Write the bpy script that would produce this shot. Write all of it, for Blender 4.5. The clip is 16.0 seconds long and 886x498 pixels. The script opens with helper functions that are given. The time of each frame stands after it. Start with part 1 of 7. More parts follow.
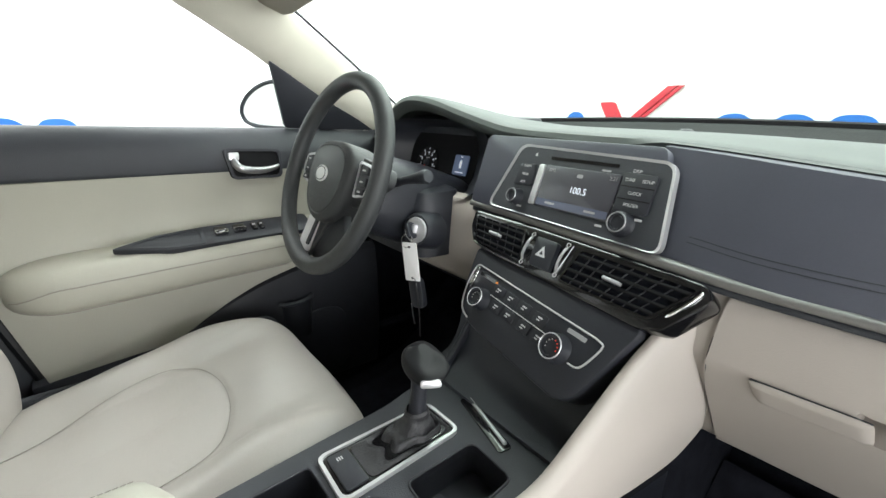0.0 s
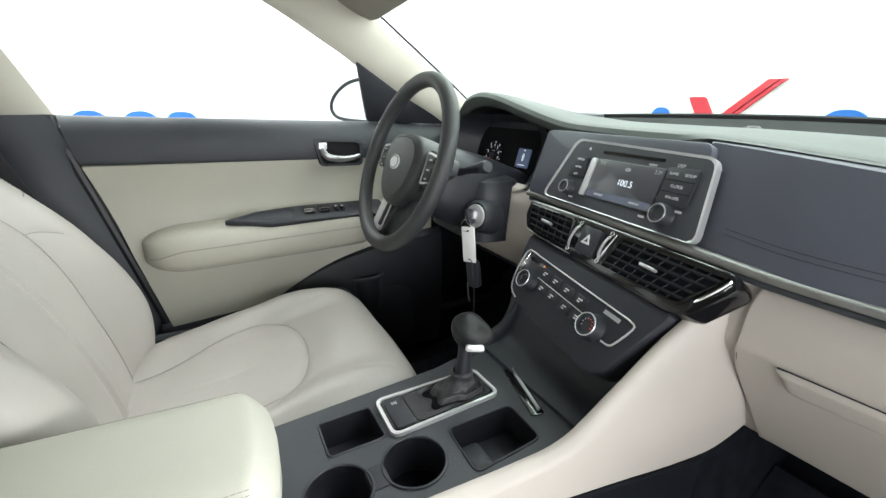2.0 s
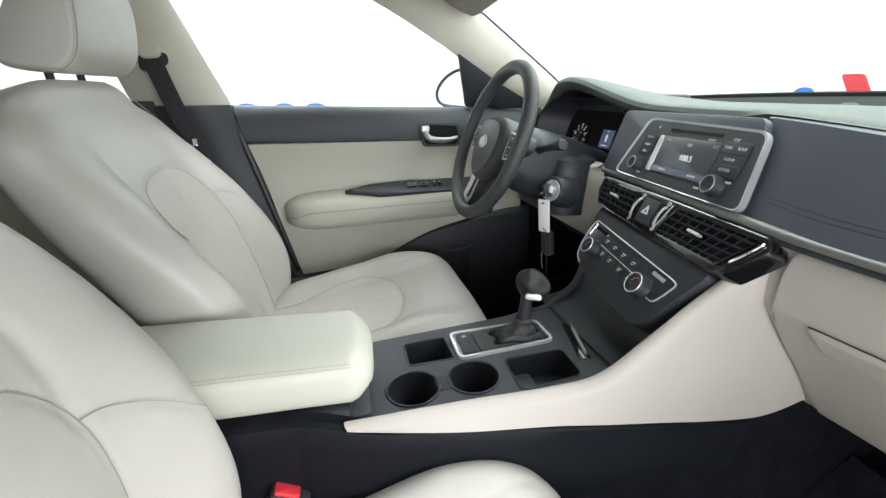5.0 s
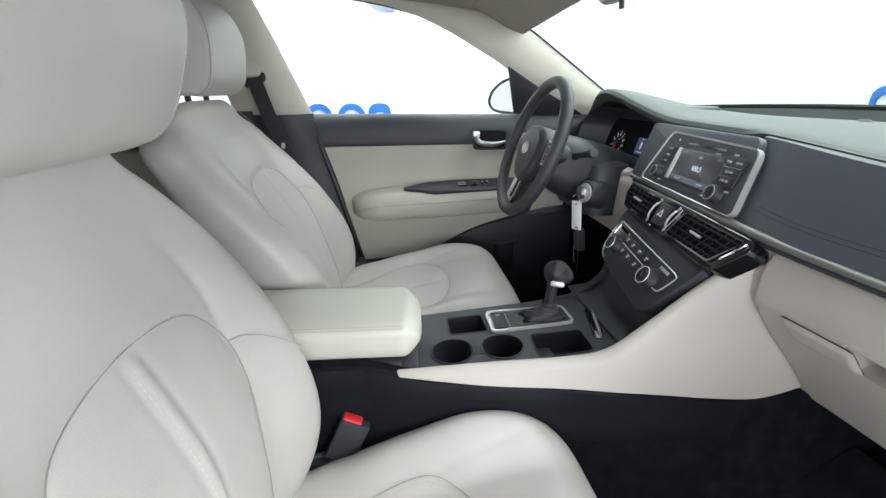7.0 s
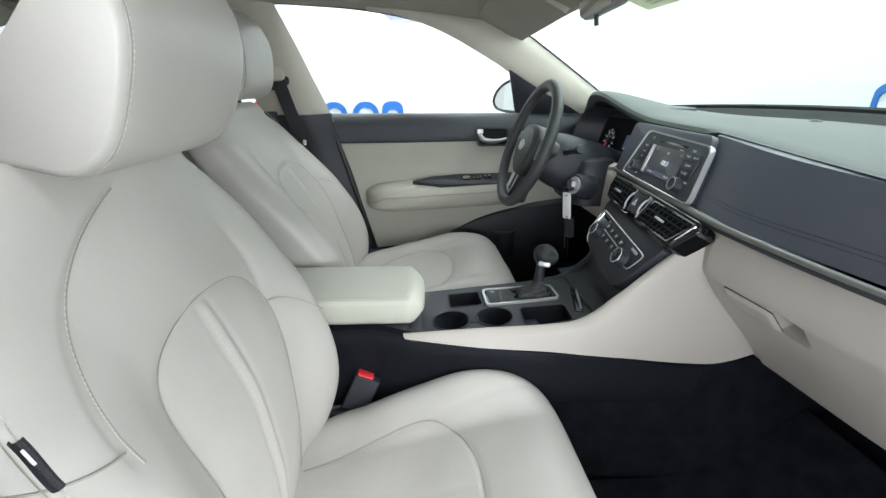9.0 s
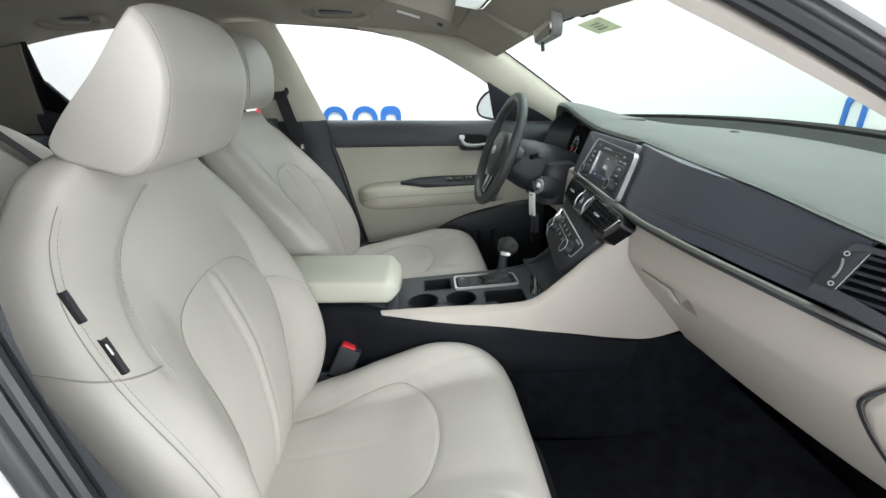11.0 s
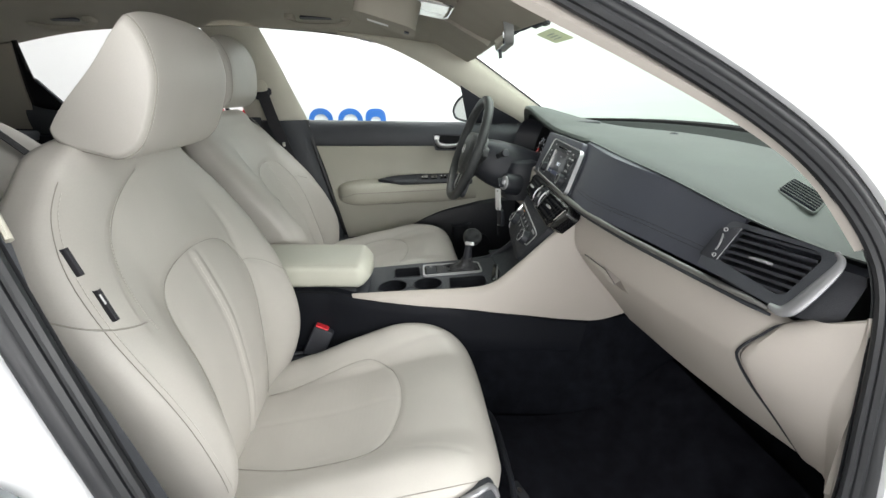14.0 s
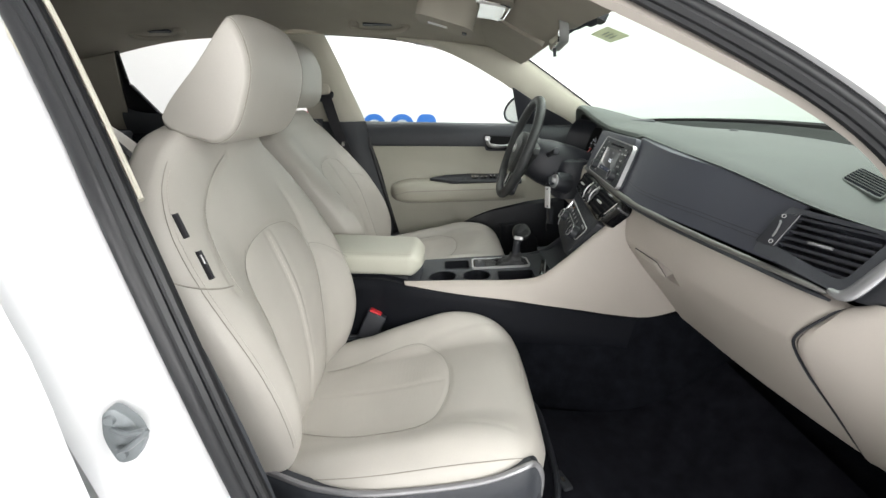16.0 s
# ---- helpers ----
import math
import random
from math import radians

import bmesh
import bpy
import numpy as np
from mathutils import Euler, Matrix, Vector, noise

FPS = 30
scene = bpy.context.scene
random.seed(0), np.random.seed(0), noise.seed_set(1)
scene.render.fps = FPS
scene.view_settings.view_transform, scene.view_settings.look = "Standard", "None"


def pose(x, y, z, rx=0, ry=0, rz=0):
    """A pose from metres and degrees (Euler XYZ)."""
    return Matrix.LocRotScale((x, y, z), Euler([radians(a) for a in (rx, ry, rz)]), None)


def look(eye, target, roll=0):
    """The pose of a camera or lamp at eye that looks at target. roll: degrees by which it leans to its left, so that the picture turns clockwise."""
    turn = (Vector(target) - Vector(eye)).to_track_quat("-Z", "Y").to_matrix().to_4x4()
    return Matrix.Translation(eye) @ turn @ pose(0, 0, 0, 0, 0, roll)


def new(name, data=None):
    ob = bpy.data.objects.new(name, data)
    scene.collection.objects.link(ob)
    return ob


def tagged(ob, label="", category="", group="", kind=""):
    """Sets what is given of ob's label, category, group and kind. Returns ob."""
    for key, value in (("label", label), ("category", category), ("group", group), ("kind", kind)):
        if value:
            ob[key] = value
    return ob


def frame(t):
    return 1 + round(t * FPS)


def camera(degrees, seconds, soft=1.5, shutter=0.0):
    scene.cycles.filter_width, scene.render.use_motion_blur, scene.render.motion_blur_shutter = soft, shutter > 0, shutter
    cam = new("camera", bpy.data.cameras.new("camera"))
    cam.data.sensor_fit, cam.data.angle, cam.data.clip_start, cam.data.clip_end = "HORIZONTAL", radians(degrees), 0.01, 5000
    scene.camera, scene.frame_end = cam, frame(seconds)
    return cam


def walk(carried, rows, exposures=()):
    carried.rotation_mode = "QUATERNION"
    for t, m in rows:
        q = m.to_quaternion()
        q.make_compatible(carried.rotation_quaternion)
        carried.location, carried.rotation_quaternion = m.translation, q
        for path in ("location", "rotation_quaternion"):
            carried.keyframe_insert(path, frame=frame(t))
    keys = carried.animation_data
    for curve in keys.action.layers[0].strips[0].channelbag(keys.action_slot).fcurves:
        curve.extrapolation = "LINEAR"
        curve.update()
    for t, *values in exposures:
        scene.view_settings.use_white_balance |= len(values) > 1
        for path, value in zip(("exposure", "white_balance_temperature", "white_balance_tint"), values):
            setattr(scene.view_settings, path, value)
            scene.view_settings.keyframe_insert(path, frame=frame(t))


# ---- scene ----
cam = camera(92.5, 16.0)
PATH = [
    (0, (0.361, -0.267, 1.052), (-1.126, 0.926, 0.447), 1.2),
    (0.5, (0.384, -0.276, 1.054), (-1.152, 0.844, 0.433), 1.1),
    (1, (0.404, -0.28, 1.055), (-1.177, 0.772, 0.427), 1.3),
    (1.5, (0.423, -0.282, 1.054), (-1.203, 0.696, 0.421), 1.3),
    (2, (0.441, -0.287, 1.055), (-1.225, 0.619, 0.42), 1.4),
    (2.5, (0.462, -0.282, 1.053), (-1.243, 0.544, 0.412), 1.2),
    (3, (0.486, -0.283, 1.053), (-1.251, 0.469, 0.408), 0.9),
    (3.5, (0.507, -0.293, 1.055), (-1.256, 0.392, 0.407), 0.6),
    (4, (0.53, -0.293, 1.051), (-1.255, 0.322, 0.393), 0.3),
    (4.5, (0.557, -0.299, 1.049), (-1.248, 0.236, 0.377), 0.1),
    (5, (0.588, -0.291, 1.05), (-1.237, 0.155, 0.363), 0.0),
    (7.5, (0.767, -0.298, 1.101), (-1.096, -0.126, 0.392), -0.5),
    (8, (0.79, -0.31, 1.102), (-1.073, -0.144, 0.392), -0.5),
    (8.5, (0.81, -0.307, 1.1), (-1.052, -0.154, 0.385), -0.6),
    (9, (0.867, -0.282, 1.112), (-0.993, -0.149, 0.389), -0.7),
    (11.5, (1.049, -0.209, 1.141), (-0.816, -0.092, 0.426), -0.5),
    (12, (1.073, -0.198, 1.14), (-0.791, -0.067, 0.427), -0.3),
    (12.5, (1.093, -0.184, 1.141), (-0.77, -0.042, 0.427), -0.2),
    (13, (1.106, -0.174, 1.142), (-0.756, -0.022, 0.43), 0.1),
    (13.5, (1.118, -0.168, 1.139), (-0.746, -0.007, 0.432), 0.3),
    (14, (1.128, -0.166, 1.134), (-0.739, 0.002, 0.438), 0.4),
    (14.5, (1.138, -0.164, 1.128), (-0.732, 0.008, 0.441), 0.4),
    (15, (1.149, -0.161, 1.121), (-0.726, -0.008, 0.443), 0.3),
    (15.5, (1.164, -0.159, 1.114), (-0.719, -0.073, 0.445), 0.1),
    (16, (1.182, -0.185, 1.108), (-0.705, -0.223, 0.445), -0.0),
]
walk(cam, [(t, look(eye, target, roll)) for t, eye, target, roll in PATH], exposures=[(0.0, 0.44, 6500, 10), (3.0, 0.40, 6400, 10), (5.0, 0.34, 6350, 10), (8.0, 0.04, 6150, 9), (9.0, 0.0, 6150, 8.5), (11.5, -0.13, 6450, 9.5), (14.0, -0.2, 6600, 10.5), (16.0, -0.2, 6700, 11)])

# ---------------------------------------------------------------- world and lights
world = bpy.data.worlds.new("studio_air")
scene.world = world
world.use_nodes = True
world.node_tree.nodes["Background"].inputs[0].default_value = (1, 1, 1, 1)
world.node_tree.nodes["Background"].inputs[1].default_value = 0.07


def area_lamp(name, loc, size_x, size_y, watts, aim, colour=(1, 0.98, 0.96)):
    data = bpy.data.lights.new(name, "AREA")
    data.shape, data.size, data.size_y, data.energy, data.color = "RECTANGLE", size_x, size_y, watts, colour
    ob = new(name, data)
    ob.matrix_world = look(loc, aim)
    return ob


# unseen lamps added to balance the light: three overhead, two low on passenger side
area_lamp("front_fill", (0.0, 1.8, 3.0), 5.0, 1.2, 150, (0.0, 0.6, 0.9), (0.98, 0.995, 1.0))
area_lamp("passenger_fill", (3.4, 1.75, 1.20), 1.9, 1.2, 92, (0.2, -0.5, 0.9), (0.98, 0.995, 1.0))
area_lamp("passenger_rear_fill", (4.0, -0.9, 1.15), 3.8, 1.2, 120, (0.0, -0.1, 0.85), (0.98, 0.995, 1.0))
area_lamp("driver_fill", (-2.0, -0.4, 3.15), 1.6, 4.0, 150, (-1.9, -0.4, 0.8), (0.98, 0.995, 1.0))
area_lamp("rear_fill", (0.0, -3.2, 3.0), 4.0, 1.2, 12, (0.0, -2.6, 1.0), (0.98, 0.995, 1.0))

# ---------------------------------------------------------------- materials


def shader(name, colour, rough=0.5, metal=0.0, var=0.06, scale=18.0, fine=350.0, bump=0.1, bump_scale=None, emit=0.0, coat=0.0, spec=0.5, weave=0.0):
    """Principled surface with large stains, fine grain and a fine relief."""
    m = bpy.data.materials.new(name)
    m.use_nodes = True
    t = m.node_tree
    b = t.nodes["Principled BSDF"]
    b.inputs["Roughness"].default_value = rough
    b.inputs["Metallic"].default_value = metal
    b.inputs["Coat Weight"].default_value = coat
    b.inputs["Specular IOR Level"].default_value = spec
    geo = t.nodes.new("ShaderNodeNewGeometry")
    n1 = t.nodes.new("ShaderNodeTexNoise")
    n1.inputs["Scale"].default_value, n1.inputs["Detail"].default_value = scale, 4
    n2 = t.nodes.new("ShaderNodeTexNoise")
    n2.inputs["Scale"].default_value, n2.inputs["Detail"].default_value = fine, 2
    for n in (n1, n2):
        t.links.new(geo.outputs["Position"], n.inputs["Vector"])
    mixed = t.nodes.new("ShaderNodeMath")
    mixed.operation = "MULTIPLY_ADD"
    mixed.inputs[1].default_value = 0.35
    t.links.new(n2.outputs["Fac"], mixed.inputs[0])
    t.links.new(n1.outputs["Fac"], mixed.inputs[2])
    ramp = t.nodes.new("ShaderNodeMapRange")
    ramp.inputs["From Min"].default_value, ramp.inputs["From Max"].default_value = 0.4, 0.95
    ramp.inputs["To Min"].default_value, ramp.inputs["To Max"].default_value = 1 - var, 1 + var
    t.links.new(mixed.outputs[0], ramp.inputs["Value"])
    tint = t.nodes.new("ShaderNodeMix")
    tint.data_type, tint.blend_type = "RGBA", "MULTIPLY"
    tint.inputs["Factor"].default_value = 1.0
    tint.inputs["A"].default_value = (*colour, 1)
    t.links.new(ramp.outputs["Result"], tint.inputs["B"])
    t.links.new(tint.outputs["Result"], b.inputs["Base Color"])
    if bump:
        bm_node = t.nodes.new("ShaderNodeBump")
        bm_node.inputs["Strength"].default_value, bm_node.inputs["Distance"].default_value = bump, 0.001
        v = t.nodes.new("ShaderNodeTexVoronoi")
        v.inputs["Scale"].default_value = bump_scale or fine
        t.links.new(geo.outputs["Position"], v.inputs["Vector"])
        if weave:
            w = t.nodes.new("ShaderNodeTexWave")
            w.bands_direction = "Z"
            w.inputs["Scale"].default_value, w.inputs["Distortion"].default_value, w.inputs["Detail"].default_value = weave, 1.2, 1.0
            t.links.new(geo.outputs["Position"], w.inputs["Vector"])
            both = t.nodes.new("ShaderNodeMath")
            both.operation = "MULTIPLY_ADD"
            both.inputs[1].default_value = 0.6
            t.links.new(w.outputs["Fac"], both.inputs[0])
            t.links.new(v.outputs["Distance"], both.inputs[2])
            t.links.new(both.outputs[0], bm_node.inputs["Height"])
        else:
            t.links.new(v.outputs["Distance"], bm_node.inputs["Height"])
        t.links.new(bm_node.outputs["Normal"], b.inputs["Normal"])
    if emit:
        b.inputs["Emission Color"].default_value = (*colour, 1)
        b.inputs["Emission Strength"].default_value = emit
    return m


LEATHER = shader("seat_leather", (0.445, 0.425, 0.388), 0.44, var=0.06, scale=7, fine=420, bump=0.07, bump_scale=1100)
RIBBED = shader("ribbed_leather", (0.465, 0.443, 0.405), 0.55, var=0.05, scale=9, fine=420, bump=0.16, bump_scale=850, weave=125)
CREAM = shader("armrest_vinyl", (0.50, 0.50, 0.425), 0.45, var=0.04, scale=9, bump=0.15, bump_scale=800)
BEIGE = shader("beige_plastic", (0.425, 0.389, 0.350), 0.5, var=0.03, scale=7, bump=0.15, bump_scale=900)
DOORVINYL = shader("door_vinyl", (0.43, 0.42, 0.355), 0.5, var=0.04, scale=7, bump=0.3, bump_scale=600)
DASHTOP = shader("dash_top_foam", (0.070, 0.083, 0.076), 0.6, var=0.08, scale=10, bump=0.2, bump_scale=900, spec=0.4)
COWLGREY = shader("cowl_grey", (0.030, 0.034, 0.033), 0.6, var=0.1, scale=10, bump=0.2, spec=0.2)
COWL = shader("cowl_black", (0.010, 0.010, 0.011), 0.7, var=0.1, scale=10, bump=0.2, spec=0.1)
SIDEBLACK = shader("console_side_plastic", (0.0055, 0.0065, 0.0095), 0.55, var=0.15, scale=14, bump=0.2, bump_scale=900, spec=0.14)
DASHFACE = shader("dash_face_leather", (0.056, 0.060, 0.078), 0.45, var=0.08, scale=10, bump=0.15, bump_scale=900)
BLACKPL = shader("black_plastic", (0.021, 0.023, 0.029), 0.45, var=0.12, scale=14, bump=0.2, bump_scale=900, spec=0.4)
DARKPL = shader("dark_grey_plastic", (0.033, 0.037, 0.044), 0.5, var=0.1, scale=14, bump=0.35, bump_scale=700)
WHEELSKIN = shader("wheel_skin", (0.036, 0.039, 0.040), 0.48, var=0.1, scale=20, bump=0.4, bump_scale=800)
GLOSS = shader("gloss_black", (0.008, 0.008, 0.009), 0.12, var=0.05, bump=0, coat=0.5)
SILVER = shader("satin_silver", (0.60, 0.60, 0.61), 0.36, metal=0.65, var=0.03, bump=0.0)
CHROME = shader("chrome", (0.85, 0.85, 0.86), 0.09, metal=1.0, var=0.02, bump=0.0)
LEVER = shader("lever_silver", (0.42, 0.42, 0.43), 0.30, metal=0.8, var=0.02, bump=0)
SPOKESILVER = shader("spoke_silver", (0.72, 0.72, 0.71), 0.4, metal=0.15, var=0.02, bump=0)
ZINC = shader("zinc_plate", (0.20, 0.22, 0.23), 0.42, metal=0.35, var=0.1, scale=60, bump=0)
VENTSILVER = shader("vent_silver", (0.28, 0.28, 0.29), 0.42, metal=0.6, var=0.03, bump=0)
KNOBSKIN = shader("knob_leather", (0.014, 0.015, 0.016), 0.45, var=0.1, scale=20, bump=0.2, bump_scale=900, spec=0.2)
STRIPMETAL = shader("brushed_trim", (0.24, 0.235, 0.23), 0.46, metal=0.8, var=0.05, scale=60, bump=0.0)
CARPET = shader("black_carpet", (0.0095, 0.0105, 0.0140), 0.95, var=0.4, scale=30, fine=900, bump=0.9, bump_scale=1100, spec=0.04)
MATPILE = shader("mat_pile", (0.015, 0.016, 0.021), 0.95, var=0.4, scale=25, fine=900, bump=0.9, bump_scale=900, spec=0.04)
# Beige-grey cloth, toned darker than the pillars to carry some roof shade.
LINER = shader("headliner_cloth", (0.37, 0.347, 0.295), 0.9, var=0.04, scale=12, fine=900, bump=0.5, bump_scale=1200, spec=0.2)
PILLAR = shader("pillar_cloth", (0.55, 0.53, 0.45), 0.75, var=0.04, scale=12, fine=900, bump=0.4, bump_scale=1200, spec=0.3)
RUBBER = shader("rubber_seal", (0.011, 0.012, 0.014), 0.45, var=0.08, scale=25, bump=0)
PAINT = shader("white_paint", (0.80, 0.81, 0.82), 0.2, var=0.01, bump=0, coat=0.6)
STUDIO = shader("studio_white", (0.86, 0.86, 0.86), 0.85, var=0.01, scale=2, fine=40, bump=0.0, spec=0.1)
WEBBING = shader("belt_webbing", (0.018, 0.018, 0.022), 0.7, var=0.2, scale=60, fine=900, bump=0.7, bump_scale=900)
REDPL = shader("red_plastic", (0.62, 0.03, 0.04), 0.35, var=0.05, bump=0.1)
WHITEPRINT = shader("white_print", (0.55, 0.55, 0.55), 0.5, var=0.02, bump=0)
GREYPRINT = shader("grey_print", (0.35, 0.35, 0.36), 0.5, var=0.02, bump=0)
TAGWHITE = shader("tag_card", (0.85, 0.85, 0.84), 0.5, var=0.02, bump=0.1)
SCREEN = shader("display_glass", (0.055, 0.055, 0.066), 0.32, var=0.03, bump=0, coat=0.3)
GLOWTEXT = shader("display_text", (0.75, 0.80, 0.88), 0.5, var=0.01, bump=0, emit=0.35)
GLOWBLUE = shader("display_blue", (0.06, 0.09, 0.17), 0.3, var=0.05, bump=0, emit=0.3)
GLOWRED = shader("gauge_red", (0.80, 0.05, 0.03), 0.5, var=0.02, bump=0, emit=0.6)
SIGNBLUE = shader("sign_blue", (0.02, 0.14, 0.50), 0.5, var=0.05, bump=0)
SIGNRED = shader("sign_red", (0.58, 0.030, 0.05), 0.5, var=0.05, bump=0)
SIGNGREY = shader("sign_grey", (0.25, 0.26, 0.30), 0.5, var=0.05, bump=0)
THREAD = shader("seam_thread", (0.56, 0.54, 0.495), 0.7, var=0.05, bump=0)
SEAMDARK = shader("seam_gap", (0.30, 0.285, 0.25), 0.8, var=0.05, bump=0)
BOOT = shader("boot_leather", (0.026, 0.026, 0.029), 0.5, var=0.15, scale=30, bump=0.6, bump_scale=400)
WALLGREY = shader("studio_floor_grey", (0.30, 0.30, 0.30), 0.4, var=0.03, scale=2, fine=60, bump=0.0)


def glass(name, tint, gloss=0.06):
    m = bpy.data.materials.new(name)
    m.use_nodes = True
    t = m.node_tree
    t.nodes.remove(t.nodes["Principled BSDF"])
    clear, shine, mix, fres = (t.nodes.new(k) for k in ("ShaderNodeBsdfTransparent", "ShaderNodeBsdfGlossy", "ShaderNodeMixShader", "ShaderNodeLayerWeight"))
    clear.inputs[0].default_value = (*tint, 1)
    shine.inputs["Roughness"].default_value = 0.02
    fres.inputs["Blend"].default_value = 0.12
    scaled = t.nodes.new("ShaderNodeMath")
    scaled.operation = "MULTIPLY_ADD"
    scaled.inputs[1].default_value, scaled.inputs[2].default_value = 0.5, 0.02
    t.links.new(fres.outputs["Facing"], scaled.inputs[0])
    t.links.new(scaled.outputs[0], mix.inputs[0])
    t.links.new(clear.outputs[0], mix.inputs[1])
    t.links.new(shine.outputs[0], mix.inputs[2])
    t.links.new(mix.outputs[0], t.nodes["Material Output"].inputs[0])
    return m


SCREENGLASS = glass("windscreen_tint", (0.64, 0.76, 0.68))
TINTGLASS = glass("tinted_glass", (0.93, 0.94, 0.93))
# Near-black tint added to unseen rear glass to keep the rear cabin dim.
DIMGLASS = glass("cabin_dimming_glass", (0.05, 0.055, 0.052))
GLASS = glass("windscreen_glass", (0.84, 0.91, 0.87))
MIRRORGLASS = shader("mirror_glass", (0.9, 0.9, 0.9), 0.02, metal=1.0, var=0.0, bump=0)

# ---------------------------------------------------------------- building helpers


def spline(pts, n, closed=False):
    """n points on a Catmull-Rom curve through pts (tuples of any length), evenly by parameter."""
    p = [np.array(q, float) for q in pts]
    k = len(p)
    out = []
    spans = k if closed else k - 1
    for i in range(n):
        u = i / n * spans if closed else i / (n - 1) * spans
        j = min(int(u), spans - 1)
        f = u - j
        if closed:
            a, b, c, d = p[(j - 1) % k], p[j % k], p[(j + 1) % k], p[(j + 2) % k]
        else:
            a, b, c, d = p[max(j - 1, 0)], p[j], p[j + 1], p[min(j + 2, k - 1)]
        out.append(0.5 * (2 * b + (c - a) * f + (2 * a - 5 * b + 4 * c - d) * f * f + (3 * b - a - 3 * c + d) * f ** 3))
    return out


def along(table, x):
    """Smooth value at x from a table of (x, value)."""
    xs = [r[0] for r in table]
    if x <= xs[0]:
        return table[0][1]
    if x >= xs[-1]:
        return table[-1][1]
    for (x0, v0), (x1, v1), i in zip(table, table[1:], range(len(table))):
        if x <= x1:
            f = (x - x0) / (x1 - x0)
            m0 = (v1 - table[i - 1][1]) / (x1 - table[i - 1][0]) if i else (v1 - v0) / (x1 - x0)
            m1 = (table[i + 2][1] - v0) / (table[i + 2][0] - x0) if i + 2 < len(table) else (v1 - v0) / (x1 - x0)
            h = x1 - x0
            return (2 * f ** 3 - 3 * f * f + 1) * v0 + (f ** 3 - 2 * f * f + f) * h * m0 + (-2 * f ** 3 + 3 * f * f) * v1 + (f ** 3 - f * f) * h * m1


def smooth01(x):
    x = min(max(x, 0.0), 1.0)
    return x * x * (3 - 2 * x)


def grid(rows, around=False, caps=False, bm=None):
    """A quad sheet through rows of points; around closes each row into a ring, caps fills the first and last ring."""
    bm = bm or bmesh.new()
    vs = [[bm.verts.new(tuple(p)) for p in row] for row in rows]
    for a, b in zip(vs, vs[1:]):
        n = len(a)
        for i in range(n if around else n - 1):
            bm.faces.new((a[i], a[(i + 1) % n], b[(i + 1) % n], b[i]))
    if caps:
        bm.faces.new(list(reversed(vs[0])))
        bm.faces.new(vs[-1])
    return bm


def thick(bm, depth):
    """Gives an open sheet a thickness on its back side."""
    bmesh.ops.recalc_face_normals(bm, faces=bm.faces)
    bmesh.ops.solidify(bm, geom=bm.faces[:], thickness=depth)
    return bm


def tube(path, r, seg=8, closed=False, bm=None, flat=1.0):
    """A round (or flattened) rod along a path; r may be a list."""
    pts = [Vector(p) for p in path]
    n = len(pts)
    rows, side = [], None
    for i, p in enumerate(pts):
        d = (pts[(i + 1) % n] - pts[i - 1]) if closed else (pts[min(i + 1, n - 1)] - pts[max(i - 1, 0)])
        d.normalize()
        if side is None:
            side = d.orthogonal().normalized()
        side = (side - d * side.dot(d)).normalized()
        up = d.cross(side)
        rr = r[i] if isinstance(r, (list, tuple)) else r
        rows.append([p + rr * (math.cos(a) * side + flat * math.sin(a) * up) for a in (2 * math.pi * k / seg for k in range(seg))])
    if closed:
        rows.append(rows[0])
        bm = grid(rows[:-1] + [rows[0]], around=True, bm=bm)
        bmesh.ops.remove_doubles(bm, verts=bm.verts[:], dist=1e-6)
        return bm
    return grid(rows, around=True, caps=True, bm=bm)


def rrect(w, h, r, n=4, cx=0.0, cy=0.0):
    """A rounded rectangle's outline, anticlockwise."""
    out = []
    for sx, sy, a0 in ((1, 1, 0), (-1, 1, 90), (-1, -1, 180), (1, -1, 270)):
        for k in range(n + 1):
            a = math.radians(a0 + 90 * k / n)
            out.append((cx + sx * (w / 2 - r) + r * math.cos(a), cy + sy * (h / 2 - r) + r * math.sin(a)))
    return out


def rounded(poly, r, n=4):
    """Rounds the corners of a polygon."""
    out, k = [], len(poly)
    for i in range(k):
        a, b, c = (Vector(poly[(i + j - 1) % k]) for j in range(3))
        u, v = (a - b), (c - b)
        q = min(r, u.length * 0.45, v.length * 0.45)
        p0, p1 = b + u.normalized() * q, b + v.normalized() * q
        for s in range(n + 1):
            f = s / n
            out.append(tuple((1 - f) ** 2 * p0 + 2 * f * (1 - f) * b + f * f * p1))
    return out


def plate(poly, m, depth, bevel=0.0, bm=None, dome=0.0):
    """A solid plate: outline in the frame's x, y; its top at z = 0, its back at z = -depth."""
    bm = bm or bmesh.new()
    area = sum(a[0] * b[1] - b[0] * a[1] for a, b in zip(poly, poly[1:] + poly[:1]))
    if area < 0:
        poly = list(reversed(poly))

    def ring(shrink, z):
        out = []
        k = len(poly)
        for i in range(k):
            a, b, c = (Vector(poly[(i + j - 1) % k]) for j in range(3))
            d = ((b - a).normalized() + (c - b).normalized())
            if d.length < 1e-6:
                d = c - b
            d.normalize()
            out.append(m @ Vector((b.x - d.y * shrink, b.y + d.x * shrink, z)))
        return out

    rows = [ring(0, -depth)]
    if bevel:
        rows += [ring(0, -bevel), ring(bevel * 0.3, -bevel * 0.3), ring(bevel, 0)]
    else:
        rows += [ring(0, 0)]
    return grid(rows, around=True, caps=True, bm=bm)


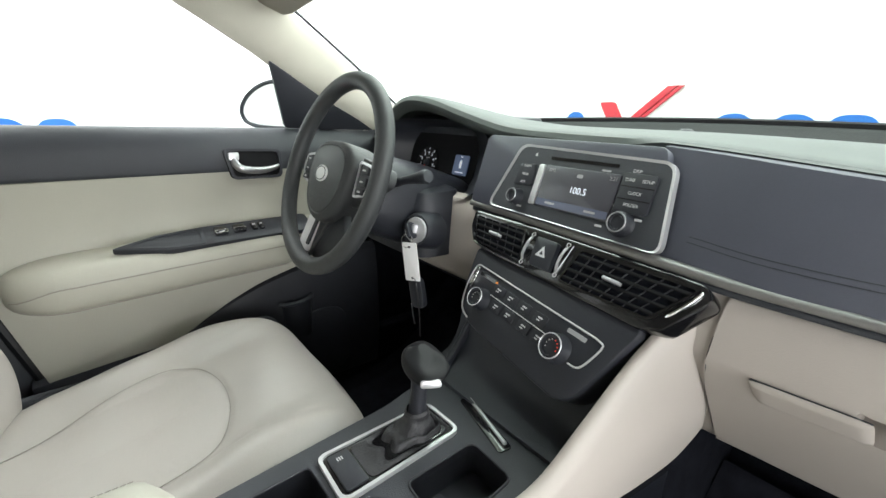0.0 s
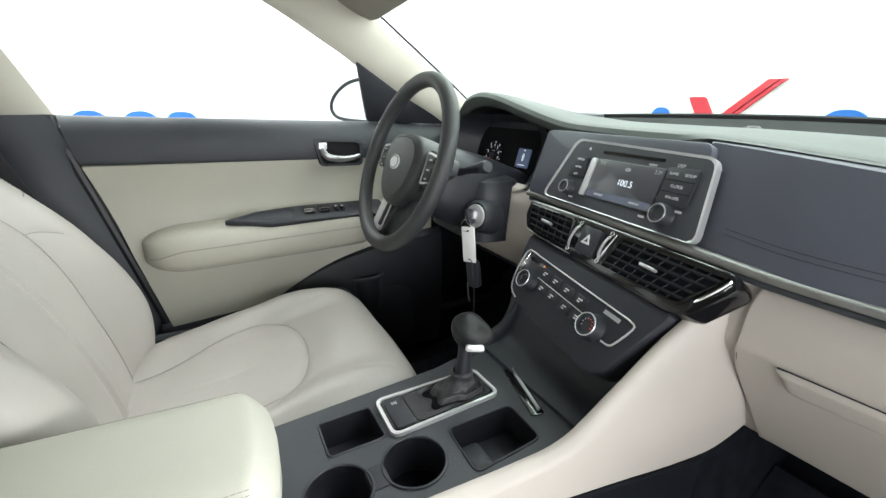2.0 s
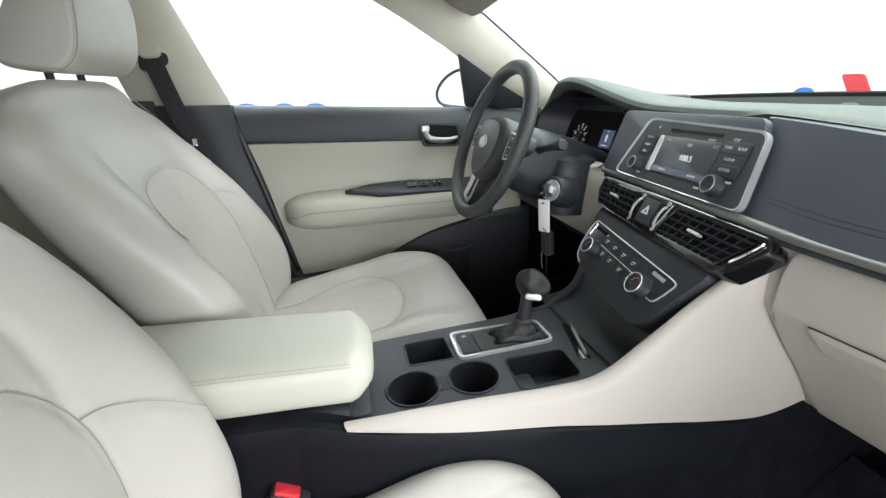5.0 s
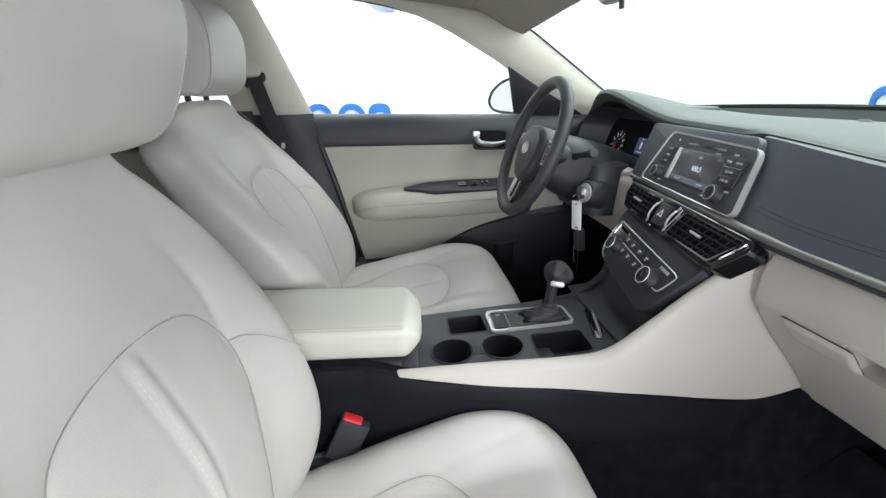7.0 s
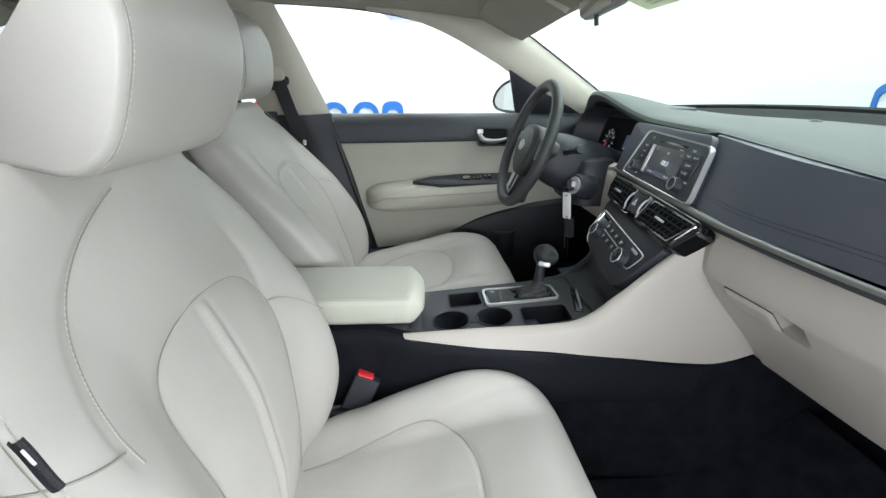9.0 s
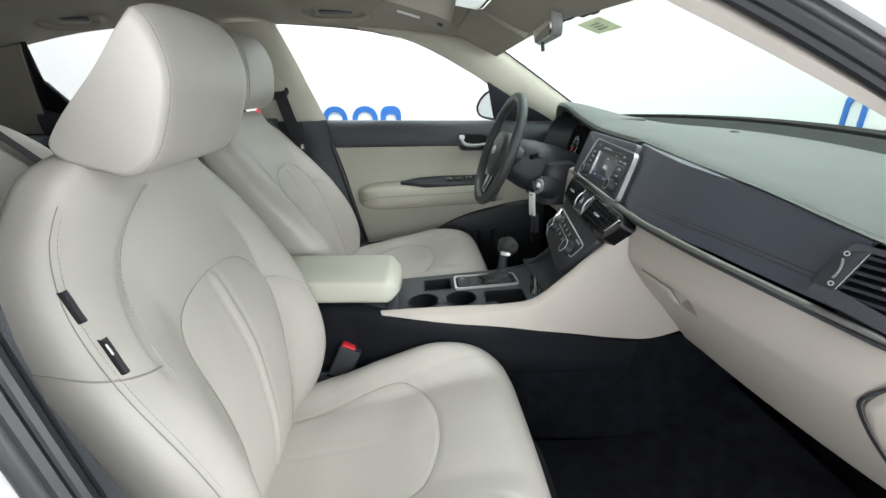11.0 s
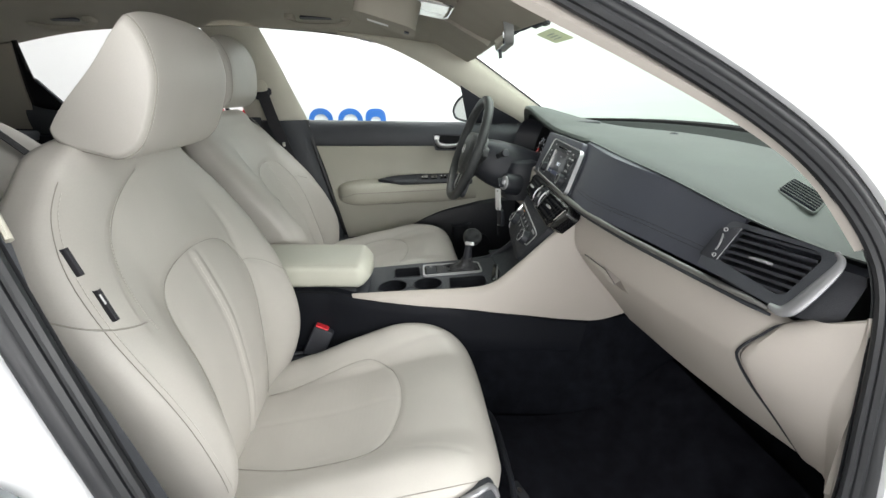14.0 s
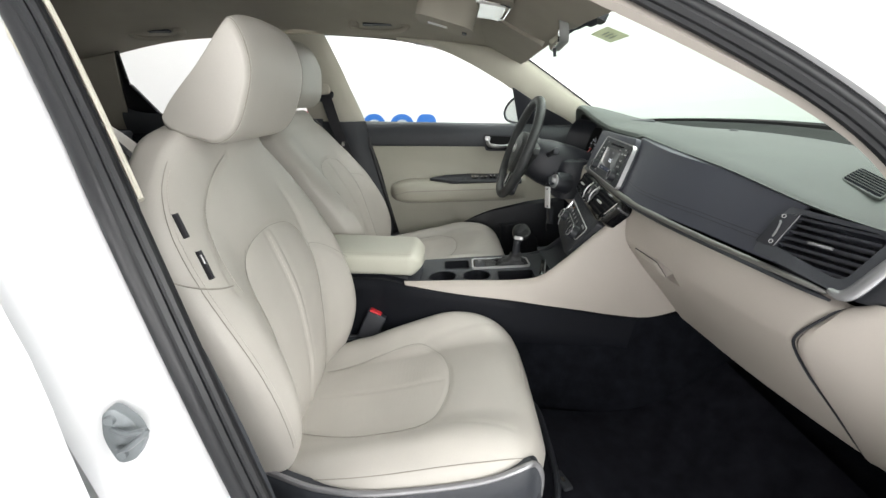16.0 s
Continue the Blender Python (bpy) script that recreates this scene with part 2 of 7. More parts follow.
def frame_ring(outer, inner, m, depth, bm=None, lift=0.0):
    """A flat frame between two outlines with the same number of points."""
    rows = []
    for poly, z in ((outer, -depth), (outer, 0), (inner, lift), (inner, -depth), (outer, -depth)):
        rows.append([m @ Vector((p[0], p[1], z)) for p in poly])
    return grid(rows, around=True, bm=bm)


def box(x0, x1, y0, y1, z0, z1, r=0.0, bm=None, m=Matrix()):
    """A block with softened edges."""
    t = m @ Matrix.Translation((0, 0, z1))
    return plate(rounded([(x0, y0), (x1, y0), (x1, y1), (x0, y1)], r * 1.5, 3) if r else [(x0, y0), (x1, y0), (x1, y1), (x0, y1)], t, z1 - z0, r, bm)


def lathe(profile, m, seg=28, bm=None, caps=True):
    """A turned shape: (radius, height) pairs round the frame's z axis."""
    rows = [[m @ Vector((r * math.cos(a), r * math.sin(a), z)) for a in (2 * math.pi * k / seg for k in range(seg))] for r, z in profile]
    return grid(rows, around=True, caps=caps, bm=bm)


def axes(origin, right, out):
    """A frame with its x to the right, its z out of the face and its y up along it."""
    z = Vector(out).normalized()
    x = Vector(right)
    x = (x - z * x.dot(z)).normalized()
    y = z.cross(x)
    m = Matrix((x, y, z)).transposed().to_4x4()
    m.translation = Vector(origin)
    return m


def local(m, p):
    q = m.inverted() @ Vector(p)
    return (q.x, q.y)


def thing(name, at, label, category, group="", kind=""):
    ob = new(name)
    ob.location = at
    ob.empty_display_size = 0.05
    return tagged(ob, label, category, group, kind)


def shift_of(ob):
    """Where the parts of ob are counted from: a thing's own place; parts stand at the world's origin."""
    return Vector((0, 0, 0)) if ob.parent else ob.location.copy()


def part(name, bm, mat, parent=None, label="", soft=True, angle=40):
    """Links a bmesh, given in world places, as one mesh object under a thing or under a part."""
    bmesh.ops.recalc_face_normals(bm, faces=bm.faces)
    me = bpy.data.meshes.new(name)
    bm.to_mesh(me)
    bm.free()
    me.materials.append(mat)
    if soft:
        me.shade_smooth()
        me.set_sharp_from_angle(angle=radians(angle))
    ob = new(name, me)
    if parent:
        ob.parent = parent
        ob.matrix_parent_inverse = Matrix.Translation(-shift_of(parent))
    if label:
        ob["label"] = label
    return ob


def solid(name, bm, mat, label, category, kind="", group="", soft=True):
    return tagged(part(name, bm, mat, None, "", soft), label, category, group, kind)


def words(name, text, m, size, mat, parent, depth=0.0002):
    """Raised lettering with the built-in font, centred on the frame."""
    cu = bpy.data.curves.new(name, "FONT")
    cu.body, cu.size, cu.extrude, cu.align_x, cu.align_y = text, size, depth, "CENTER", "CENTER"
    ob = bpy.data.objects.new(name, cu)
    scene.collection.objects.link(ob)
    me = bpy.data.meshes.new_from_object(ob.evaluated_get(bpy.context.evaluated_depsgraph_get()))
    bpy.data.objects.remove(ob)
    me.transform(m)
    me.materials.clear()
    me.materials.append(mat)
    ob = new(name, me)
    if parent:
        ob.parent = parent
        ob.matrix_parent_inverse = Matrix.Translation(-shift_of(parent))
    return ob


def side_x(y, z):
    """The driver side's inner glass plane."""
    return (0.0167 * y + 0.338 * z - 1.035) / 0.941


# ---------------------------------------------------------------- studio
def studio():
    x0, x1, y0, y1, h = -3.0, 4.2, -4.5, 2.6, 3.3
    solid("floor", box(x0, x1, y0, y1, -0.1, 0.0), WALLGREY, "pale grey smooth studio floor", "floor", "structure")
    solid("ceiling", box(x0, x1, y0, y1, h, h + 0.1), STUDIO, "white studio ceiling", "ceiling", "structure")
    solid("wall_west", box(x0 - 0.1, x0, y0 - 0.1, y1 + 0.1, -0.1, h + 0.1), STUDIO, "bright white plain studio wall with blue sign", "wall", "structure")
    solid("wall_east", box(x1, x1 + 0.1, y0 - 0.1, y1 + 0.1, -0.1, h + 0.1), STUDIO, "bright white plain studio wall", "wall", "structure")
    solid("wall_north", box(x0, x1, y1, y1 + 0.1, -0.1, h + 0.1), STUDIO, "bright white plain studio wall with sign", "wall", "structure")
    solid("wall_south", box(x0, x1, y0 - 0.1, y0, -0.1, h + 0.1), STUDIO, "bright white plain studio wall", "wall", "structure")

    rows = [[(-2.0 - 0.9994 * math.cos(a), 1.6 + 0.9994 * math.sin(a), z) for a in np.linspace(0, math.pi / 2, 28)] for z in (0.0, h)]
    solid("wall_cove", grid(rows), STUDIO, "bright white rounded studio corner", "wall", "structure")

    def shapes(name, m, specs, label, drop=0.0):
        sign = thing(name, m.translation, label, "wall sign")
        for kind, cx, w, mat in specs:
            hgt = 0.30
            if kind == "ring":
                part("ring", frame_ring(rrect(w, hgt, w * 0.47, 8, cx, drop - hgt / 2), rrect(w * 0.60, hgt * 0.66, w * 0.28, 8, cx, drop - hgt / 2), m, 0.02), mat, sign)
            elif kind == "arch":
                part("arch", frame_ring(rounded([(cx - w / 2, -hgt), (cx + w / 2, -hgt), (cx + w / 2, drop), (cx - w / 2, drop)], 0.10, 6), rounded([(cx - w / 4, -hgt * 0.6), (cx + w / 4, -hgt * 0.6), (cx + w / 4, drop - hgt * 0.24), (cx - w / 4, drop - hgt * 0.24)], 0.05, 6), m, 0.02), mat, sign)
            elif kind == "slash":
                for a, w2 in ((0.0, 0.058), (0.070, 0.026)):
                    x0 = cx + a
                    part("slash", plate([(x0 - 0.275, -0.3), (x0 - 0.275 + w2, -0.3), (x0 + 0.200 + w2, 0.115), (x0 + 0.200, 0.115)], m @ Matrix.Translation((0, 0, 0.005)), 0.02), mat, sign)
            elif kind == "wedge":
                part("wedge", plate(rounded([(cx, 0.022), (cx + 0.114, 0.022), (cx + 0.309, -0.3), (cx + 0.195, -0.3)], 0.02), m, 0.02), mat, sign)
        return sign

    west = axes((-2.985, 0, 0.985), (0, 1, 0), (1, 0, 0))
    shapes("wall_sign", west, [("wedge", -1.90, 0.2, SIGNRED), ("slash", -1.64, 0.2, SIGNRED), ("ring", -0.92, 0.215, SIGNBLUE), ("ring", -0.655, 0.225, SIGNBLUE), ("arch", -0.425, 0.185, SIGNBLUE)], "blue rounded and red slashed sign shapes on white wall")
    north = axes((0, 2.585, 1.135), (1, 0, 0), (0, -1, 0))
    shapes("wall_sign", north, [("ring", -1.64, 0.15, SIGNBLUE), ("wedge", -1.448, 0.2, SIGNRED), ("slash", -1.185, 0.2, SIGNRED), ("ring", -0.59, 0.23, SIGNBLUE), ("ring", -0.312, 0.23, SIGNBLUE), ("arch", -0.08, 0.20, SIGNBLUE)], "red slashed and blue rounded sign shapes on white wall", -0.045)


studio()


# ---------------------------------------------------------------- car shell
EDGE_TOP = [(-1.75, 1.24), (-1.3, 1.325), (-0.9, 1.342), (-0.66, 1.344), (-0.4, 1.329), (-0.2, 1.312), (-0.06, 1.30)]
B_FRONT = [(-0.570, 1.022), (-0.612, 1.140), (-0.646, 1.238), (-0.688, 1.345)]
PILLAR_LOW = [(-0.40, 1.328), (-0.30, 1.312), (-0.198, 1.281), (-0.09, 1.233), (0.019, 1.175), (0.102, 1.123), (0.16, 1.092), (0.20, 1.070), (0.26, 1.038), (0.32, 1.005)]
PILLAR_TOP = [(-0.40, 1.338), (-0.24, 1.328), (-0.10, 1.314), (0.02, 1.292), (0.10, 1.262), (0.17, 1.221), (0.24, 1.178), (0.31, 1.134), (0.386, 1.086), (0.48, 1.022)]


def ribbon(low, high, side, n=28, inward=0.02, depth=0.02, off=0.0, peak=0.5):
    """A trim strip on the car's side between two lines of (y, z), bulging inward; side is -1 at the driver, 1 at the passenger."""
    rows = []
    for a, b in zip(spline(low, n), spline(high, n)):
        row = []
        for k in range(11):
            f = k / 10
            y, z = a + (b - a) * f
            g = 0.5 * f / peak if f < peak else 0.5 + 0.5 * (f - peak) / (1 - peak)
            x = -side_x(y, z) - off - inward * (4 * g * (1 - g)) ** 0.7
            row.append((side * x, y, z))
        rows.append(row)
    return thick(grid(rows), depth)


def headliner():
    rows = []
    for i in range(30):
        y = -1.8 + i / 29 * 1.86
        ze = along(EDGE_TOP, min(y, -0.06))
        xe = -side_x(y, ze) + 0.006
        zc = along([(-1.8, 1.29), (-1.4, 1.385), (-0.8, 1.415), (-0.3, 1.395), (-0.05, 1.352), (0.06, 1.335)], y)
        row = []
        for k in range(33):
            u = -1 + k / 16
            row.append((xe * u, y + 0.055 * (1 - u * u) * smooth01((y + 0.4) / 0.45), ze + (zc - ze) * (1 - abs(u) ** 2.6)))
        rows.append(row)
    bm = grid(rows)
    bmesh.ops.recalc_face_normals(bm, faces=bm.faces)
    bmesh.ops.solidify(bm, geom=bm.faces[:], thickness=-0.03)
    # padded header above the windscreen
    rows2 = []
    for x in np.linspace(-0.63, 0.63, 41):
        u = x / 0.63
        zf = 1.250 + 0.026 * (1 - u * u)
        rows2.append([(x, 0.088 + 0.012 * (1 - u * u), zf + 0.012), (x, 0.095 + 0.012 * (1 - u * u), zf + 0.003), (x, 0.085, zf), (x, 0.05, zf + 0.012), (x, 0.0, zf + 0.036), (x, -0.05, zf + 0.062), (x, -0.09, zf + 0.085)])
    solid("header_trim", thick(grid(rows2), 0.006), LINER, "warm grey cloth header above the windscreen", "header trim", "structure")
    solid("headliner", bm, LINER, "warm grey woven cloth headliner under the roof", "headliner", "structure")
    # outer roof skin
    rows = [[(p[0] * 1.05, p[1], p[2] + 0.055) for p in r] for r in rows]
    solid("roof", thick(grid(rows), 0.004), PAINT, "white painted car roof panel", "roof", "structure")


headliner()


def a_pillar(side, name):
    t = thing(name, (side * 0.70, 0.2, 1.0), "cream cloth-covered windscreen pillar trim", "pillar trim", "pillar trims")
    lower, upper = PILLAR_LOW, PILLAR_TOP
    if side > 0:
        lower = [(-0.40, 1.325), (-0.202, 1.290), (-0.030, 1.214), (0.080, 1.164), (0.194, 1.106), (0.270, 1.052), (0.325, 0.978)]
        upper = [(y + 0.016, z + 0.022) for y, z in lower]
    part("garnish", ribbon(lower, upper, side, 30, 0.022 if side < 0 else 0.003, 0.010), PILLAR if side < 0 else BEIGE, t)
    part("glass_edge", tube([(-side * (side_x(y, z) + 0.004), y + 0.003, z + 0.002) for y, z in spline(upper, 30)], 0.0032, 6), RUBBER, t, "black glass edge seal")
    # painted outer pillar
    low = [(y + 0.03, z + 0.02) for y, z in PILLAR_LOW]
    top = [(y + 0.015, z + 0.010) for y, z in upper]
    if side < 0:
        part("outer_skin", ribbon(low, top, side, 30, -0.02, 0.01, -0.035), PAINT, t, "white painted outer pillar")
    return t


a_pillar(-1, "windscreen_pillar")
a_pillar(1, "windscreen_pillar")


def b_pillar(side):
    t = thing("centre_pillar", (side * 0.70, -0.62, 0.4), "centre pillar with cream upper and dark lower trim", "pillar trim", "pillar trims")
    front = B_FRONT if side < 0 else [(y - 0.035, z) for y, z in B_FRONT]
    rear = [(-0.790, 1.022), (-0.812, 1.14), (-0.836, 1.238), (-0.872, 1.345)]
    part("upper_garnish", ribbon(front, rear, side, 16, 0.044, 0.012, 0.0, 0.36), PILLAR, t)
    low = [(-0.425, 0.32), (-0.44, 0.54), (-0.50, 0.80), (-0.571, 1.022)]
    back = [(-0.66, 0.32), (-0.68, 0.54), (-0.70, 0.80), (-0.735, 1.022)]
    rows = []
    for a, b in zip(spline(low, 16), spline(back, 16)):
        rows.append([(side * (0.735 - 0.035 * (4 * f * (1 - f)) ** 0.7 - 0.03 * smooth01((a[1] - 0.9) / 0.12)), a[0] + (b[0] - a[0]) * f, a[1] + (b[1] - a[1]) * f) for f in (k / 6 for k in range(7))])
    part("lower_garnish", thick(grid(rows), 0.012), DARKPL, t, "dark grey plastic lower trim")
    # belt slider cover and guide
    if side < 0:
        part("height_adjuster", box(-0.024, 0.024, -0.042, 0.040, -0.01, 0.022, 0.010, m=axes((-0.658, -0.705, 1.168), (0, 1, 0.1), (1, 0, 0.25))), PILLAR, t)
        part("belt_guide", plate(rounded([(-0.036, -0.020), (0.030, -0.014), (0.036, 0.012), (0.010, 0.024), (-0.030, 0.016)], 0.012), axes((-0.642, -0.700, 1.128), (0, 1, 0.25), (1, 0, 0.25)), 0.016, 0.005), BLACKPL, t, "black seat belt guide")
        rows = [[(c[0], c[1] - 0.022, c[2]), (c[0] + 0.002, c[1] + 0.022, c[2] + 0.004)] for c in spline([(-0.642, -0.700, 1.125), (-0.632, -0.672, 1.03), (-0.636, -0.640, 0.93), (-0.65, -0.60, 0.80), (-0.66, -0.56, 0.62), (-0.66, -0.53, 0.48)], 24)]
        part("seat_belt", thick(grid(rows), 0.0018), WEBBING, t, "black woven seat belt webbing")
        part("belt_latch_tongue", box(-0.006, 0.006, -0.009, 0.009, 0, 0.004, 0.001, m=axes((-0.628, -0.638, 0.935), (0, 1, 0), (1, 0, 0.2))), CHROME, t, "metal seat belt tongue")
    return t


b_pillar(-1)
b_pillar(1)


def passenger_opening():
    """The seals, the painted pillar faces, the sill and the striker round the open passenger door."""
    t = thing("door_opening", (0.78, -0.1, 0.25), "white painted passenger door opening with black rubber seals", "car body")
    back = [(0.640, -0.700, 1.300), (0.668, -0.638, 1.215), (0.703, -0.582, 1.110), (0.745, -0.524, 1.000), (0.768, -0.468, 0.82), (0.778, -0.418, 0.63), (0.785, -0.370, 0.47), (0.790, -0.30, 0.36)]
    fore = [(0.640, -0.148, 1.292), (0.664, -0.022, 1.222), (0.680, 0.073, 1.175), (0.697, 0.166, 1.124), (0.716, 0.243, 1.071), (0.733, 0.298, 1.016), (0.752, 0.331, 0.958), (0.768, 0.340, 0.89), (0.778, 0.353, 0.76), (0.785, 0.362, 0.64), (0.790, 0.350, 0.50), (0.790, 0.27, 0.36)]
    roof = [(0.640, -0.148, 1.292), (0.622, -0.28, 1.318), (0.618, -0.48, 1.335), (0.640, -0.700, 1.300)]
    sill = [(0.790, -0.30, 0.36), (0.795, -0.18, 0.335), (0.795, 0.14, 0.335), (0.790, 0.27, 0.36)]
    ring = [*spline(fore, 40), *spline(sill[::-1], 12)[1:-1], *spline(back[::-1], 40), *spline(roof[::-1], 16)[1:-1]]
    cen = np.array([0.72, -0.12, 0.85])

    broad = [1 - 0.36 * smooth01((p[1] + 0.35) / 0.3) * smooth01((p[2] - 0.6) / 0.3) for p in ring]

    def offset(r, out, x):
        res = []
        n = len(ring)
        for i, p in enumerate(ring):
            d = np.array(ring[(i + 1) % n]) - np.array(ring[i - 1])
            nrm = np.array([0, d[2], -d[1]])
            nrm /= np.linalg.norm(nrm)
            if nrm @ (np.array(p) - cen) < 0:
                nrm = -nrm
            res.append(np.array(p) + nrm * out * broad[i] + np.array([x, 0, 0]))
        return res

    part("inner_seal", tube(offset(ring, 0.004, 0.002), 0.0055, 8, True), RUBBER, t)
    part("outer_seal", tube(offset(ring, 0.027, 0.008), [float(0.0105 * b * (1 + 0.5 * (b - 1))) for b in broad], 12, True), RUBBER, t, "satin black rubber bulb seal")
    part("edge_seal", tube(offset(ring, 0.015, 0.005), 0.0075, 8, True), RUBBER, t)
    n = len(ring)
    a, b, c, d = offset(ring, 0.0, -0.006), offset(ring, 0.038, 0.010), offset(ring, 0.040, 0.018), offset(ring, 0.15, 0.052)
    e, f = offset(ring, 0.158, 0.030), offset(ring, 0.32, 0.010)
    part("seal_flange", grid([a, b], around=True), RUBBER, t)
    part("painted_frame", grid([b, c, d, e, f], around=True), PAINT, t, "white gloss paint")
    # rear door skin behind the gap, and the rocker
    rows = []
    for k in range(18):
        z = 0.22 + k / 17 * 0.80
        xx = along([(0.22, 0.82), (0.45, 0.885), (0.75, 0.885), (0.95, 0.85), (1.02, 0.80)], z)
        y0 = along([(0.22, -0.36), (0.47, -0.50), (0.63, -0.538), (0.74, -0.553), (0.88, -0.580), (1.02, -0.650)], z)
        rows.append([(xx, y0 - 0.008, z), (xx + 0.002, y0 - 0.03, z), (xx, -1.0, z), (xx - 0.02, -1.45, z)])
    part("rear_door_skin", thick(grid(rows), 0.03), PAINT, t, "white rear door skin")
    part("rocker", box(0.70, 0.86, -1.6, 0.9, 0.20, 0.325, 0.02), PAINT, t)
    rows = []
    for k in range(14):
        z = 0.22 + k / 13 * 0.78
        xx = along([(0.22, 0.82), (0.45, 0.89), (0.75, 0.90), (1.0, 0.84)], z)
        rows.append([(xx - 0.02, 0.46, z), (xx, 0.50, z), (xx, 1.2, z)])
    part("fender", thick(grid(rows), 0.02), PAINT, t, "white front fender edge")
    # striker: plate with a bent loop
    m = axes((0.822, -0.540, 0.764), (0, 1, 0.1), (1, 0.15, 0.05))
    base = part("striker", plate(rounded([(-0.015, -0.036), (0.005, -0.034), (0.020, -0.010), (0.017, 0.014), (0.0, 0.036), (-0.013, 0.030), (-0.021, 0.0)], 0.012), m, 0.012, 0.002), ZINC, t, "zinc-plated door striker")
    part("striker_loop", tube([m @ Vector(p) for p in spline([(-0.008, -0.014, 0), (0.006, -0.010, 0.010), (0.034, 0.010, 0.020), (0.037, 0.015, 0.019), (0.012, 0.008, 0.010), (-0.008, 0.010, 0)], 20)], 0.0032, 8), ZINC, base)
    for yy in (-0.022, 0.022):
        part("bolt", lathe([(0.0, 0.004), (0.005, 0.004), (0.006, 0.0), (0.0, 0.0)], m @ Matrix.Translation((-0.006, yy, 0)), 10), ZINC, base)
    part("pillar_edge", tube([(x - 0.015, y - 0.003, z + 0.004) for x, y, z in spline(back[:4], 20)], 0.0060, 8, flat=0.6), PILLAR, t, "cream cloth edge of the centre pillar")
    # small rubber stop on the pillar
    part("rubber_stop", plate(rounded([(-0.012, -0.004), (0.012, -0.004), (0.012, 0.004), (-0.012, 0.004)], 0.003), axes((0.806, -0.43, 0.60), (0, 1, -0.1), (1, 0, 0)), 0.006, 0.001), RUBBER, t)


passenger_opening()


def windscreen():
    rows = []
    for i in range(14):
        f = i / 13
        z = 1.02 + f * 0.325
        ys = along([(1.02, 0.48), (1.083, 0.388), (1.168, 0.252), (1.253, 0.116), (1.312, -0.05), (1.345, -0.10)], z)
        bow = 0.235 - 0.07 * f
        xe = -side_x(ys, z) + 0.012
        rows.append([(xe * u, ys + 0.02 + bow * (1 - u * u), z + 0.004) for u in (-1 + k / 12 for k in range(25))])
    ob = solid("windscreen", grid(rows), SCREENGLASS, "clear slightly green windscreen glass", "windscreen", "structure")
    ob.visible_shadow = False
    # inspection sticker inside the glass: thin paper that lets some light through
    paper = shader("sticker_paper", (0.60, 0.58, 0.46), 0.6, var=0.25, scale=70, fine=300, bump=0)
    tree = paper.node_tree
    thin, blend = tree.nodes.new("ShaderNodeBsdfTranslucent"), tree.nodes.new("ShaderNodeMixShader")
    thin.inputs["Color"].default_value = (0.62, 0.61, 0.51, 1)
    blend.inputs["Fac"].default_value = 0.65
    tree.links.new(tree.nodes["Principled BSDF"].outputs["BSDF"], blend.inputs[1])
    tree.links.new(thin.outputs["BSDF"], blend.inputs[2])
    tree.links.new(blend.outputs["Shader"], tree.nodes["Material Output"].inputs["Surface"])
    st = thing("windscreen_sticker", (-0.15, 0.255, 1.282), "small yellowish paper sticker on the windscreen", "sticker")
    m = axes((-0.15, 0.255, 1.280), (1, 0, 0), (0, -0.34, -0.94))
    part("paper", plate(rrect(0.145, 0.066, 0.004), m, 0.0008), paper, st)
    for yy in (-0.012, 0.0, 0.012):
        part("printed_bar", plate(rrect(0.06, 0.004, 0.001), m @ Matrix.Translation((0, yy, 0.001)), 0.0008), SIGNGREY, st)


windscreen()


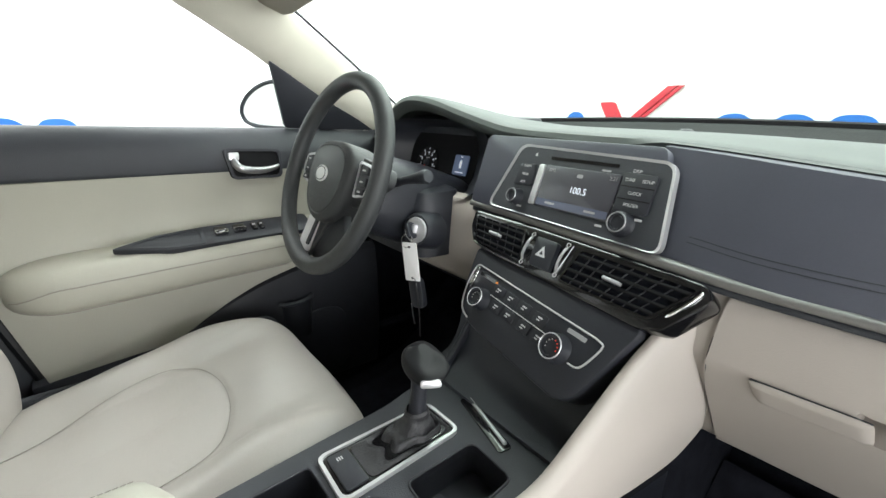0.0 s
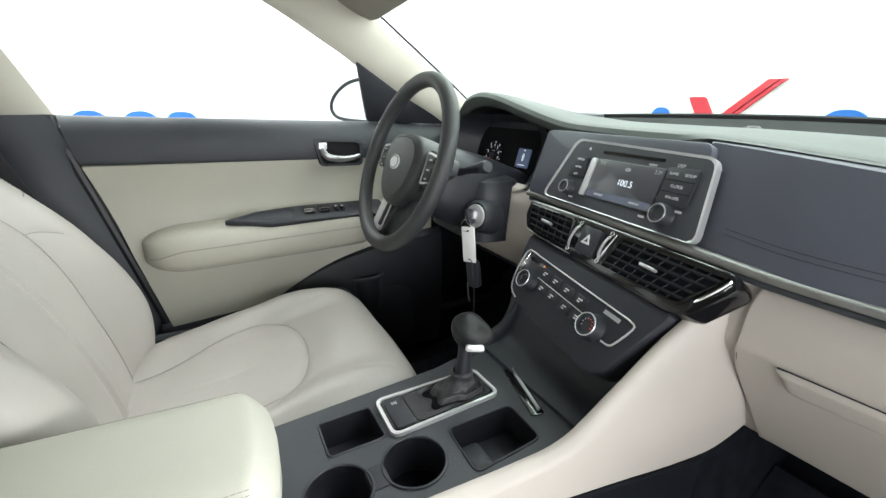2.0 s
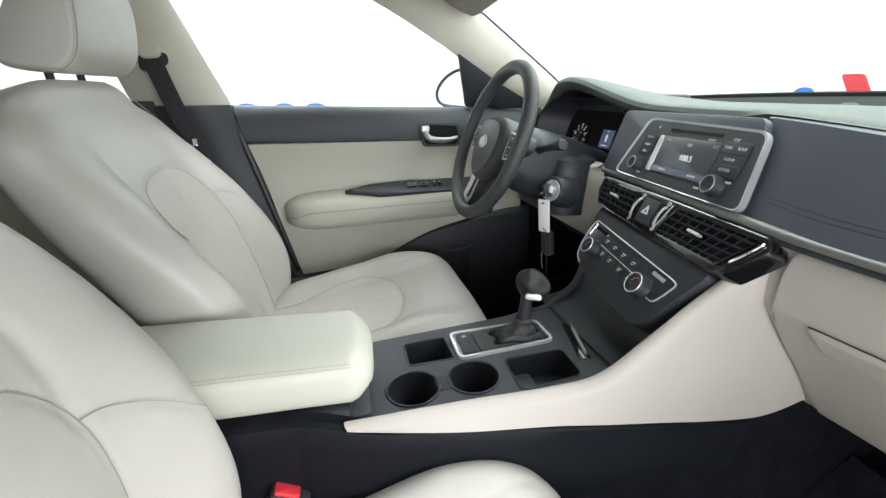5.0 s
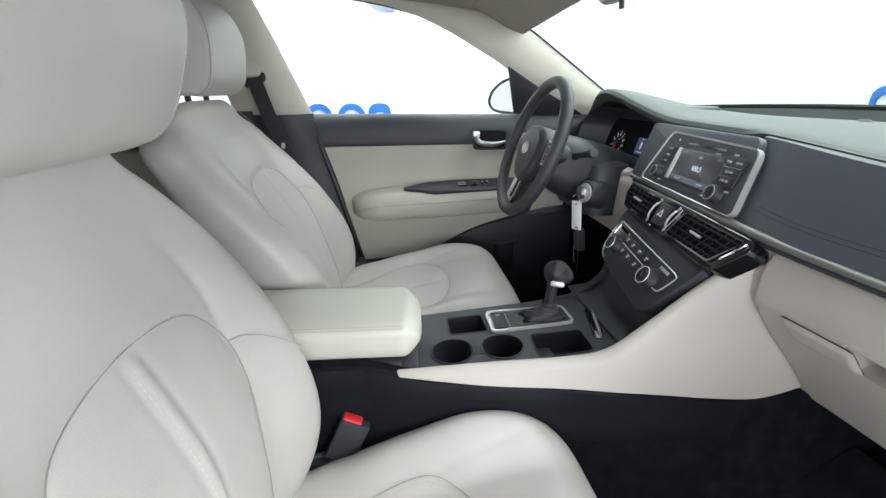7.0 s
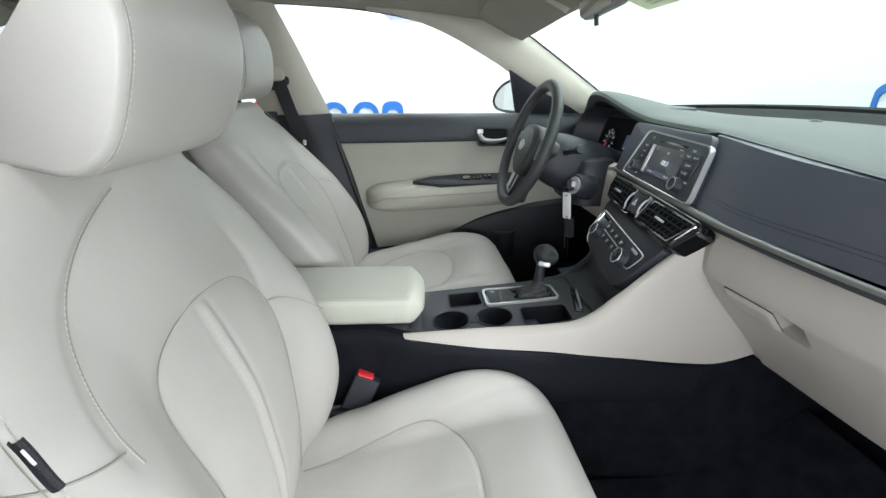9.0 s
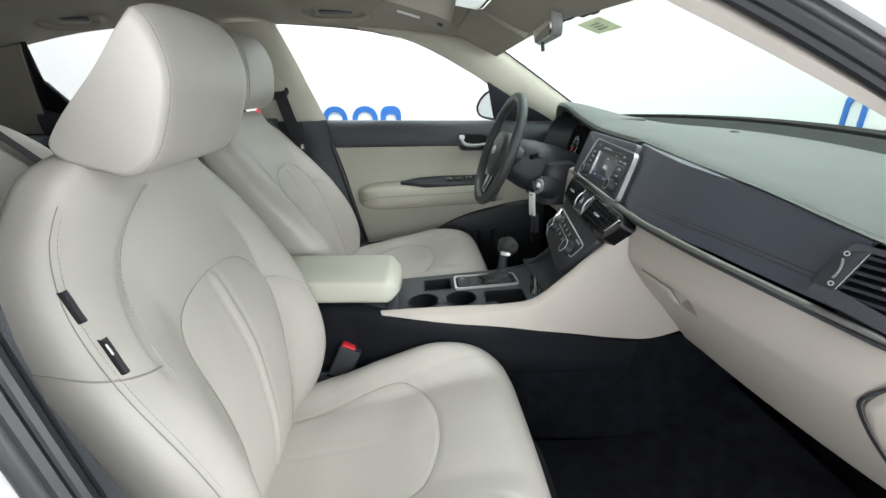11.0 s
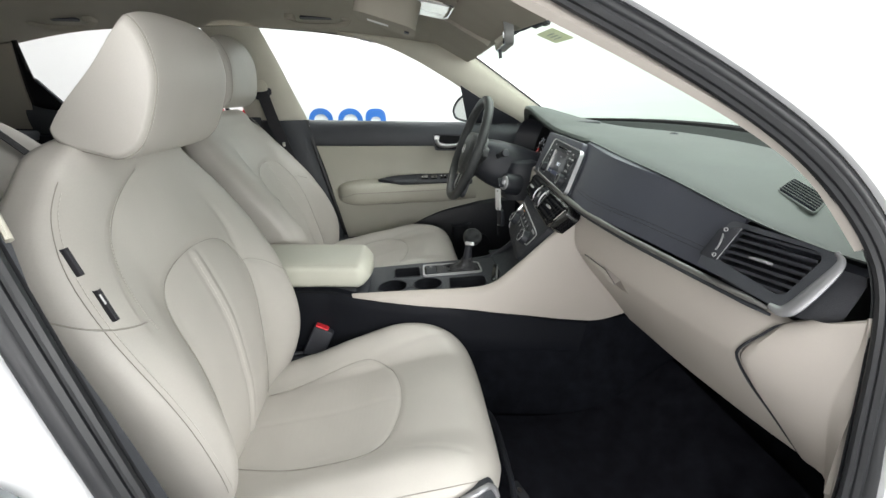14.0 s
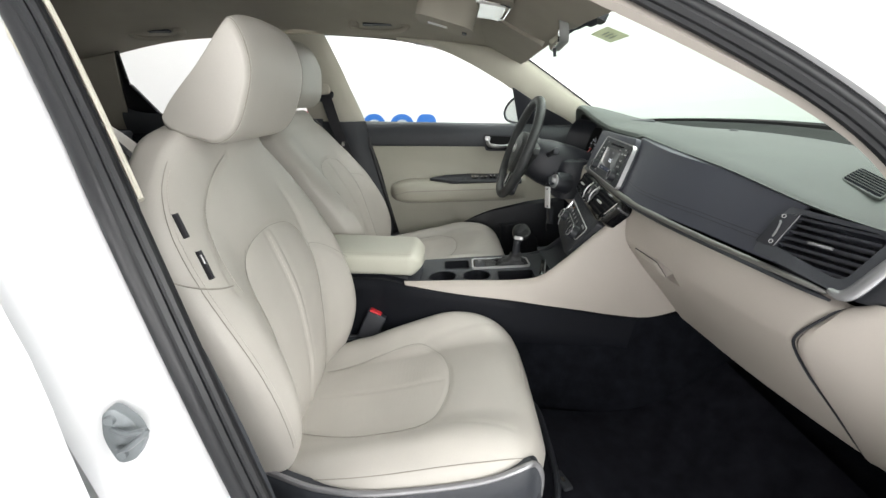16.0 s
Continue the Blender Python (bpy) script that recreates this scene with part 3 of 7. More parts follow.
def rear_cabin():
    # carpeted floor pan, tunnel sides and firewall
    rows = [[(x, y, along([(-1.6, 0.36), (-0.75, 0.30), (-0.5, 0.27), (0.35, 0.26), (0.62, 0.45), (0.75, 0.62)], y) + 0.012 * abs(x)) for x in np.linspace(-0.76, 0.76, 16)] for y in np.linspace(-1.6, 0.75, 30)]
    solid("floor", thick(grid(rows), 0.03), CARPET, "black carpeted car floor", "floor", "structure")
    solid("firewall", box(-0.80, 0.80, 0.74, 0.76, 0.2, 1.02), CARPET, "black bulkhead behind the dashboard", "bulkhead", "structure")
    bench = thing("rear_bench", (0, -1.3, 0.3), "grey-beige leather rear bench seat with backrest", "rear seat")
    def bench_y(x, z):
        f = (z - 0.50) / 0.55
        return -1.29 - 0.13 * f + 0.025 * math.sin(min(max(f, 0.0), 1.0) * 3.1) + 0.03 * math.cos(x * 7.5) * (1 - 0.4 * f) - 0.05 * smooth01((abs(x) - 0.50) / 0.12)

    rows = []
    for x in np.linspace(-0.66, 0.66, 56):
        high = along([(0.0, 1.045), (0.30, 1.050), (0.37, 1.030), (0.43, 0.990), (0.50, 0.920), (0.58, 0.86), (0.66, 0.82)], abs(x))
        row = [(x, bench_y(x, z), z) for z in np.linspace(0.48, high, 18)]
        y = bench_y(x, high)
        rows.append(row + [(x, y - dy, high + dz) for dy, dz in ((0.012, 0.012), (0.030, 0.020), (0.060, 0.020), (0.10, 0.0), (0.12, -0.06))])
    part("backrest", thick(grid(rows), 0.01), LEATHER, bench)
    part("seat_cushion", box(-0.64, 0.64, -1.35, -0.86, 0.34, 0.52, 0.05), LEATHER, bench)
    for x in (-0.36, 0.36):
        part("headrest", box(-0.12, 0.12, -0.05, 0.05, 0, 0.15, 0.035, m=Matrix.Translation((x, -1.60, 1.03))), LEATHER, bench)
    rows = [[(c[0] + dx, bench_y(c[0], c[1]) + 0.014, c[1] + 0.3 * dx) for dx in (-0.024, 0.0, 0.024)] for c in spline([(-0.27, 1.07), (-0.34, 0.985), (-0.415, 0.885), (-0.48, 0.76), (-0.52, 0.60)], 16)]
    part("rear_belt", thick(grid(rows), 0.002), WEBBING, bench, "black rear seat belt webbing")
    solid("parcel_shelf", box(-0.69, 0.69, -2.14, -1.56, 0.95, 0.985, 0.01), DARKPL, "dark grey parcel shelf behind the rear seat", "shelf", "structure")
    # two unseen panels added to stop light leaking in behind the bench
    solid("rear_blocker", box(-0.70, 0.70, -1.76, -1.70, 0.28, 0.95, 0.01), CARPET, "unseen black panel added to stop light behind the rear seat", "bulkhead", "structure")
    solid("tail_blocker", box(-0.74, 0.74, -2.20, -2.12, 0.28, 0.99, 0.01), CARPET, "unseen black panel added to stop light below the rear window", "bulkhead", "structure")
    glassrow = [[(x, -1.80 - 0.30 * f, 1.28 - 0.30 * f) for x in np.linspace(-0.62, 0.62, 9)] for f in np.linspace(0, 1, 5)]
    solid("rear_window", grid(glassrow), DIMGLASS, "rear window glass, near black to dim the cabin", "window", "structure")
    for side in (-1, 1):
        t = thing("rear_side_trim", (side * 0.7, -1.1, 0.4), "rear door trim, grey-beige with dark upper edge", "door trim", "rear door trims")
        part("belt_trim", ribbon([(-0.735, 1.022), (-1.1, 1.03), (-1.6, 1.05)], [(-0.72, 0.92), (-1.1, 0.925), (-1.6, 0.94)], side, 14, 0.012, 0.05), DARKPL, t)
        part("door_card", box(0.70, 0.76, -1.6, -0.72, 0.32, 0.92, 0.01) if side > 0 else box(-0.76, -0.70, -1.6, -0.72, 0.32, 0.92, 0.01), DOORVINYL, t)
        part("rear_pillar", ribbon([(-1.600, 0.99), (-1.597, 1.06), (-1.580, 1.14), (-1.556, 1.23), (-1.536, 1.292)], [(-1.95, 1.00), (-1.95, 1.06), (-1.93, 1.12), (-1.88, 1.2), (-1.75, 1.25)], side, 16, 0.01, 0.02, 0.004), LINER, t, "warm grey cloth rear pillar")
        part("pillar_seal", tube([(-side * (side_x(y, z) + 0.004), y, z) for y, z in spline([(-1.600, 0.99), (-1.597, 1.06), (-1.580, 1.14), (-1.556, 1.23), (-1.536, 1.292)], 16)], 0.005, 6), PILLAR, t, "cream edge of the rear pillar")
        part("window_divider", ribbon([(-1.38, 1.040), (-1.448, 1.048), (-1.466, 1.064), (-1.526, 1.162), (-1.531, 1.180), (-1.516, 1.294)], [(-1.46, 0.94), (-1.598, 0.96), (-1.604, 1.02), (-1.588, 1.12), (-1.578, 1.16), (-1.538, 1.296)], side, 18, 0.004, 0.01, 0.012), GLOSS, t, "black quarter window divider")
        part("divider_edge", tube([(-side * (side_x(y, z) + 0.012), y, z) for y, z in ((-1.462, 1.058), (-1.527, 1.166))], 0.0055, 6), DARKPL, t)
        part("quarter_trim", ribbon([(-1.42, 0.93), (-1.50, 0.93), (-1.80, 0.93), (-2.16, 0.93)], [(-1.42, 1.045), (-1.50, 1.06), (-1.80, 1.10), (-2.16, 1.02)], side, 14, 0.014, 0.03, 0.012), DARKPL, t, "dark rear quarter trim")
        # block added to close the rear corner against stray light
        part("corner_blocker", box(side * 0.72 - 0.05, side * 0.72 + 0.05, -2.20, -1.42, 0.30, 0.97, 0.02), CARPET, t, "black carpeted block added to close the rear corner to light")
        part("window_pane", grid([[(-side * (side_x(y, z) - 0.006), y, z) for y in np.linspace(-0.80, -1.60 + 0.2 * (z - 1.03), 6)] for z in np.linspace(1.02, 1.33, 5)]), DIMGLASS if side > 0 else TINTGLASS, t, "rear side glass, darkened on the passenger side to dim the cabin")
        part("outer_skin", box(0.80, 0.86, -1.7, -0.72, 0.25, 1.0, 0.01) if side > 0 else box(-0.86, -0.80, -1.7, 0.9, 0.25, 0.99, 0.01), PAINT, t, "white painted outer skin")


rear_cabin()


def roof_fittings():
    t = thing("overhead_console", (0, -0.12, 1.33), "warm grey overhead console with clear map lamp lens", "overhead console")
    m = Matrix.Translation((-0.005, -0.200, 1.2925)) @ pose(0, 0, 0, -15, 0, 0)
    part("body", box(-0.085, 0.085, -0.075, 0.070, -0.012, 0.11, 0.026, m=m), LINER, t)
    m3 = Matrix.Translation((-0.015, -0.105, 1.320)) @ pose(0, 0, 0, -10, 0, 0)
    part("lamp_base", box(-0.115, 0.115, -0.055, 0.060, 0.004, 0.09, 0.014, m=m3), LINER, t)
    part("lamp_lens", box(-0.085, 0.085, -0.050, 0.046, -0.004, 0.008, 0.005, m=m3), shader("lamp_lens", (0.62, 0.62, 0.61), 0.14, metal=0.3, var=0.03, bump=0, coat=0.5), t, "glossy silver lamp lens")
    part("chrome_edge", tube([m3 @ Vector((p[0], p[1], 0.001)) for p in rrect(0.186, 0.112, 0.03, 6)], 0.003, 6, True), CHROME, t)
    part("printed_label", plate(rrect(0.050, 0.030, 0.003), m @ axes((0.0, -0.020, -0.0132), (0, 1, 0), (0, 0, -1)), 0.0008), TAGWHITE, t, "pale printed label")
    part("switch", box(-0.012, 0.012, -0.006, 0.006, -0.016, -0.004, 0.002, m=m @ Matrix.Translation((-0.01, 0.050, 0))), BLACKPL, t)
    mir = thing("rear_view_mirror", (0.0, 0.10, 1.30), "grey rear view mirror hanging from the windscreen", "mirror")
    m = Matrix.Translation((-0.01, 0.070, 1.262)) @ pose(0, 0, 0, 8, 0, -7)
    part("housing", plate(rrect(0.235, 0.062, 0.026, 6), m @ axes((0, 0, 0), (1, 0, 0), (0, -1, 0)), 0.022, 0.008), shader("mirror_shell", (0.22, 0.225, 0.22), 0.4, var=0.05, scale=15, bump=0.1, bump_scale=900), mir, "grey mirror shell")
    part("mirror_glass", plate(rrect(0.225, 0.052, 0.022, 6), m @ axes((0, -0.002, 0), (1, 0, 0), (0, -1, 0)), 0.003), MIRRORGLASS, mir, "silvered mirror glass")
    part("stem", tube(spline([(-0.01, 0.095, 1.268), (-0.005, 0.13, 1.288), (0.0, 0.165, 1.302)], 10), [0.010] * 4 + [0.013] * 3 + [0.020] * 3, 10), BLACKPL, mir)
    part("sensor_cover", box(-0.026, 0.026, -0.035, 0.035, -0.014, 0.012, 0.008, m=Matrix.Translation((0.0, 0.160, 1.312)) @ pose(0, 0, 0, -22, 0, 0)), BLACKPL, mir)
    part("tab", box(-0.004, 0.004, -0.004, 0.004, -0.05, -0.03, 0.002, m=m), BLACKPL, mir)
    for x0, yaw in ((-0.385, 2.5), (0.385, -2.5)):
        vis = thing("sun_visor", (x0, 0.0, 1.31), "folded warm grey sun visor on the headliner", "sun visor", "sun visors")
        mv = Matrix.Translation((x0, 0.015, 1.2885)) @ pose(0, 0, 0, -27, -yaw, 0)
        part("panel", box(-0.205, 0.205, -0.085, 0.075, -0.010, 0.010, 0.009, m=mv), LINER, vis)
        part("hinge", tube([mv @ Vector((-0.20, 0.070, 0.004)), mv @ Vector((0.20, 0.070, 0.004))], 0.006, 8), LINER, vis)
    for y, x in ((-0.447, -0.515), (-1.293, -0.560)):
        ze, zc = along(EDGE_TOP, y), along([(-1.8, 1.29), (-1.4, 1.385), (-0.8, 1.415), (-0.3, 1.395), (-0.05, 1.352), (0.06, 1.335)], y)
        xe = -side_x(y, ze) + 0.006
        z = ze + (zc - ze) * (1 - abs(x / xe) ** 2.6)
        slope = (zc - ze) * 2.6 * abs(x / xe) ** 1.6 / xe
        m = axes((x, y, z), (0, 1, 0), (slope, 0, -1))
        g = thing("grab_handle", (x, y, z), "warm grey folded grab handle on the headliner", "grab handle", "grab handles")
        part("recess", plate(rrect(0.120, 0.020, 0.008), m @ Matrix.Translation((0, 0.004, 0.0030)), 0.006), DARKPL, g, "dark finger recess behind the handle")
        part("handle", tube([m @ Vector(p) for p in spline([(-0.105, 0.004, 0.002), (-0.090, -0.002, 0.014), (-0.06, -0.010, 0.020), (0.0, -0.012, 0.022), (0.06, -0.010, 0.020), (0.090, -0.002, 0.014), (0.105, 0.004, 0.002)], 28)], 0.0105, 12, flat=0.75), LINER, g)
        for d in (-0.092, 0.092):
            part("mount", plate(rrect(0.034, 0.036, 0.010), m @ Matrix.Translation((d, 0.002, 0.010)), 0.016, 0.004), LINER, g)


roof_fittings()


# ---------------------------------------------------------------- driver's door
def rear_edge(z):
    return -0.435 - 0.265 * (z - 0.54) + 0.006


def driver_door():
    t = thing("driver_door", (-0.75, -0.1, 0.3), "closed driver door with cream trim, dark upper panel and armrest", "car door")
    # upper dark panel with belt line
    prof = [(-0.752, 1.016), (-0.738, 1.021), (-0.722, 1.014), (-0.706, 0.990), (-0.700, 0.960), (-0.701, 0.932), (-0.706, 0.921), (-0.725, 0.918)]
    rows = []
    for f in np.linspace(0, 1, 26):
        row = []
        for x, z in spline(prof, 16):
            y0 = rear_edge(z)
            y = y0 + f * (0.36 - y0)
            row.append((x - 0.012 * smooth01((y - 0.15) / 0.2), y, z - 0.012 * f))
        rows.append(row)
    part("upper_panel", thick(grid(rows), 0.012), DARKPL, t, "dark grey soft upper door panel")
    # middle cream panel
    rows = []
    for z in np.linspace(0.50, 0.920, 30):
        y0 = rear_edge(z)
        row = []
        for f in np.linspace(0, 1, 30):
            y = y0 + f * (0.30 - y0)
            x = -0.712 - 0.016 * math.sin(math.pi * min(max((z - 0.72) / 0.2, 0), 1)) + 0.02 * smooth01((0.72 - z) / 0.2) * 0.5
            x -= 0.02 * smooth01((y - 0.1) / 0.2)
            row.append((x, y, z))
        rows.append(row)
    part("middle_panel", thick(grid(rows), 0.01), DOORVINYL, t, "cream vinyl door panel")
    # armrest
    def armrest_end(y):
        u = min(max((y + 0.455) / 0.115, 0.0), 1.0)
        return math.sqrt(1 - (1 - u) ** 2.2)

    rows = []
    ys = np.concatenate([-0.455 + 0.085 * np.linspace(0, 1, 22) ** 2, np.linspace(-0.37, 0.14, 38)])
    for y in ys:
        e = armrest_end(y) * 0.98 + 0.02
        rise = 0.030 * (y + 0.45) / 0.5
        zm = 0.722 + rise * 0.6
        pr = [(-0.715, 0.052), (-0.690, 0.052), (-0.660, 0.050), (-0.632, 0.044), (-0.616, 0.026), (-0.612, 0.0), (-0.618, -0.026), (-0.635, -0.043), (-0.67, -0.050), (-0.715, -0.055)]
        slim = 1 - 0.55 * smooth01((y - 0.02) / 0.12)
        rows.append([(-0.712 + (x + 0.712) * e * slim, y, zm + dz * (0.30 + 0.70 * e)) for x, dz in spline(pr, 24)])
    part("armrest", grid(rows, caps=True), DOORVINYL, t, "cream padded armrest with stitched seam")
    seam = [(-0.7115 + 0.102 * armrest_end(y), y, 0.722 + 0.018 * (y + 0.45) / 0.5 + 0.012 - 0.022 * smooth01((-0.36 - y) / 0.09)) for y in np.linspace(-0.44, 0.05, 40)]
    part("armrest_seam", tube(seam, 0.0014, 5), SEAMDARK, t)
    low = [(-0.7115 + 0.0785 * armrest_end(y), y, 0.680 + 0.030 * (1 - armrest_end(y)) + 0.018 * (y + 0.45) / 0.5) for y in np.linspace(-0.44, 0.05, 40)]
    part("armrest_lower_seam", tube(low, 0.0016, 5), SEAMDARK, t)
    # pull cup and switch panel on the armrest's top
    m = axes((-0.652, -0.085, 0.7935), (0, 1, 0.05), (0.42, 0, 1))
    sp = part("switch_panel", plate(rounded([(-0.200, -0.004), (-0.10, -0.034), (0.20, -0.036), (0.20, 0.030), (-0.03, 0.030), (-0.12, 0.022)], 0.012), m, 0.012, 0.002), BLACKPL, t, "black window switch panel")
    part("pull_cup", frame_ring(rounded([(-0.192, -0.004), (-0.10, -0.030), (-0.035, -0.031), (-0.035, 0.025), (-0.12, 0.019)], 0.010), rounded([(-0.172, -0.004), (-0.10, -0.023), (-0.043, -0.024), (-0.043, 0.019), (-0.12, 0.013)], 0.008), m @ Matrix.Translation((0, 0, 0.0012)), 0.004), BLACKPL, sp)
    for x in (0.0, 0.038):
        b = part("window_switch", plate(rrect(0.026, 0.026, 0.004), m @ Matrix.Translation((x, 0.002, 0.006)), 0.008, 0.002), GLOSS, sp)
        part("switch_edge", frame_ring(rrect(0.027, 0.012, 0.003, 3, 0, -0.006), rrect(0.023, 0.008, 0.002, 3, 0, -0.006), m @ Matrix.Translation((x, 0.002, 0.0072)), 0.002), CHROME, b)
    for x in (0.070, 0.086):
        b = part("rear_switch", plate(rrect(0.011, 0.024, 0.002), m @ Matrix.Translation((x, 0.002, 0.005)), 0.006, 0.001), GLOSS, sp)
        part("switch_mark", plate(rrect(0.006, 0.003, 0.001), m @ Matrix.Translation((x, 0.006, 0.0058)), 0.001), WHITEPRINT, b)
    # inner handle in its recess
    m = axes((-0.6955, 0.008, 0.935), (0, 1, -0.02), (1, 0, 0.08))
    outer = rounded([(-0.062, 0.034), (0.066, 0.032), (0.066, -0.034), (-0.046, -0.036)], 0.014)
    inner = rounded([(-0.054, 0.028), (0.060, 0.026), (0.060, -0.028), (-0.040, -0.030)], 0.012)
    rec = part("handle_recess", plate(outer, m, 0.012, 0.002), COWL, t, "black recessed handle cup")
    part("handle_rim", frame_ring(outer, inner, m @ Matrix.Translation((0, 0, 0.004)), 0.004), BLACKPL, rec)
    path = [m @ Vector(p) for p in spline([(-0.042, 0.010, 0.006), (-0.037, -0.003, 0.012), (-0.026, -0.012, 0.016), (0.005, -0.016, 0.017), (0.035, -0.013, 0.015), (0.057, -0.006, 0.010)], 20)]
    part("release_lever", tube(path, [0.006, 0.007, 0.008] + [0.0088] * 9 + [0.0084, 0.008, 0.0075, 0.007, 0.0065, 0.006, 0.005, 0.003], 12, flat=0.8), LEVER, rec, "satin chrome door release lever")
    part("lock_tab", plate(rrect(0.022, 0.018, 0.004), m @ Matrix.Translation((-0.040, 0.016, 0.010)), 0.008, 0.002), SILVER, rec)
    # dark lower map pocket
    edge = [(-0.45, 0.525), (-0.30, 0.538), (-0.205, 0.548), (-0.13, 0.585), (-0.06, 0.618), (0.02, 0.645), (0.15, 0.672), (0.32, 0.69)]
    rows = []
    for y, z in spline(edge, 40):
        rows.append([(-0.716 + dx, y, z + dz * (z - 0.30)) for dx, dz in ((0, 0.012), (0.012, 0.012), (0.026, -0.02), (0.036, -0.2), (0.040, -0.5), (0.036, -0.8), (0.02, -1.0))])
    part("map_pocket", thick(grid(rows), 0.012), BLACKPL, t, "black plastic map pocket")
    part("bottle_ring", tube([(-0.686 + 0.028 * math.cos(a), 0.075 + 0.042 * math.sin(a), 0.578 + 0.004 * math.sin(a)) for a in np.linspace(0, 2 * math.pi, 36)[:-1]], 0.006, 8, True), DARKPL, t)
    part("bottle_cup", lathe([(0.040, 0.0), (0.036, -0.10), (0.001, -0.10)], Matrix.Translation((-0.684, 0.075, 0.576)) @ Matrix.Diagonal((0.75, 1, 1, 1)), 24, caps=False), BLACKPL, t)
    part("speaker_cover", plate(rounded([(-0.10, -0.11), (0.10, -0.10), (0.09, 0.09), (-0.02, 0.10), (-0.09, 0.02)], 0.05, 6), axes((-0.672, 0.12, 0.44), (0, 1, 0), (1, 0, 0)), 0.01, 0.004), BLACKPL, t)
    # sail cover, sash and glass
    o = Vector((side_x(0, 1.0), 0, 1.0))
    m = axes(o + Vector((0.012, 0, 0)), (0, 1, 0), (0.941, -0.0167, -0.338))
    part("sail_cover", plate(rounded([local(m, (side_x(y, z) + 0.012, y, z)) for y, z in ((0.060, 1.158), (0.100, 1.012), (0.36, 1.005), (0.20, 1.078))], 0.008), m, 0.012, 0.002), BLACKPL, t, "black triangular mirror cover")
    wpts = [(0.36, 1.000), (0.12, 1.118), (0.019, 1.178), (-0.198, 1.284), (-0.40, 1.327), (-0.655, 1.346), (-0.688, 1.335), (-0.628, 1.23), (-0.574, 1.02)]
    part("window_seal", tube([(side_x(y, z) - 0.003, y, z + 0.001) for y, z in spline(wpts[1:-3], 40)] + [(side_x(y, z) - 0.001, y + 0.001, z) for y, z in spline(B_FRONT, 12)[::-1]], 0.0032, 8), RUBBER, t, "black rubber window seal")
    pane = part("window_pane", grid([[(side_x(y, z) - 0.012, y, z) for y in np.linspace(along([(1.0, -0.57), (1.23, -0.63), (1.35, -0.69)], z), along([(1.0, 0.34), (1.12, 0.115), (1.178, 0.015), (1.285, -0.205), (1.33, -0.42), (1.35, -0.64)], z), 8)] for z in np.linspace(1.0, 1.345, 8)]), GLASS, t, "clear side window glass")
    pane.visible_shadow = False
    part("corner_seal", box(-0.752, -0.722, -0.600, -0.556, 1.000, 1.022, 0.004), RUBBER, t)
    part("door_edge_seal", tube([(-0.716, rear_edge(z) - 0.012, z) for z in np.linspace(0.40, 1.018, 20)], 0.010, 8), RUBBER, t)


driver_door()


def side_mirror():
    t = thing("side_mirror", (-0.95, 0.10, 1.03), "door mirror with black housing and silvered glass", "side mirror")
    m = axes((-0.870, 0.132, 1.067), (0.89, 0.45, 0), (0.45, -0.89, 0.02))
    out = [tuple(p) for p in spline([(0.03, -0.064), (-0.06, -0.062), (-0.113, -0.053), (-0.135, -0.034), (-0.137, -0.010), (-0.115, 0.020), (-0.076, 0.045), (-0.030, 0.060), (0.03, 0.067)], 30)] + [(0.16, 0.070), (0.165, -0.060)]
    small = [(x * 0.91 + 0.002, y * 0.90) for x, y in out]
    part("housing", plate(out, m, 0.09, 0.008), BLACKPL, t, "black mirror housing")
    part("mirror_glass", plate(small, m @ Matrix.Translation((0, 0, 0.002)), 0.004), MIRRORGLASS, t, "silvered mirror glass")
    part("rim", tube([m @ Vector((x * 0.95, y * 0.94, 0.002)) for x, y in out], 0.0055, 8, True), BLACKPL, t)
    part("foot", tube([(-0.86, 0.16, 1.0), (-0.80, 0.18, 1.01), (-0.745, 0.19, 1.03)], 0.022, 10), BLACKPL, t)


side_mirror()


# ---------------------------------------------------------------- seats
def seam_fields(lines):
    """All segments of some polylines as arrays, and a quick distance to them."""
    a = np.array([(*p[:2],) for ln in lines for p in ln[:-1]], float)
    b = np.array([(*p[:2],) for ln in lines for p in ln[1:]], float)
    d = b - a
    dd = (d * d).sum(1) + 1e-12

    def dist(x, y):
        q = np.array((x, y)) - a
        f = np.clip((q * d).sum(1) / dd, 0, 1)
        e = q - d * f[:, None]
        return float(np.sqrt((e * e).sum(1).min()))
    return dist


def ring_values(n_front, n_back, power, flatness):
    """(side, depth) pairs round a cushion's section, dense on its front."""
    out = []
    for n, sg in ((n_front, 1), (n_back, -1)):
        for k in range(n):
            v = sg * math.sin(math.pi / 2 * (1 - 2 * k / n))
            sa = math.sqrt(max(0.0, 1 - abs(v) ** (2 / power)))
            out.append((v, sg * sa ** flatness))
    return out


BACK_Y = [(0.42, -0.512), (0.50, -0.500), (0.60, -0.497), (0.72, -0.510), (0.85, -0.550), (0.95, -0.588), (1.01, -0.603), (1.05, -0.602), (1.078, -0.608)]
BACK_W = [(0.42, 0.215), (0.50, 0.240), (0.60, 0.268), (0.72, 0.282), (0.84, 0.282), (0.92, 0.262), (0.98, 0.222), (1.02, 0.178), (1.048, 0.150), (1.067, 0.115), (1.078, 0.07)]
BACK_T = [(0.42, 0.12), (0.6, 0.125), (0.85, 0.115), (0.95, 0.10), (1.01, 0.088), (1.048, 0.085), (1.067, 0.06), (1.078, 0.03)]
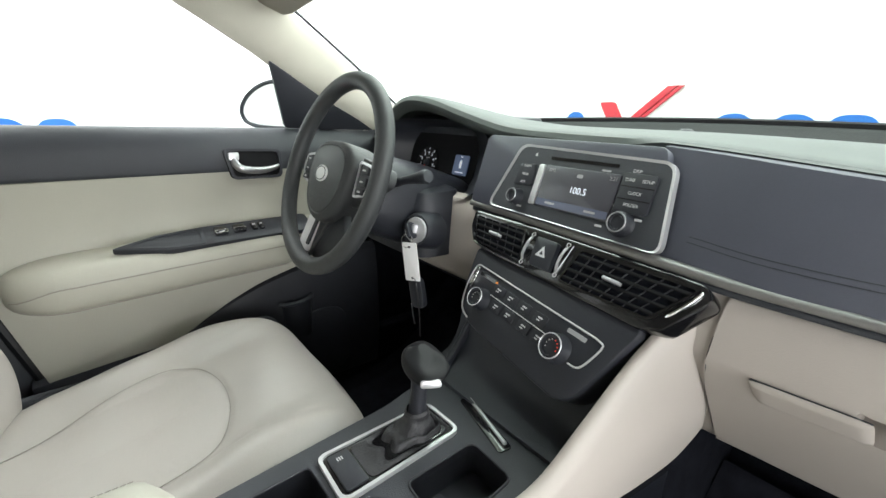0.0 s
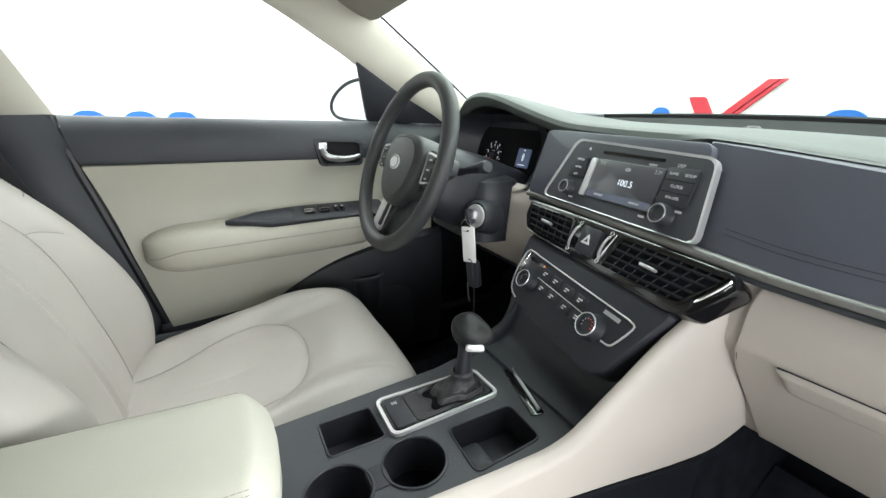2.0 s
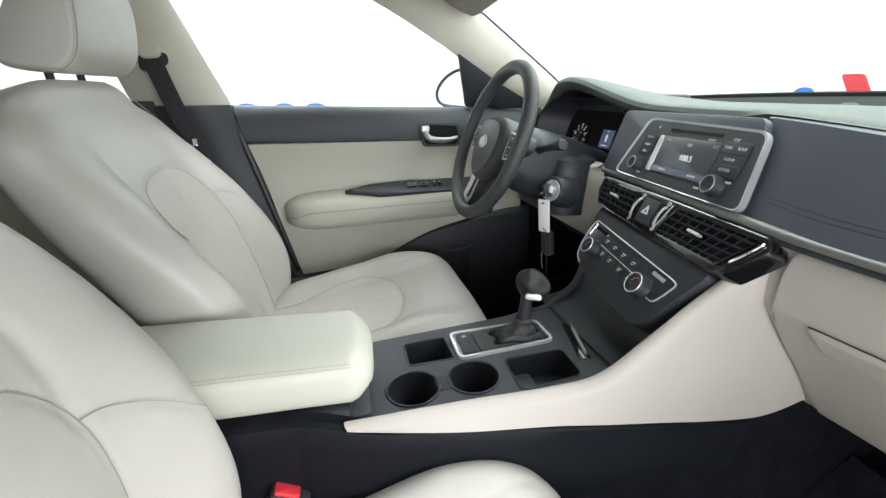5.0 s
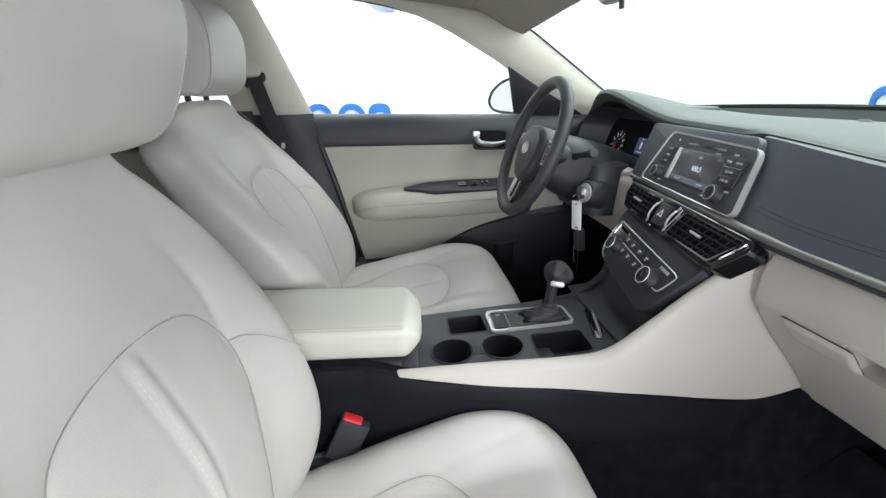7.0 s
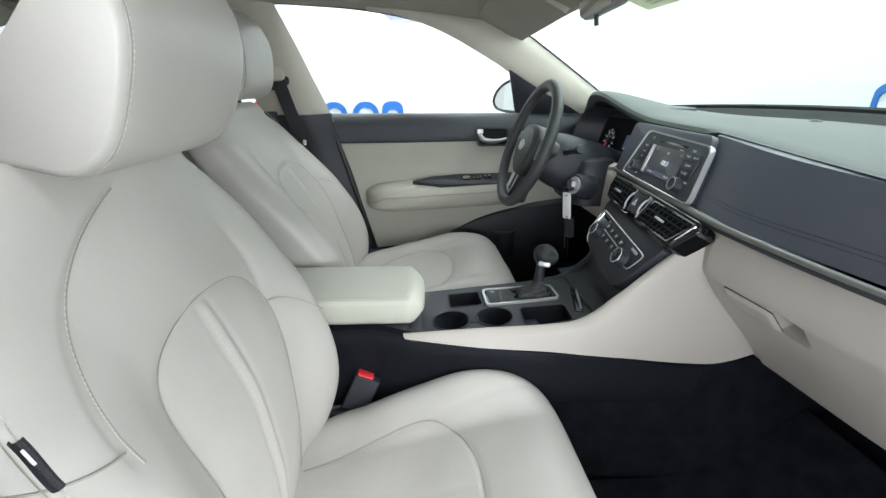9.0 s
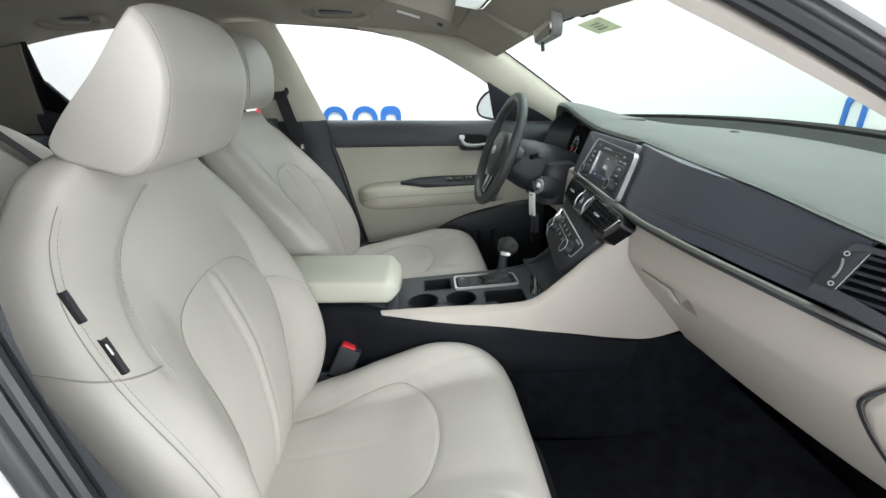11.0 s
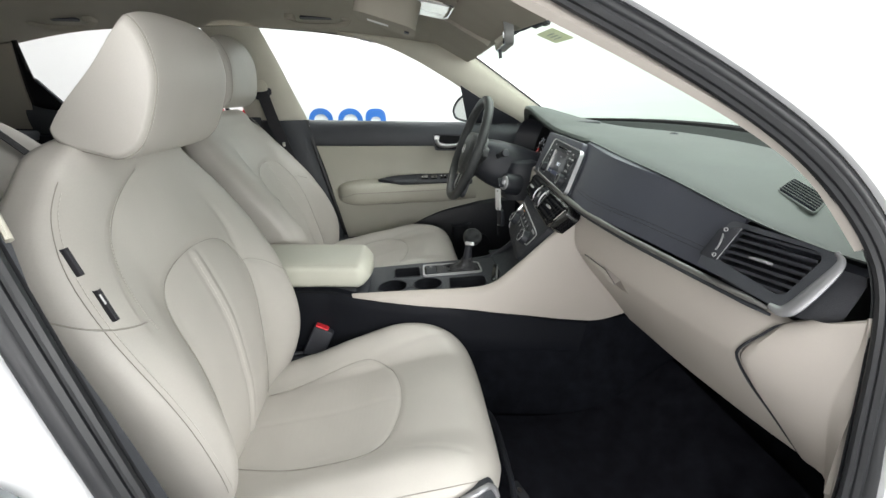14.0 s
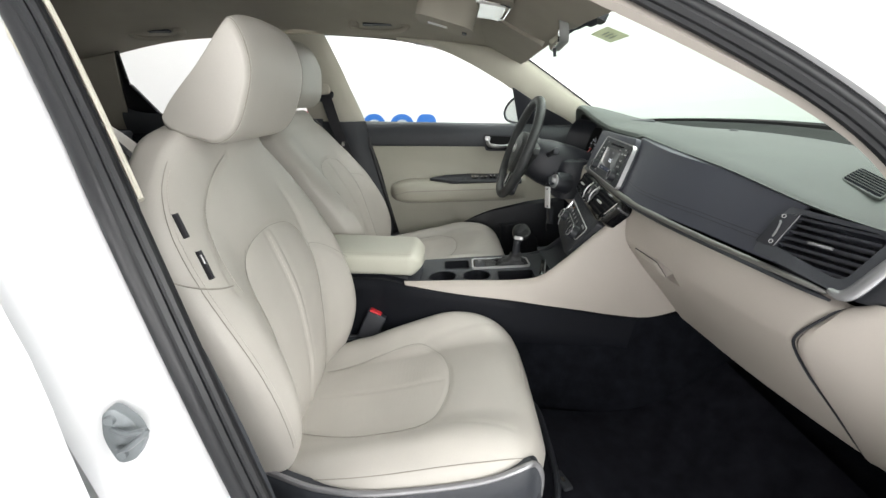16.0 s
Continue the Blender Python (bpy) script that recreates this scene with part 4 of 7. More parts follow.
BACK_B = [(0.42, 0.045), (0.52, 0.075), (0.62, 0.076), (0.75, 0.054), (0.87, 0.028), (0.96, 0.010), (1.02, 0.0)]
CUSH_Z = [(-0.52, 0.485), (-0.44, 0.487), (-0.30, 0.500), (-0.16, 0.524), (-0.07, 0.528), (-0.02, 0.508), (-0.004, 0.482), (0.006, 0.445)]
CUSH_W = [(-0.52, 0.225), (-0.42, 0.252), (-0.25, 0.262), (-0.14, 0.259), (-0.07, 0.247), (-0.03, 0.224), (-0.006, 0.180), (0.006, 0.14)]
CUSH_B = [(-0.52, 0.03), (-0.40, 0.045), (-0.22, 0.046), (-0.10, 0.030), (-0.03, 0.012), (0.006, 0.0)]

ARCH = [(-0.118, 0.45), (-0.122, 0.60), (-0.137, 0.705), (-0.143, 0.785), (-0.122, 0.834), (-0.078, 0.857), (0.0, 0.866), (0.078, 0.857), (0.122, 0.834), (0.143, 0.785), (0.137, 0.705), (0.122, 0.60), (0.118, 0.45)]
SHOULDER = [(0.02, 1.012), (0.066, 0.992), (0.114, 0.964), (0.164, 0.922), (0.196, 0.884), (0.211, 0.852), (0.214, 0.824)]
INNER = [(0.143, 0.785), (0.150, 0.820), (0.152, 0.860), (0.146, 0.900), (0.128, 0.945)]
BOLSTER = [(0.143, 0.785), (0.165, 0.780), (0.192, 0.760), (0.222, 0.722)]
BACK_SEAMS = [spline(ARCH, 60), [(0.0, 0.850), (0.004, 0.45)], spline(SHOULDER, 40), [(-x, z) for x, z in spline(SHOULDER, 40)], spline(BOLSTER, 12), [(-x, z) for x, z in spline(BOLSTER, 12)]]
U = [(-0.105, -0.50), (-0.138, -0.37), (-0.149, -0.27), (-0.122, -0.217), (-0.07, -0.190), (0.0, -0.179), (0.07, -0.190), (0.122, -0.217), (0.149, -0.27), (0.138, -0.37), (0.105, -0.50)]
CUSH_SEAMS = [spline(U, 60), [(0.0, -0.50), (0.0, -0.184)], spline([(-0.149, -0.26), (-0.163, -0.15), (-0.182, -0.06)], 14), spline([(0.149, -0.26), (0.163, -0.15), (0.182, -0.06)], 14)]


def seat(name, cx, dz, lean, slide, label, tip=5.0, drop=0.0, head_back=0.0, head_size=1.0, tall=1.0):
    t = thing(name, (cx, -0.3 + slide, 0.28), label, "car seat", "front seats")
    hinge = Vector((cx, -0.50 + slide, 0.47 + dz))
    tilt = Matrix.Translation(hinge) @ Matrix.Rotation(radians(lean), 4, "X") @ Matrix.Translation(-hinge) @ Matrix.Translation((cx, slide, dz)) @ Matrix.Translation((0, 0, 0.47)) @ Matrix.Diagonal((1, 1, tall, 1)) @ Matrix.Translation((0, 0, -0.47))
    pivot = Vector((0, -0.46, 0.46))
    sit = Matrix.Translation((cx, slide, dz + drop)) @ Matrix.Translation(pivot) @ Matrix.Rotation(radians(tip), 4, "X") @ Matrix.Translation(-pivot)
    seat_tilt = tilt

    def front(s, z):
        return along(BACK_Y, z) + along(BACK_B, z) * smooth01((abs(s) - 0.125) / 0.115)

    def surface(s, z, lift=0.0):
        return tilt @ Vector((s, front(s, z) + lift, z))

    rows = []
    out_side = 1 if cx > 0 else -1
    soft_line = [(-out_side * x, z) for x, z in spline(INNER, 24)]
    sharp = BACK_SEAMS[:1] + (BACK_SEAMS[2:3] + BACK_SEAMS[5:6] if cx > 0 else BACK_SEAMS[4:6])
    back_d, back_c, back_s = seam_fields(sharp), seam_fields(BACK_SEAMS[1:2]), seam_fields([soft_line])
    around_back = ring_values(150, 40, 0.62, 0.55)
    levels = [0.42 + 0.656 * (1 - (1 - k / 112) ** 1.35) for k in range(113)]
    for z in levels:
        w, th, yc, bol = along(BACK_W, z) + (0.034 * smooth01((z - 0.90) / 0.1) if cx < 0 else 0.0), along(BACK_T, z), along(BACK_Y, z), along(BACK_B, z)
        row = []
        for v, m in around_back:
            s = w * v
            edge = smooth01((abs(s) - 0.125) / 0.115)
            mid = yc - th * 0.5 + bol * 0.45 * edge
            if m > 0:
                f = front(s, z)
                if m > 0.35:
                    d, dc, ds = back_d(s, z), back_c(s, z), back_s(s, z)
                    f += 0.0025 * (1 - math.exp(-(d / 0.03) ** 2)) - 0.0032 * math.exp(-(d / 0.0042) ** 2)
                    f -= 0.0038 * math.exp(-(ds / 0.008) ** 2) * smooth01((0.95 - z) / 0.08)
                    f += 0.0014 * math.sin(s * 21 + z * 9 + cx * 7) * math.sin(z * 26 - s * 11) * smooth01((0.98 - z) / 0.1)
                    f += 0.0035 * math.exp(-(dc / 0.009) ** 4) - 0.002 * math.exp(-((dc - 0.014) / 0.005) ** 2)
                y = mid + (f - mid) * m
            else:
                y = mid + (mid - (yc - th)) * m
            row.append(tilt @ Vector((s, y, z if cx > 0 else min(z, 0.95) + max(z - 0.95, 0.0) * 0.70)))
        rows.append(row)
    back = part("backrest", grid(rows, around=True, caps=True), LEATHER, t, angle=80)
    # the centre panel inside the arch is covered in ribbed leather
    back.data.materials.append(RIBBED)
    half = [(0.45, 0.118), (0.60, 0.122), (0.705, 0.137), (0.785, 0.143), (0.834, 0.122), (0.857, 0.078), (0.866, 0.0)]
    wide = len(around_back)
    for i, f in enumerate(back.data.polygons):
        if i < wide * (len(levels) - 1):
            z, (v, m) = levels[i // wide], around_back[i % wide]
            if m > 0.35 and z < 0.864 and abs(v * along(BACK_W, z)) < along(half, z) - 0.002:
                f.material_index = 1
    # raised welt with stitches down the middle of the centre panel
    bm = bmesh.new()
    for k in range(46):
        z = 0.850 - k * 0.0085
        tube([surface(0.0105, z, 0.0036), surface(0.0105, z - 0.0045, 0.0036)], 0.0005, 4, bm=bm)
    part("centre_stitching", bm, THREAD, back)["kind"] = "stuff"
    # crossing seam on the outer bolsters
    for sg in ((1,) if cx > 0 else (-1,)):
        line = []
        for deg in range(50, -30, -4):
            a = math.radians(deg)
            z = 0.876 - 0.052 * math.sin(a)
            w, th, yc, bol = along(BACK_W, z) + (0.020 * smooth01((z - 0.90) / 0.1) if cx < 0 else 0.0), along(BACK_T, z), along(BACK_Y, z), along(BACK_B, z)
            s = w * math.cos(a) ** 0.62
            k = math.copysign(abs(math.sin(a)) ** 0.55, math.sin(a))
            mid = yc - th * 0.5 + bol * 0.45 * smooth01((s - 0.125) / 0.115)
            y = mid + ((front(s, z) + 0.003 - mid) if k > 0 else (mid - yc + th)) * k
            line.append(tilt @ Vector((sg * (s + 0.0004), y, z)))
        part("cross_seam", tube(line, 0.0012, 5), SEAMDARK, back)
    for line in sharp:
        part("seam", tube([surface(s, z, -0.0021) for s, z in (line if cx > 0 else line[:-4])], 0.0007, 4), SEAMDARK, back)
    # twin stitch rows beside the shoulder seams
    bm = bmesh.new()
    for sg in ((1,) if cx > 0 else ()):
        for off in (0.0050,):
            pts = spline([(sg * (x + off), z + off * 0.4) for x, z in SHOULDER], 186)
            for i in range(0, 183, 3):
                tube([surface(*pts[i], 0.0006), surface(*pts[i + 1], 0.0014), surface(*pts[i + 2], 0.0008)], 0.0005, 4, bm=bm)
    if cx > 0:
        part("stitching", bm, THREAD, back)["kind"] = "stuff"
    # side seams along the outer edge of the bolsters
    for sg in ((1,) if cx > 0 else (-1,)):
        line = []
        for z in np.linspace(0.54, 1.02, 48):
            w, th, yc, bol = along(BACK_W, z) + (0.020 * smooth01((z - 0.90) / 0.1) if cx < 0 else 0.0), along(BACK_T, z), along(BACK_Y, z), along(BACK_B, z)
            a = math.radians(26)
            s = w * math.cos(a) ** 0.62
            mid = yc - th * 0.5 + bol * 0.45 * smooth01((s - 0.125) / 0.115)
            y = mid + (front(s, z) + 0.004 - mid) * math.sin(a) ** 0.55
            line.append(tilt @ Vector((sg * (s + 0.0005), y + 0.0005, z)))
        part("side_seam", tube(line, 0.0006, 5), SEAMDARK, back)
        bm = bmesh.new()
        for i in range(46):
            a, b = line[i], line[i + 1]
            o = Vector((-sg * 0.006, 0.004, 0))
            for q in (0.0, 0.5):
                tube([a.lerp(b, q) + o, a.lerp(b, q + 0.3) + o], 0.0005, 4, bm=bm)
        part("side_stitching", bm, THREAD, back)["kind"] = "stuff"
    # cushion
    rows = []
    cush_d, cush_s = seam_fields(CUSH_SEAMS[:1]), seam_fields(CUSH_SEAMS[1:])
    hump = [(-0.40, 0.0), (-0.30, 0.022), (-0.20, 0.036), (-0.12, 0.033), (-0.05, 0.016), (0.006, 0.0)]
    around_cush = ring_values(130, 40, 0.6, 0.6)
    for k in range(110):
        q = k / 109
        y = -0.52 + 0.526 * (1 - (1 - q) ** 1.4)
        w, zc, bol = along(CUSH_W, y), along(CUSH_Z, y), along(CUSH_B, y)
        zb = 0.395 + 0.03 * smooth01((y + 0.05) / 0.07)
        row = []
        for v, m in around_cush:
            s = w * v
            edge = smooth01((abs(s) - 0.115) / 0.10)
            mid = 0.5 * (zc + zb) - 0.005
            if m > 0:
                f = zc + (bol + (along(hump, y) if cx > 0 and s < 0 else 0.0)) * edge
                if m > 0.3:
                    d, ds = cush_d(s, y), cush_s(s, y)
                    f += 0.0025 * (1 - math.exp(-(d / 0.03) ** 2)) - 0.0034 * math.exp(-(d / 0.0042) ** 2) - 0.0018 * math.exp(-(ds / 0.006) ** 2)
                    f += (0.0012 if cx > 0 else 0.0032) * math.sin(s * 24 + y * 13) * math.sin(y * 29 - s * 8 + 1.1)
                z = mid + (f - mid) * m
            else:
                z = mid + (mid - zb) * m
            row.append(sit @ Vector((s, y, z)))
        rows.append(row)
    cushion = part("cushion", grid(rows, around=True, caps=True), LEATHER, t, angle=80)
    def lift(s, y):
        wave = (0.0012 if cx > 0 else 0.0032) * math.sin(s * 24 + y * 13) * math.sin(y * 29 - s * 8 + 1.1)
        return along(CUSH_Z, y) + (along(CUSH_B, y) + (along(hump, y) if cx > 0 and s < 0 else 0.0)) * smooth01((abs(s) - 0.115) / 0.10) + wave

    part("seam", tube([sit @ Vector((s, y, lift(s, y) - 0.0024)) for s, y in CUSH_SEAMS[0]], 0.0007, 4), SEAMDARK, cushion)
    # the middle of the cushion is ribbed leather too
    cushion.data.materials.append(RIBBED)
    half = [(-0.50, 0.105), (-0.37, 0.138), (-0.27, 0.149), (-0.217, 0.122), (-0.190, 0.07), (-0.179, 0.0)]
    wide = len(around_cush)
    for i, f in enumerate(cushion.data.polygons):
        if i < wide * 109:
            y, (v, m) = -0.52 + 0.526 * (1 - (1 - i // wide / 109) ** 1.4), around_cush[i % wide]
            if m > 0.3 and y < -0.181 and abs(v * along(CUSH_W, y)) < along(half, y) - 0.002:
                f.material_index = 1
    for sg in (-1, 1):
        line = []
        for y in np.linspace(-0.46, -0.03, 34):
            w, zc, bol = along(CUSH_W, y), along(CUSH_Z, y), along(CUSH_B, y)
            zb = 0.395 + 0.03 * smooth01((y + 0.05) / 0.07)
            mid = 0.5 * (zc + zb) - 0.005
            m = 0.60
            s = w * (1 - m ** (2 / 0.6)) ** 0.3
            line.append(sit @ Vector((sg * (s + 0.0004), y, mid + (zc + (bol + (along(hump, y) if cx > 0 and sg < 0 else 0.0)) * smooth01((s - 0.115) / 0.10) + 0.0025 - mid) * m)))
        part("side_seam", tube(line, 0.0009, 5), SEAMDARK, cushion)
    # plastic side covers, pan, and rails
    for sg in (-1, 1):
        up = dz + drop + 0.020
        edge = [(-0.53, 0.490), (-0.46, 0.482), (-0.40, 0.476), (-0.32, 0.476), (-0.23, 0.490), (-0.13, 0.506), (-0.07, 0.520), (-0.042, 0.522), (-0.024, 0.500), (-0.022, 0.45), (-0.030, 0.38)]
        rows, rim = [], []
        for y, z in spline(edge, 44):
            w = along(CUSH_W, min(y, -0.035)) - 0.004
            rows.append([(cx + sg * (w + dx), y + slide, max(z + up - dd * (z - 0.30), 0.30)) for dx, dd in ((-0.012, 0.0), (0.004, 0.0), (0.011, 0.04), (0.014, 0.2), (0.012, 0.6), (0.004, 1.0))])
            rim.append((cx + sg * (w + 0.006), y + slide, z + up))
        cov = part("side_cover", thick(grid(rows), 0.006), DARKPL, t, "dark grey plastic seat side cover")
        part("cover_edge", tube(rim, 0.0055, 8), VENTSILVER if cx > 0 and sg > 0 else DARKPL, cov, "smooth upper edge")
    part("seat_pan", box(cx - 0.22, cx + 0.22, -0.46 + slide, -0.03 + slide, 0.33 + dz, 0.40 + dz, 0.015), BLACKPL, t)
    part("recline_lever", box(-0.012, 0.012, -0.08, 0.08, -0.012, 0.012, 0.006, m=Matrix.Translation((cx + (0.284 if cx > 0 else -0.284), -0.25 + slide, 0.375 + dz))), BLACKPL, t)
    part("slide_bar", tube(spline([(cx - 0.13, -0.05 + slide, 0.345 + dz), (cx - 0.12, 0.03 + slide, 0.35 + dz), (cx, 0.045 + slide, 0.35 + dz), (cx + 0.17, 0.03 + slide, 0.35 + dz), (cx + 0.19, -0.05 + slide, 0.345 + dz)], 24), 0.008, 8), BLACKPL, t)
    for sg in (-1, 1):
        part("rail", box(cx + sg * 0.20 - 0.018, cx + sg * 0.20 + 0.018, -0.52 + slide, 0.03 + slide, 0.275, 0.345 + dz, 0.004), BLACKPL, t)
    # headrest on two posts
    tilt = seat_tilt @ Matrix.Translation((0, -0.562 - head_back, 1.05)) @ Matrix.Diagonal((head_size, head_size, head_size, 1)) @ Matrix.Translation((0, 0.562, -1.05))
    prof = [(-0.525, 1.060), (-0.500, 1.108), (-0.487, 1.160), (-0.491, 1.205), (-0.505, 1.233), (-0.522, 1.226), (-0.580, 1.156), (-0.632, 1.094), (-0.642, 1.074), (-0.628, 1.058), (-0.590, 1.046), (-0.558, 1.040)]
    loop = spline(prof, 60, True)
    cyz = np.array([-0.562, 1.130])
    rows = []
    for k in range(49):
        u = math.sin((-1 + k / 24) * math.pi / 2)
        f = max(0.87 + 0.13 * max(1 - abs(u) ** 10, 0.0) ** 0.5, 0.87)
        w = 0.128
        rows.append([tilt @ Vector((u * w + 0.0, cyz[0] + (p[0] - cyz[0]) * f - 0.002 * abs(u) ** 3, cyz[1] + (p[1] - cyz[1]) * f - 0.012 * abs(u) ** 2.5 * smooth01((p[1] - 1.1) / 0.1))) for p in loop])
    head = part("headrest", grid(rows, around=True, caps=True), LEATHER, t, angle=75)
    for sg in (-1, 1):
        u = 0.93
        f = 0.87 + 0.13 * (1 - u ** 10) ** 0.5
        pts = [tilt @ Vector((sg * u * 0.128, cyz[0] + (p[0] - cyz[0]) * (f + 0.006) - 0.002 * u ** 3, cyz[1] + (p[1] - cyz[1]) * (f + 0.006) - 0.012 * u ** 2.5 * smooth01((p[1] - 1.1) / 0.1))) for p in loop]
        part("headrest_seam", tube(pts, 0.0010, 5, True), SEAMDARK, head)
        bm = bmesh.new()
        u2 = 0.905
        f2 = 0.87 + 0.13 * (1 - u2 ** 10) ** 0.5
        pts = [tilt @ Vector((sg * u2 * 0.128, cyz[0] + (p[0] - cyz[0]) * (f2 + 0.004) - 0.002 * u2 ** 3, cyz[1] + (p[1] - cyz[1]) * (f2 + 0.003) - 0.012 * u2 ** 2.5 * smooth01((p[1] - 1.1) / 0.1))) for p in spline(prof, 220, True)]
        for k in range(0, 218, 2):
            tube([pts[k], pts[k].lerp(pts[k + 1], 0.9)], 0.0004, 4, bm=bm)
        part("headrest_stitching", bm, THREAD, head)["kind"] = "stuff"
    for x in (-0.052, 0.052):
        part("headrest_post", tube([tilt @ Vector((x, -0.628, 0.99)), tilt @ Vector((x, -0.612, 1.075))], 0.0065, 10), BLACKPL, head, "black headrest post")
        part("post_collar", lathe([(0.0, 0.012), (0.014, 0.012), (0.017, 0.006), (0.018, -0.02), (0.0, -0.02)], seat_tilt @ Matrix.Translation((x, -0.640, 1.064 if cx > 0 else 1.026)), 18), BEIGE, back, "beige plastic post collar")
    return t, seat_tilt


seat_p, tilt_p = seat("passenger_seat", 0.372, 0.0, 0.0, 0.0, "grey-beige leather front passenger seat with stitched seams", 5.0, -0.030)
seat_d, tilt_d = seat("driver_seat", -0.372, 0.038, 14.5, 0.022, "grey-beige leather driver seat with stitched seams, leaning back", 5.0, 0.0, 0.010, 0.95, 1.075)


def seat_labels():
    for y, z, ln, printed in ((-0.541, 0.952, 0.034, False), (-0.519, 0.897, 0.042, True)):
        t = thing("fabric_tag", (0.655, y, z), "small black woven tag sewn into seat seam", "tag", "seat tags")
        m = axes((0.652, y, z), (0.1, 0.35, -1), (0.85, 0.5, 0.1))
        rows = []
        for f in np.linspace(-0.5, 0.5, 12):
            rows.append([m @ Vector((f * ln, w, h + 0.0012 * math.sin(f * 5))) for w, h in ((-0.0042, -0.001), (-0.0040, 0.0025), (-0.002, 0.0052), (0.001, 0.0062), (0.0035, 0.0050), (0.0042, 0.0028))])
        part("cloth", thick(grid(rows), 0.0008), WEBBING, t)
        if printed:
            for x, w, ink in ((-0.009, 0.013, WHITEPRINT), (0.009, 0.009, SIGNBLUE)):
                part("printed_bar", plate(rrect(w, 0.0018, 0.0006), m @ Matrix.Translation((x, 0.0012, 0.0064)) @ pose(0, 0, 0, -18, 0, 0), 0.0007), ink, t)
    for x, y, z in ((0.128, -0.388, 0.548), (-0.118, -0.40, 0.565)):
        b = thing("belt_buckle", (x, y, z - 0.12), "black seat belt buckle with red release button", "belt buckle", "belt buckles")
        m = axes((x, y, z), (1, 0, 0), (0, 0.42, 0.9))
        part("housing", plate(rrect(0.028, 0.054, 0.005), m, 0.085, 0.003), BLACKPL, b)
        part("release_button", plate(rrect(0.020, 0.034, 0.003, 4, 0, -0.006), m @ Matrix.Translation((0, 0, 0.004)), 0.006, 0.002), REDPL, b, "red release button")
        part("stalk", tube([m @ Vector((0, 0, -0.08)), m @ Vector((0, -0.01, -0.2))], 0.011, 8, flat=0.5), BLACKPL, b)


seat_labels()


# ---------------------------------------------------------------- dashboard
HOOD_Z = [(-0.74, 0.985), (-0.62, 1.030), (-0.52, 1.074), (-0.44, 1.089), (-0.36, 1.083), (-0.26, 1.058), (-0.17, 1.036), (-0.05, 1.030), (0.125, 1.027), (0.30, 1.012), (0.45, 0.998), (0.62, 0.974), (0.74, 0.962)]
HOOD_Y = [(-0.74, 0.345), (-0.60, 0.31), (-0.48, 0.275), (-0.36, 0.266), (-0.25, 0.275), (-0.16, 0.290), (0.0, 0.288), (0.125, 0.279), (0.20, 0.276), (0.30, 0.280), (0.43, 0.288), (0.60, 0.303), (0.70, 0.325), (0.74, 0.345)]
STRIP = [(-0.200, 0.252, 0.902), (-0.10, 0.246, 0.900), (0.0, 0.236, 0.898), (0.10, 0.226, 0.896), (0.168, 0.220, 0.895), (0.25, 0.226, 0.889), (0.40, 0.238, 0.886), (0.55, 0.260, 0.884), (0.65, 0.281, 0.881), (0.685, 0.293, 0.878)]
STRIP_Y = [(x, y) for x, y, z in STRIP]
STRIP_Z = [(x, z) for x, y, z in STRIP]


